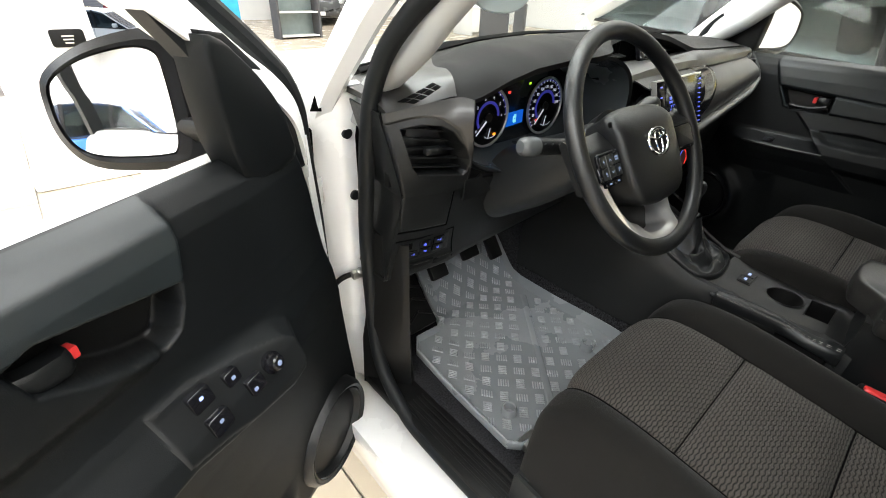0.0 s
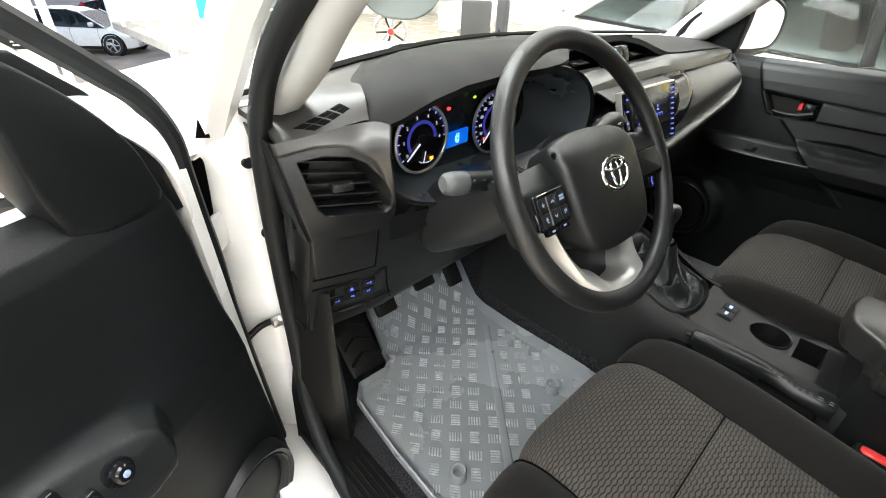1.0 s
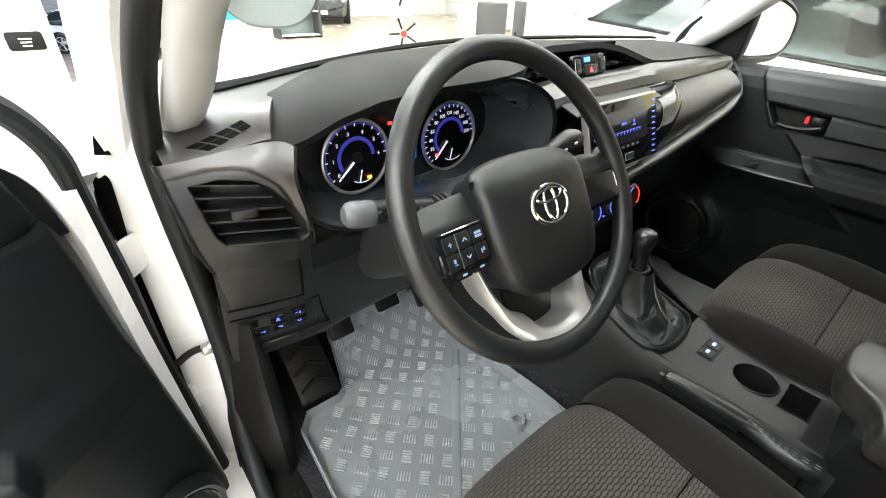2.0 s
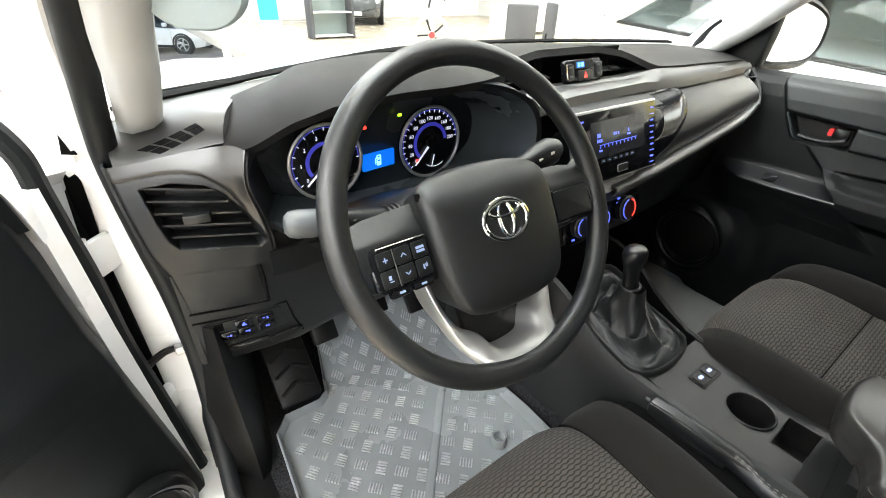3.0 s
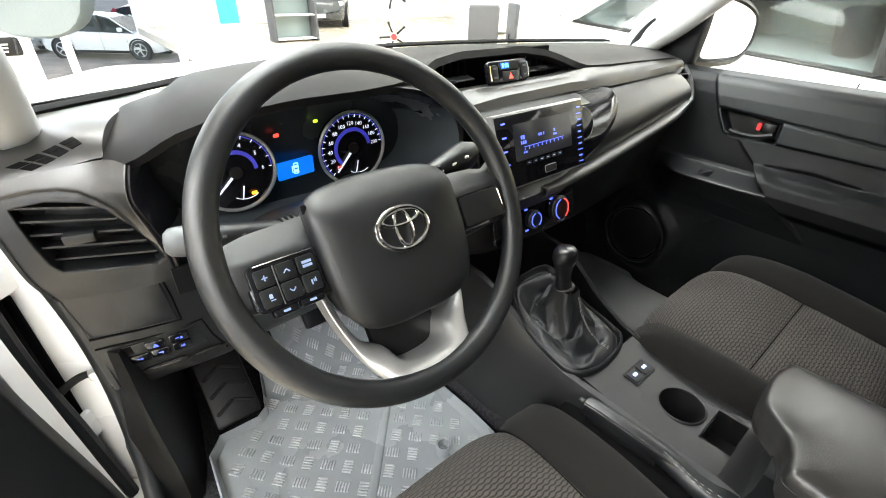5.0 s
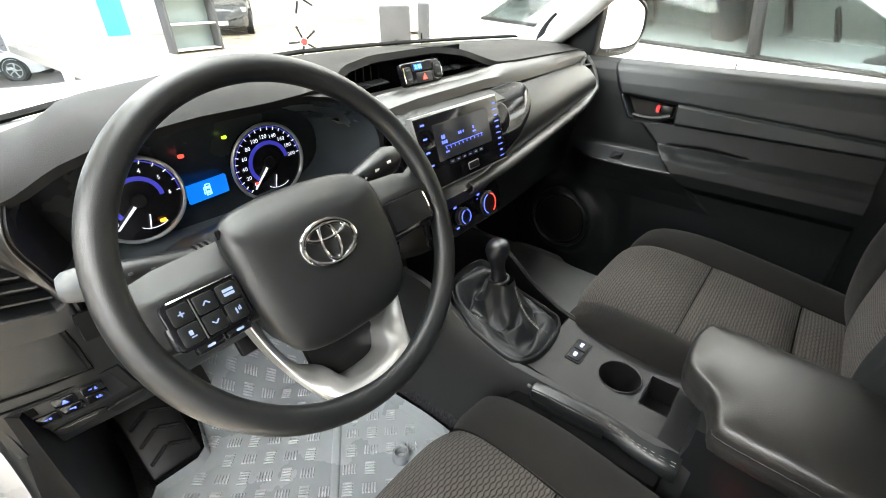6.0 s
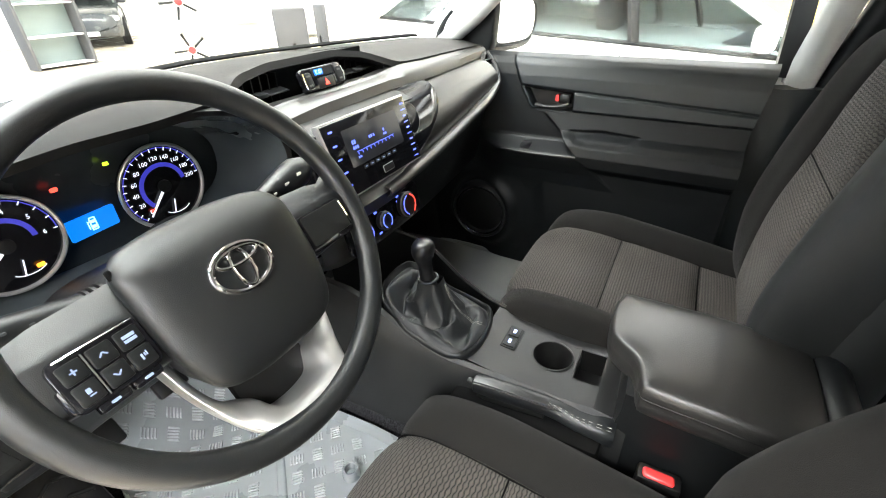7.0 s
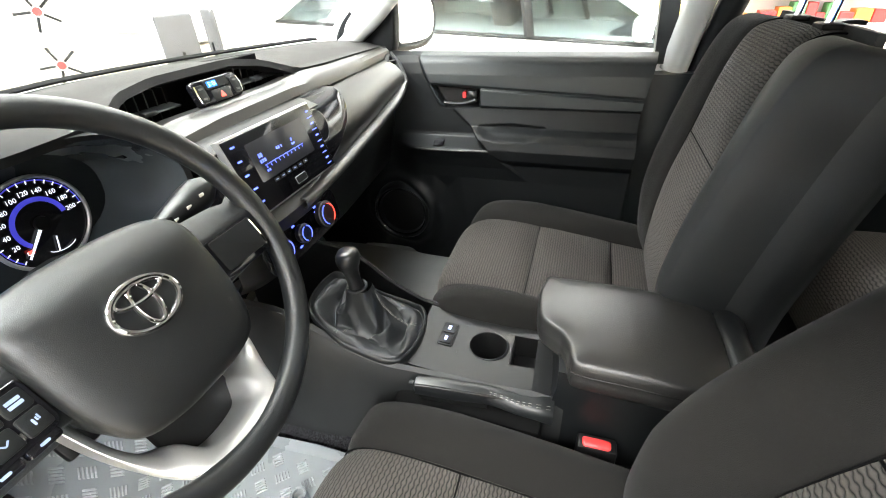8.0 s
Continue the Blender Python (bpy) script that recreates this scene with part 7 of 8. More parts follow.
        # lip in a lighter grey than the lining: its caught light is coloured in
        part("tray_edge", tube(spline([pin(0.255, 0.104, 1.044), pin(0.285, 0.1185, 1.043), pin(0.38, 0.1215, 1.044), pin(0.486, 0.1215, 1.048)], 6), 0.0032, 8), M_SATIN, d, "front edge of the tray, lightened where it catches light")
        part("window_switch", plate(pin, rrect(0.338, 1.0570, 0.030, 0.010, 0.003), 0.085, 0.0990, 2.2, 0.002), M_GLOSS, d)
    sc = place(0.150, 0.064, 0.648) if driver else pin(0.200, 0.078, 0.815)
    rs = 0.90 if driver else 0.80
    spk = part("speaker_grille", lathe(sc, into, [(0.126 * rs, -0.012), (0.122 * rs, 0.014), (0.112 * rs, 0.026), (0.100 * rs, 0.020), (0.094 * rs, 0.006), (0.04, 0.010), (0.0, 0.011)], 44), M_DASH, d, "large round black speaker grille")
    part("speaker_mesh", lathe(sc + into * 0.008, into, [(0.092 * rs, 0.0), (0.06 * rs, 0.004), (0.0, 0.005)], 40), M_BLACK, spk)
    part("speaker_ring", tube(ring_pts(sc + into * 0.020, 0.103 * rs, *frame_of(into), 44), 0.003, 6, closed=True), M_GLOSS, spk)
    rows = []
    for z, n in ((1.232, -0.030), (1.21, -0.055), (1.06, -0.085), (0.86, -0.095), (0.66, -0.085), (0.49, -0.055)):
        rows.append([place(s, n + 0.02 * min(1, abs(s - 0.45) / 0.45) ** 6, z) for s in [-0.012 + 0.977 * i / 16 for i in range(17)]])
    part("outer_skin", shell(rows, -0.012 * hand), M_WHITE, d, "white painted outer door skin")
    part("door_edge", loft([[place(s + 0.4 * lead(z), n + k, z) for s, n in ((-0.012, -0.070), (-0.008, -0.035), (-0.004, -0.012), (0.006, 0.014), (0.03, 0.020), (0.03, -0.07))] for z, k in ((0.49, 0.03), (0.60, 0.02), (0.80, 0.012), (1.0, 0.006), (1.19, 0.0), (1.23, 0.0))], cu=True, caps=True), M_WHITE, d, "white painted door front edge", 30)
    dr = 0.036 if driver else 0.0
    part("edge_seal", tube(spline([place(-0.016, 0.014, 0.52), place(-0.012, 0.004, 0.62), place(-0.020 + dr * 0.6, 0.0, 0.80), place(-0.020 + dr, 0.0, 0.95), place(-0.016 + dr, 0.0, 1.08), place(-0.010 + dr, 0.0, 1.16), place(-0.006 + dr, 0.0, 1.22), place(-0.002 + dr, 0.0, 1.272), place(0.022 + dr, 0.0, 1.322), place(0.064 + dr, 0.0, 1.362), place(0.126 + dr, -0.006, 1.416), place(0.22 + dr, -0.03, 1.500), place(0.42, -0.07, 1.59), place(0.7, -0.10, 1.61), place(0.92, -0.11, 1.60)], 6), 0.0145, 10), M_SEAL, d, "black rubber door seal")
    bar = ((0.125 + dr, 0.016, 1.290), (0.175 + dr, 0.010, 1.362), (0.205 + dr, 0.0, 1.408), (0.32, -0.012, 1.500), (0.46, -0.045, 1.552), (0.7, -0.088, 1.575), (0.90, -0.10, 1.57))
    part("window_frame", loft([[place(s + a, n + b, z + c) for a, b, c in ((-0.007, 0.008, 0.007), (0.009, 0.006, -0.007), (0.009, -0.02, -0.007), (-0.007, -0.02, 0.007))] for s, n, z in spline(bar, 5)], cu=True, caps=True), M_SEAL, d, "black door window channel", 40)
    wh = ((0.018 + dr, 0.022, 1.17), (0.026 + dr, 0.028, 1.225), (0.036 + dr, 0.030, 1.262), (0.053 + dr, 0.031, 1.292), (0.088 + dr, 0.030, 1.327), (0.146 + dr, 0.022, 1.372), (0.25 + dr, -0.006, 1.468), (0.42, -0.045, 1.562), (0.7, -0.088, 1.598), (0.90, -0.10, 1.592))
    part("frame_skin", loft([[place(s + a * k, n + b, z + c * k) for a, b, c in ((-0.0115, -0.002, 0.0095), (0.0115, 0.004, -0.0095), (0.0115, -0.05, -0.0095), (-0.0115, -0.05, 0.0095))] for (s, n, z), k in zip(spline(wh, 4), [q.x for q in spline([(k, 0, 0) for k in (0.4, 0.6, 0.8, 1, 1.1, 1.2, 1.6, 1.8, 1.8, 1.8)], 4)])], cu=True, caps=True), M_WHITE, d, "white painted door frame", 40)
    part("rear_frame", loft([[place(s + a, n + b, z) for a, b in ((-0.015, 0.012), (0.03, 0.012), (0.03, -0.03), (-0.015, -0.03))] for s, n, z in ((0.935, 0.0, 1.22), (0.93, -0.04, 1.38), (0.92, -0.09, 1.57))], cu=True, caps=True), M_SEAL, d)
    part("belt_strip", tube(spline([place(0.18, -0.006, 1.234), place(0.5, -0.008, 1.238), place(0.93, -0.006, 1.236)], 5), 0.006, 8), M_SEAL, d)
    sail = ((0.072, 1.215), (0.176, 1.224), (0.198, 1.380), (0.178, 1.392), (0.150, 1.372), (0.116, 1.338), (0.086, 1.296), (0.072, 1.258))
    part("sail_panel", plate(place, [(q.x + dr * 0.9, q.y) for q in spline([(s, z, 0) for s, z in sail], 3, closed=True)], -0.01, 0.040 if driver else 0.024, 0, 0.006), M_DOOR, d, "black plastic mirror sail panel", 50)
    rim_ = ((0.034, 1.19), (0.10, 1.19), (0.17, 1.30), (0.190, 1.400), (0.155, 1.394), (0.104, 1.350), (0.068, 1.305), (0.048, 1.262))
    part("sail_back", plate(place, [(s + dr * 0.9, z) for s, z in rim_], -0.02, 0.028 if driver else 0.008, 0, 0.002), M_DOOR, d)
    if not driver:
        gl = part("window_glass", shell([[place(s, n, z) for s in (s0, 0.45, 0.7, 0.93)] for s0, n, z in ((0.14, -0.014, 1.225), (0.20, -0.030, 1.38), (0.45, -0.07, 1.53))], 0.004), M_GLASS, d, "clear door window pane")
        gl.visible_shadow = False
    if driver:
        mc, mn = V(-1.028, 0.500, 1.286), V(-0.40, -0.90, 0.14).normalized()
    else:
        mc, mn = V(0.925, 0.232, 1.358), V(-0.42, -0.90, 0.05).normalized()
    ax = V(0, 0, 1).cross(mn).normalized()
    mm = basis(mc, ax, mn.cross(ax))
    GO = [(0.092, 0.055), (0.082, 0.082), (0.04, 0.088), (-0.04, 0.070), (-0.096, 0.038), (-0.106, 0.0), (-0.100, -0.040), (-0.076, -0.070), (-0.03, -0.082), (0.06, -0.084), (0.086, -0.074), (0.094, -0.03)]
    k0 = 0.80 if driver else 0.90
    go = [(p.x * (k0 * 0.92 if driver else -k0), p.y * k0 * (1.08 if driver else 1.0)) for p in spline([(a, b, 0) for a, b in GO], 4, closed=True)]
    mir = part("door_mirror", loft([[mm @ V(x * k + g, y * k, h) for x, y in go] for k, h, g in ((0.99, -0.004, 0), (1.02, 0.004, 0), (1.12, 0.007, 0.010 * hand), (1.33, -0.010, 0.013 * hand), (1.30, -0.05, 0.018 * hand), (1.0, -0.09, 0.024 * hand), (0.5, -0.115, 0.01 * hand), (0.1, -0.12, 0))], cu=True, caps=True), M_MIRRORCASE, d, "black door mirror housing")
    part("mirror_glass", loft([[mm @ V(x * k, y * k, h) for x, y in go] for k, h in ((0.985, 0.0005), (0.985, 0.002), (0.6, 0.0032), (0.02, 0.0036))], cu=True, caps=True), M_MIRROR, mir, "bright mirror glass")
    foot = place(0.13, -0.03, 1.255)
    part("mirror_foot", tube(spline([foot, foot.lerp(mc - mn * 0.07, 0.5) - V(0, 0, 0.02), mc - mn * 0.075 - V(0, 0, 0.03)], 4), 0.024, 14, flat=0.7), M_DASH, mir)
    return d


door("door_1", dd, "open white driver's door with black moulded lining", True)
door("door_2", pd, "closed passenger door with black moulded lining", False)
strap = thing("door_check_strap", (-0.72, 0.43, 0.9), "black door check strap with steel end", "door check")
part("strap_arm", tube(spline([(-0.712, 0.418, 0.906), (-0.745, 0.428, 0.900), (-0.785, 0.430, 0.876), (-0.835, 0.425, 0.846)], 4), 0.010, 10, flat=0.6), M_BLACK, strap)
part("strap_pin", merged(box((-0.714, 0.412, 0.908), (0.030, 0.016, 0.018), 0.004, 2), lathe((-0.712, 0.410, 0.912), (0, -0.6, 0.8), [(0.008, -0.006), (0.008, 0.010), (0.005, 0.012), (0.0, 0.012)], 12)), M_STEEL, strap, "steel pin")
vis = thing("sun_visor", (-0.66, 0.1, 1.5), "light grey cloth sun visor hanging by the pillar", "sun visor")
part("visor_pad", pillow(rounded(0.085, 0.22, 0.035, 6), basis((-0.622, 0.150, 1.530), (0.82, -0.50, -0.02), (0, -0.10, 1)), -0.012, 0.004, 0.008), M_VISOR, vis)
part("visor_rod", tube([V(-0.62, 0.12, 1.66), V(-0.622, 0.14, 1.58)], 0.006, 10), M_DASH, vis)

# ---- other cars ----
M_TYRE = mat("tyre_rubber", (0.02, 0.02, 0.02), 0.8, grain=0.3, scale=300)
M_ALLOY = mat("alloy_wheel", (0.55, 0.55, 0.56), 0.3, metal=0.9)
M_LAMP = mat("head_lamp_lens", (0.6, 0.62, 0.65), 0.08, spec=0.6, coat=0.5)
M_TAIL = mat("tail_lamp_lens", (0.4, 0.02, 0.02), 0.15, coat=0.5)
M_DARKPANE = glass("tinted_car_glass", (0.42, 0.46, 0.46), 1.5)
M_SEATGREY = mat("grey_car_seat", (0.08, 0.08, 0.085), 0.9)


def car(name, at, yaw, paint, label, L=4.3, W=1.80, H=1.62, belt0=0.98, belt1=1.10, rear_lens=None):
    """A passenger car: x ahead, y to its left."""
    m = pose(*at, 0, 0, yaw)
    c = thing(name, at, label, "car", "showroom cars")

    def P(x, y, z):
        return m @ V(x, y, z)

    def bz(x):
        return belt1 + (belt0 - belt1) * (x + L / 2) / L

    # lower body
    rows = []
    st = [(-0.5, 0.62, 0.45, 0.75), (-0.485, 0.80, 0.30, 0.98), (-0.44, 0.90, 0.24, 1.0), (-0.32, 0.97, 0.22, 1.0), (-0.1, 1.0, 0.20, 1.0), (0.1, 1.0, 0.20, 1.0), (0.20, 1.0, 0.20, 1.0), (0.26, 0.98, 0.21, 0.985), (0.36, 0.96, 0.22, 0.93), (0.44, 0.90, 0.24, 0.86), (0.485, 0.78, 0.28, 0.78), (0.5, 0.55, 0.36, 0.66)]
    for f, w, zb, zk in st:
        x, hw, zt = f * L, w * W / 2, bz(f * L) * zk
        half = [(0, zt + 0.02), (hw * 0.6, zt + 0.012), (hw * 0.86, zt - 0.01), (hw * 0.95, zt - 0.06), (hw, zt - 0.22), (hw * 0.985, (zt + zb) / 2 - 0.02), (hw * 0.99, zb + 0.14), (hw * 0.94, zb), (0, zb - 0.01)]
        rows.append([P(x, y, z) for y, z in half] + [P(x, -y, z) for y, z in reversed(half[1:-1])])
    part("body", loft(rows, cu=True, caps=True), paint, c, sharp=40)
    # roof and pillars
    xs_ = [(-0.47, bz(-0.47 * L) - 0.02), (-0.40, H - 0.20), (-0.30, H - 0.05), (-0.12, H), (0.02, H - 0.03), (0.10, H - 0.12)]
    roof_ = []
    for f, z in xs_[1:-0 or None]:
        hw = W / 2 * (0.72 if f > -0.35 else 0.68)
        roof_.append([P(f * L, y * hw, z - 0.05 * abs(y) ** 3) for y in (-1, -0.85, -0.5, 0, 0.5, 0.85, 1)])
    part("roof", shell(roof_, 0.03), paint, c)
    pan = []
    for sg in (-1, 1):
        hb, ht = sg * W / 2 * 0.93, sg * W / 2 * 0.735
        pts = {"front": ((0.285, None), (0.10, H - 0.13)), "mid": ((0.035, None), (0.012, H - 0.055)), "rear": ((-0.225, None), (-0.225, H - 0.065)), "back": ((-0.45, None), (-0.385, H - 0.20))}
        ends = {}
        for nm, ((fb, _), (ft, zt)) in pts.items():
            lo, hi = P(fb * L, hb, bz(fb * L) - 0.03), P(ft * L, ht, zt)
            ends[nm] = (lo, hi)
            part("pillar", tube([lo, lo.lerp(hi, 0.5) + (m.to_3x3() @ V(0, sg * 0.02, 0)), hi], 0.045 if nm != "back" else 0.10, 8, flat=0.6), paint if nm in ("front", "back") else M_BLACK, c)
        for a, b in (("front", "mid"), ("mid", "rear"), ("rear", "back")):
            (l0, h0), (l1, h1) = ends[a], ends[b]
            w_ = part("side_window", shell([[l0, l0.lerp(l1, 0.5), l1], [h0, h0.lerp(h1, 0.5) + V(0, 0, 0.01), h1]], 0.006), M_DARKPANE, c, "tinted side window")
            w_.visible_shadow = False
            part("window_trim", tube([l0, l0.lerp(l1, 0.5), l1], 0.014, 6), M_BLACK, c)
        # door shut lines, sill, handles
        for f in (0.225, 0.02, -0.215):
            pts_ = [P(f * L, sg * W / 2 * k, bz(f * L) * q) for k, q in ((0.955, 0.93), (1.004, 0.78), (0.99, 0.50), (0.998, 0.32))]
            part("shut_line", tube(spline(pts_, 3), 0.005, 5), M_BLACK, c)
        for f in (-0.03, -0.265):
            part("door_handle", tube([P(f * L, sg * W / 2 * 1.0, bz(0) * 0.80), P(f * L + 0.09, sg * W / 2 * 1.025, bz(0) * 0.80), P(f * L + 0.18, sg * W / 2 * 1.0, bz(0) * 0.80)], 0.014, 6), paint, c)
        part("sill_trim", box(P(0.0, sg * W / 2 * 0.97, 0.26), (L * 0.5, 0.05, 0.10), 0.02, 2, m.to_3x3().to_4x4()), M_BLACK, c)
        part("wing_mirror", box(P(0.20 * L, sg * (W / 2 + 0.08), bz(0.2 * L) + 0.08), (0.12, 0.20, 0.14), 0.04, 3, m.to_3x3().to_4x4()), paint, c)
        part("head_lamp", box(P(0.455 * L, sg * W / 2 * 0.70, 0.70 * bz(0.4 * L)), (0.18, 0.34, 0.13), 0.04, 3, m.to_3x3().to_4x4() @ Matrix.Rotation(radians(-sg * 24), 4, "Z")), M_LAMP, c)
        part("tail_lamp", box(P(-0.475 * L, sg * W / 2 * 0.74, 0.86 * bz(-0.4 * L)), (0.12, 0.24, 0.20), 0.04, 3, m.to_3x3().to_4x4()), rear_lens or M_TAIL, c)
        for f in (0.31, -0.31):
            cw = P(f * L, sg * (W / 2 - 0.10), 0.33)
            ax = m.to_3x3() @ V(0, sg, 0)
            part("wheel_arch", lathe(cw + ax * 0.085, ax, [(0.395, -0.12), (0.395, 0.015), (0.36, 0.02), (0.34, -0.02), (0.0, -0.03)], 28), M_BLACK, c)
            wh_ = part("wheel", lathe(cw - ax * 0.10, ax, [(0.20, 0), (0.31, 0.0), (0.33, 0.03), (0.33, 0.185), (0.31, 0.212), (0.235, 0.208), (0.225, 0.17), (0.0, 0.16)], 28), M_TYRE, c, "black tyre with alloy rim")
            fa, fb_ = frame_of(ax)
            part("rim", tube(ring_pts(cw + ax * 0.105, 0.222, fa, fb_, 28), 0.014, 6, closed=True), M_ALLOY, wh_)
            for k in range(5):
                d_ = fa * math.cos(2 * math.pi * k / 5) + fb_ * math.sin(2 * math.pi * k / 5)
                part("spoke", tube([cw + ax * 0.105, cw + ax * 0.11 + d_ * 0.11, cw + ax * 0.10 + d_ * 0.215], 0.03, 6, flat=0.6, radii=[0.035, 0.026, 0.034]), M_ALLOY, wh_)
    for a_, b_, nm in (((0.285, 0.10), (None, H - 0.13), "windscreen"), ((-0.478, -0.395), (None, H - 0.20), "rear_window")):
        lo = [P(a_[0] * L, y * W / 2 * 0.86, bz(a_[0] * L) - 0.02) for y in (-1, -0.5, 0, 0.5, 1)]
        hi = [P(a_[1] * L, y * W / 2 * 0.70, b_[1]) for y in (-1, -0.5, 0, 0.5, 1)]
        g_ = part(nm, shell([lo, hi], 0.006), M_DARKPANE, c)
        g_.visible_shadow = False
    part("grille", box(P(0.49 * L, 0, 0.52), (0.06, W * 0.5, 0.22), 0.03, 2, m.to_3x3().to_4x4()), M_BLACK, c)
    part("number_plate", box(P(0.503 * L, 0, 0.36), (0.02, 0.50, 0.11), 0.005, 1, m.to_3x3().to_4x4()), M_WALL, c)
    # seats, dash and wheel seen through the glass
    part("inner_dash", box(P(0.19 * L, 0, bz(0.19 * L) - 0.03), (0.35, W * 0.78, 0.10), 0.04, 2, m.to_3x3().to_4x4()), M_SEATGREY, c)
    for sg in (-1, 1):
        for f in (-0.02, -0.22):
            part("seat_back", box(P(f * L, sg * 0.37, bz(0) + 0.02), (0.14, 0.46, 0.55), 0.06, 3, m.to_3x3().to_4x4() @ Matrix.Rotation(radians(-14), 4, "Y")), M_SEATGREY, c)
    fa, fb_ = m.to_3x3() @ V(0, 1, 0), m.to_3x3() @ V(-0.35, 0, 0.94)
    part("inner_wheel", tube(ring_pts(P(0.115 * L, 0.37, bz(0.1 * L) + 0.04), 0.185, fa, fb_, 24), 0.016, 6, closed=True), M_BLACK, c)
    return c


M_RED2 = mat("red_car_paint", (0.42, 0.012, 0.015), 0.25, vary=0.02, coat=0.8)
M_BLUE2 = mat("blue_car_paint", (0.03, 0.16, 0.55), 0.25, vary=0.02, coat=0.8)
M_GREY2 = mat("silver_grey_paint", (0.35, 0.36, 0.37), 0.28, metal=0.4, vary=0.02, coat=0.6)
car("white_crossover", (3.72, 0.25, 0), -90, M_WHITE, "white crossover parked alongside with grey windows", 4.4, 1.8, 1.60, 0.96, 1.24, M_LAMP)
car("white_estate_car", (1.75, 22.0, -1.4), -37, M_WHITE, "white estate car standing in the yard", 4.4, 1.8, 1.5, 0.90, 1.0)
car("red_hatchback", (4.3, 26.0, -1.4), -34, M_RED2, "red hatchback behind the white estate car", 4.1, 1.75, 1.55, 0.92, 1.02)
car("silver_estate_car", (-1.9, 25.5, -1.4), -37, M_GREY2, "silver grey estate car standing in the yard", 4.4, 1.8, 1.5, 0.92, 1.0)
car("blue_van", (-6.2, -5.3, 0), -25, M_BLUE2, "bright blue compact van with silver wheels", 4.3, 1.8, 1.8, 1.0, 1.08)
car("dark_grey_suv", (7.6, 16.2, 0), -120, mat("dark_grey_paint", (0.05, 0.055, 0.06), 0.25, vary=0.02, coat=0.8), "dark grey SUV standing nose on", 4.4, 1.85, 1.65, 1.0, 1.08)

# ---- showroom furniture ----
tot = thing("display_board", (-1.0, 4.1, 0), "white display board with a black plate", "display board")
part("board", box((-0.95, 4.12, 1.1), (0.62, 0.16, 2.2), 0.02), M_WALL, tot)
part("board_foot", box((-0.95, 4.10, 0.04), (0.75, 0.40, 0.08), 0.02), M_WALL, tot)
pl = part("plate", prism(rounded(0.20, 0.115, 0.02), basis((-0.80, 4.038, 1.005), (1, 0, 0), (0, 0, 1)), 0.012, 0.004), M_BLACK, tot, "black plate with pale bars")
for k in range(3):
    part("plate_bar", box((-0.80, 4.024, 1.02 - 0.022 * k), (0.07 - 0.01 * k, 0.004, 0.009)), M_FROST, pl)
for i in range(8):
    part("board_hole", lathe((-1.14 + 0.05 * (i % 8), 4.041, 1.16 + 0.02 * (i % 2)), (0, -1, 0), [(0.006, 0), (0.005, 0.002), (0, 0.002)], 10), M_FROST, tot)
# plain block added in place of a white rounded shape left unidentified
box_ = thing("rounded_white_block", (-2.1, 3.6, 0), "low rounded white stand-in block", "counter")
part("block_body", pillow(rounded(1.2, 1.2, 0.45, 8), basis((-2.15, 3.55, 0), (1, 0, 0), (0, 1, 0)), 0.0, 0.62, 0.10), M_WALL, box_)
bs = thing("blue_stand", (3.9, 14.6, 0), "bright blue advertising stand", "stand")
part("panel", box((3.9, 14.6, 0.75), (0.55, 0.10, 1.1), 0.03, 2), mat("cyan_blue_board", (0.05, 0.45, 0.75), 0.4), bs)
part("stand_foot", box((3.9, 14.6, 0.1), (0.6, 0.4, 0.2), 0.03, 2), M_WALL, bs)
cab = thing("glass_cabinet", (4.55, 11.7, 0), "grey glass display cabinet", "cabinet")
part("cabinet_frame", box((4.55, 11.9, 0.9), (1.1, 0.05, 1.8), 0.01), mat("sea_grey_panel", (0.22, 0.27, 0.27), 0.4), cab)
for dx in (-0.55, 0.55):
    part("cabinet_post", box((4.55 + dx, 11.7, 0.9), (0.06, 0.4, 1.8), 0.01), M_SEATGREY, cab)
for z in (0.06, 0.6, 1.2, 1.78):
    part("cabinet_shelf", box((4.55, 11.7, z), (1.04, 0.36, 0.03), 0.005), M_WALL, cab)
ws_ = thing("wheel_stand", (3.05, 5.05, 0), "stand with two red and silver alloy wheels", "wheel stand")
vdir = V(-0.55, -0.82, 0)
for z in (0.80, 1.30):
    cw = V(3.0, 4.97, z)
    fa, fb_ = frame_of(vdir)
    w_ = part("wheel", tube(ring_pts(cw, 0.215, fa, fb_, 32), 0.028, 8, closed=True), M_ALLOY, ws_, "alloy wheel with red centre")
    for k in range(10):
        d_ = fa * math.cos(2 * math.pi * k / 10) + fb_ * math.sin(2 * math.pi * k / 10)
        part("spoke", tube([cw + d_ * 0.05, cw + d_ * 0.20], 0.013, 6), M_BLACK if k % 2 else M_ALLOY, w_)
    part("hub", lathe(cw, vdir, [(0.04, -0.02), (0.04, 0.03), (0, 0.035)], 20), M_RED, w_)
part("stand_pole", tube([V(3.06, 5.07, 0.0), V(3.06, 5.07, 1.5)], 0.03, 10), M_WALL, ws_)
part("stand_foot", lathe((3.06, 5.07, 0), (0, 0, 1), [(0.28, 0), (0.28, 0.02), (0.04, 0.04), (0, 0.04)], 24), M_WALL, ws_)


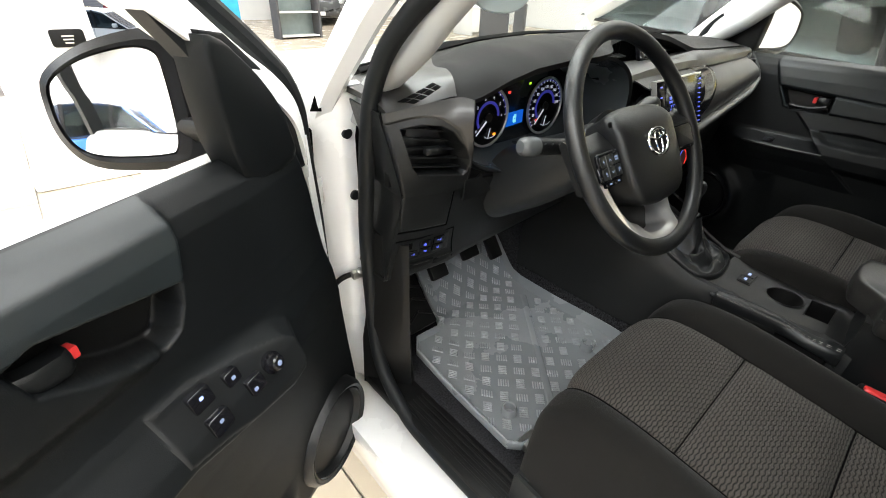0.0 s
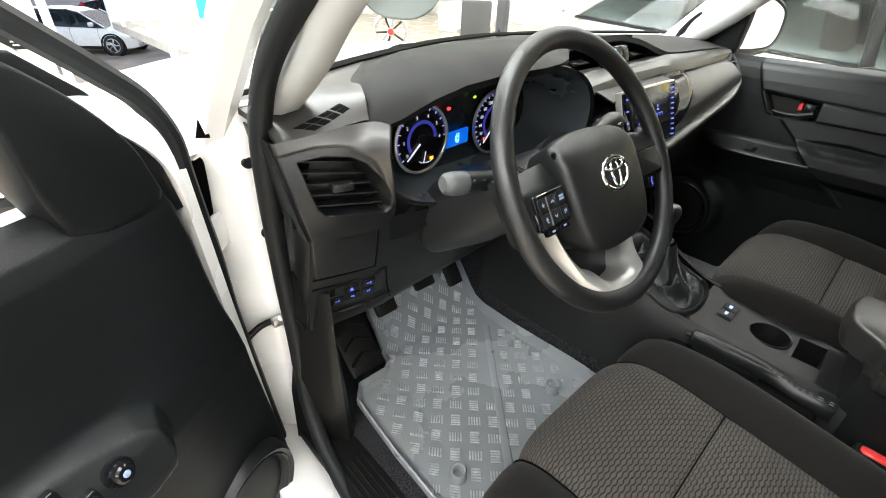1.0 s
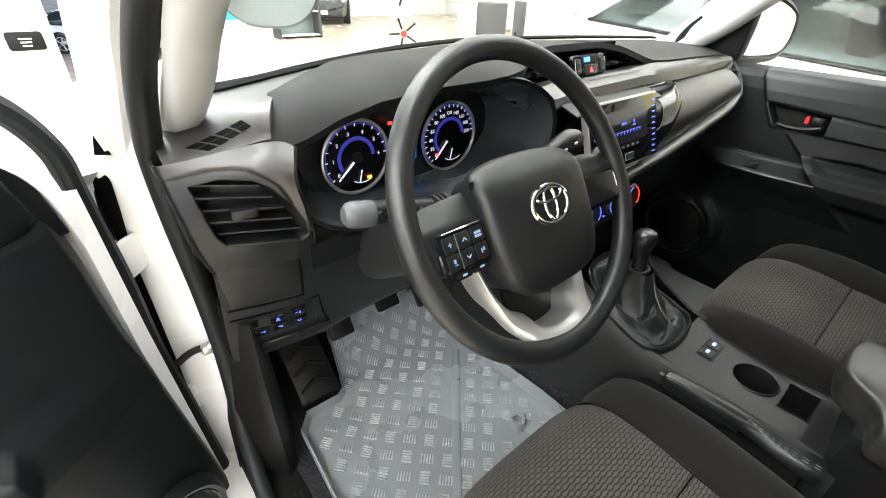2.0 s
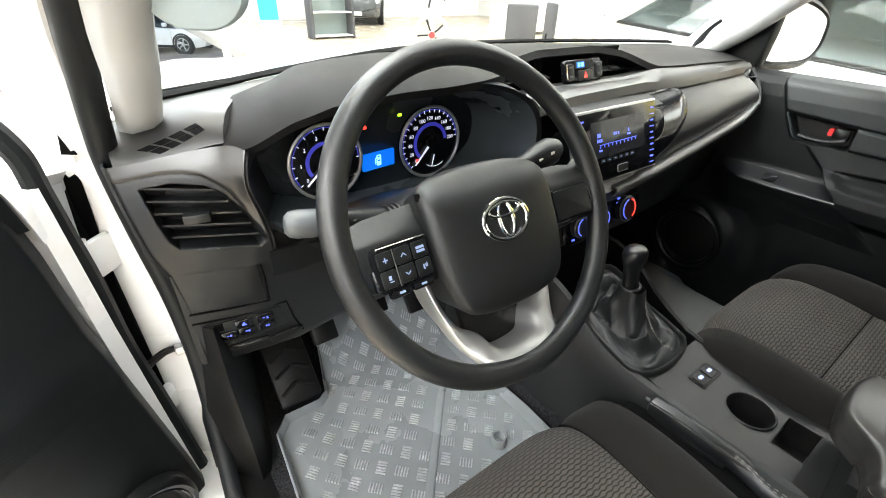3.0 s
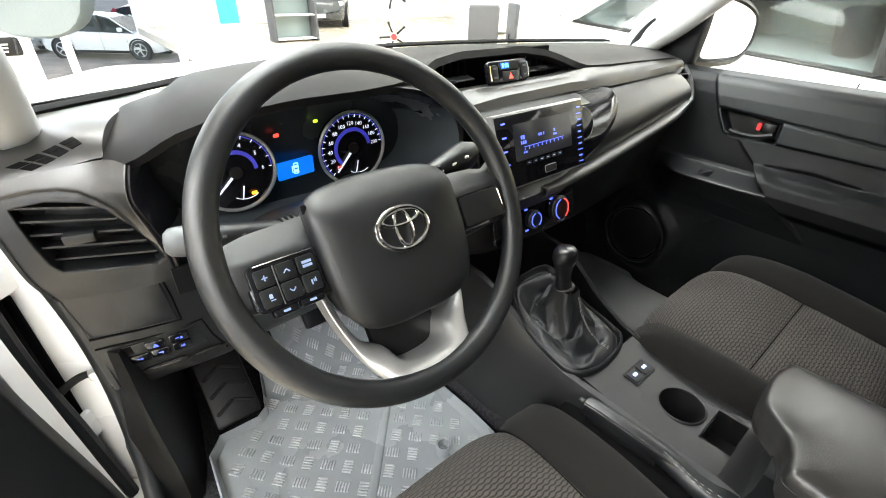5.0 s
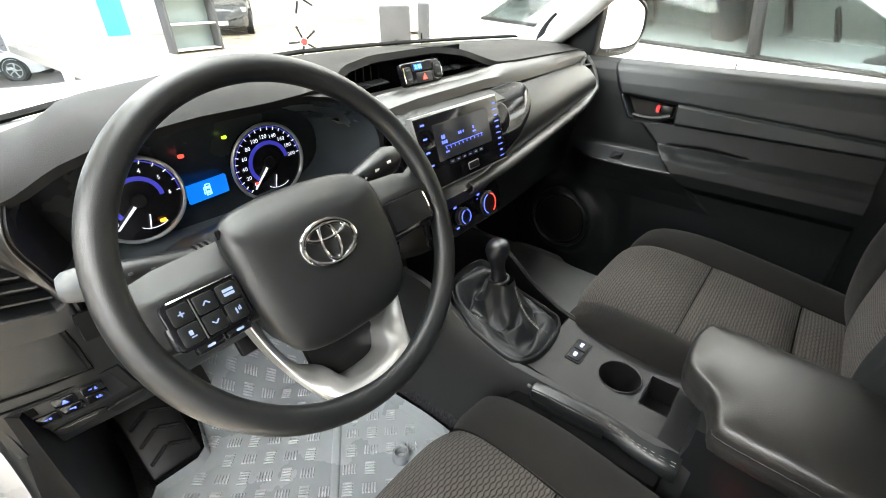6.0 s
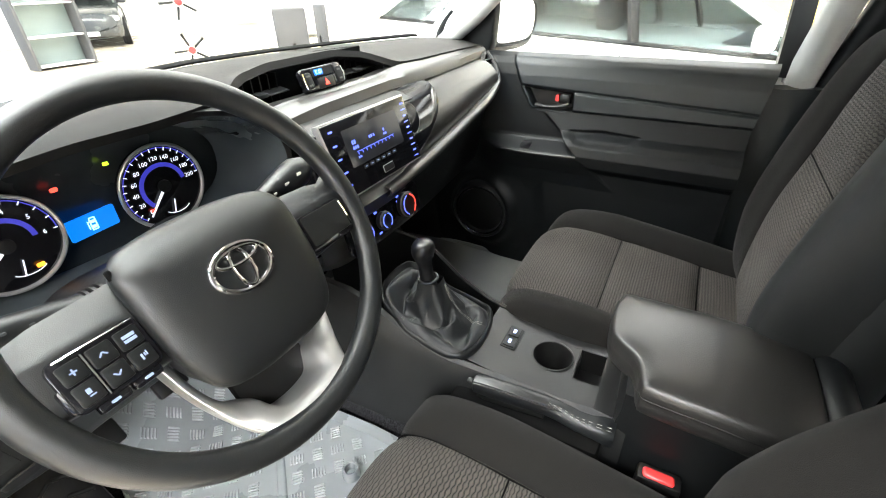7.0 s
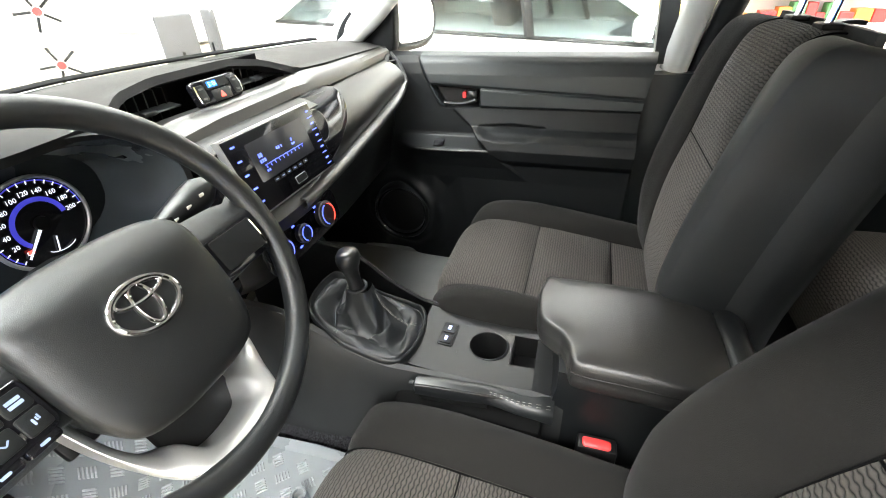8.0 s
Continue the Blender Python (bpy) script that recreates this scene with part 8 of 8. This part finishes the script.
def office_chair(x, y, yaw):
    ch = thing("office_chair", (x, y, 0), "dark grey office chair on castors", "chair", "office chairs")
    q = pose(x, y, 0, 0, 0, yaw)
    tr = lambda bm: (bmesh.ops.transform(bm, matrix=q, verts=bm.verts), bm)[1]
    part("seat", tr(box((0, 0, 0.48), (0.50, 0.48, 0.08), 0.03, 3)), M_SEATGREY, ch)
    part("backrest", tr(box((0, 0.24, 0.85), (0.46, 0.07, 0.60), 0.03, 3)), M_SEATGREY, ch)
    part("back_bar", tr(tube([V(0, 0.10, 0.44), V(0, 0.28, 0.46), V(0, 0.28, 0.70)], 0.02, 8)), M_BLACK, ch)
    part("gas_post", tr(lathe((0, 0, 0.10), (0, 0, 1), [(0.03, 0), (0.03, 0.34), (0, 0.34)], 14)), M_STEEL, ch)
    for k in range(5):
        a = 2 * math.pi * k / 5
        part("leg", tr(tube([V(0, 0, 0.12), V(0.30 * math.cos(a), 0.30 * math.sin(a), 0.08)], 0.02, 6)), M_BLACK, ch)
        part("castor", tr(lathe((0.30 * math.cos(a), 0.30 * math.sin(a) - 0.02, 0.03), (0, 1, 0), [(0.03, 0), (0.03, 0.04), (0, 0.04)], 12)), M_BLACK, ch)


office_chair(4.75, 5.15, 145)
office_chair(5.75, 5.1, 60)
dk = thing("desk", (10.2, 10.6, 0), "white sales desk with a plain front", "desk")
part("desk_top", box((10.2, 10.6, 0.74), (1.8, 0.9, 0.04), 0.01), M_WALL, dk)
part("desk_front", box((10.2, 10.2, 0.40), (1.7, 0.04, 0.62), 0.01), M_WALL, dk)
for dx in (-0.8, 0.8):
    part("desk_leg", box((10.2 + dx, 10.6, 0.36), (0.06, 0.8, 0.72), 0.01), M_WALL, dk)
# right-hand background
sh = thing("parts_shelf", (9.2, -3.6, 0), "open shelf with red and orange boxes", "shelf")
part("shelf_back", box((9.5, -3.6, 1.0), (0.05, 2.6, 2.0), 0.01), M_WALL, sh)
for z in (0.1, 0.5, 0.9, 1.3, 1.7):
    part("shelf_board", box((9.25, -3.6, z), (0.45, 2.6, 0.03), 0.005), M_WALL, sh)
random.seed(11)
BOXM = [M_RED, mat("orange_carton", (0.65, 0.22, 0.04), 0.6), mat("cream_carton", (0.6, 0.52, 0.36), 0.7), mat("green_carton", (0.08, 0.3, 0.1), 0.6)]
for z in (0.1, 0.5, 0.9, 1.3):
    y = -4.8
    while y < -2.5:
        w = random.uniform(0.12, 0.3)
        h = random.uniform(0.15, 0.32)
        cn = thing("carton", (9.2, y + w / 2, z + 0.015), "small coloured carton on the shelf", "carton", "cartons on the shelf")
        part("carton_body", box((9.2, y + w / 2, z + 0.018 + h / 2), (0.25, w * 0.92, h), 0.006, 1), BOXM[random.randrange(4)], cn)
        y += w
slab("partition_1", (8.6, -2.05, 0), (8.75, -0.9, 3.0), mat("yellow_wall_paint", (0.75, 0.62, 0.18), 0.6, vary=0.04), "yellow painted partition wall", "wall")

# ---- floor tiles ----
TW = 0.6
tile_me = None
vs, fs = [], []
for i in range(-16, 24):
    for j in range(-15, 28):
        x, y = (i + 0.5) * TW - 0.13, (j + 0.5) * TW + 0.11
        if not (-9.7 < x < 13.7 and -8.7 < y < 16.7) or (x < 2.3 and y > 7.3):
            continue
        if -3.2 < x < 2.0 and 0.9 < y < 7.6:
            bm = box((0, 0, 0), (TW - 0.006, TW - 0.006, 0.012), 0.0015, 1) if tile_me is None else None
            if bm is not None:
                first = part("tile", bm, M_TILE, floor)
                tile_me = first.data
                ob = first
            else:
                ob = new("tile", tile_me)
                ob.parent = floor
            ob.matrix_parent_inverse = floor.matrix_basis.inverted()
            ob.location = (x, y, -0.006)
        else:
            n, h = len(vs), TW / 2 - 0.003
            vs += [(x - h, y - h, -0.010), (x + h, y - h, -0.010), (x + h, y + h, -0.010), (x - h, y + h, -0.010), (x - h + 0.002, y - h + 0.002, 0), (x + h - 0.002, y - h + 0.002, 0), (x + h - 0.002, y + h - 0.002, 0), (x - h + 0.002, y + h - 0.002, 0)]
            fs += [(n + 4, n + 5, n + 6, n + 7)] + [(n + a, n + (a + 1) % 4, n + 4 + (a + 1) % 4, n + 4 + a) for a in range(4)]
me = bpy.data.meshes.new("far_tiles")
me.from_pydata(vs, [], fs)
me.materials.append(M_TILE)
ft = new("far_tiles", me)
ft.parent, ft.matrix_parent_inverse = floor, floor.matrix_basis.inverted()
tagged(ft, kind="stuff")
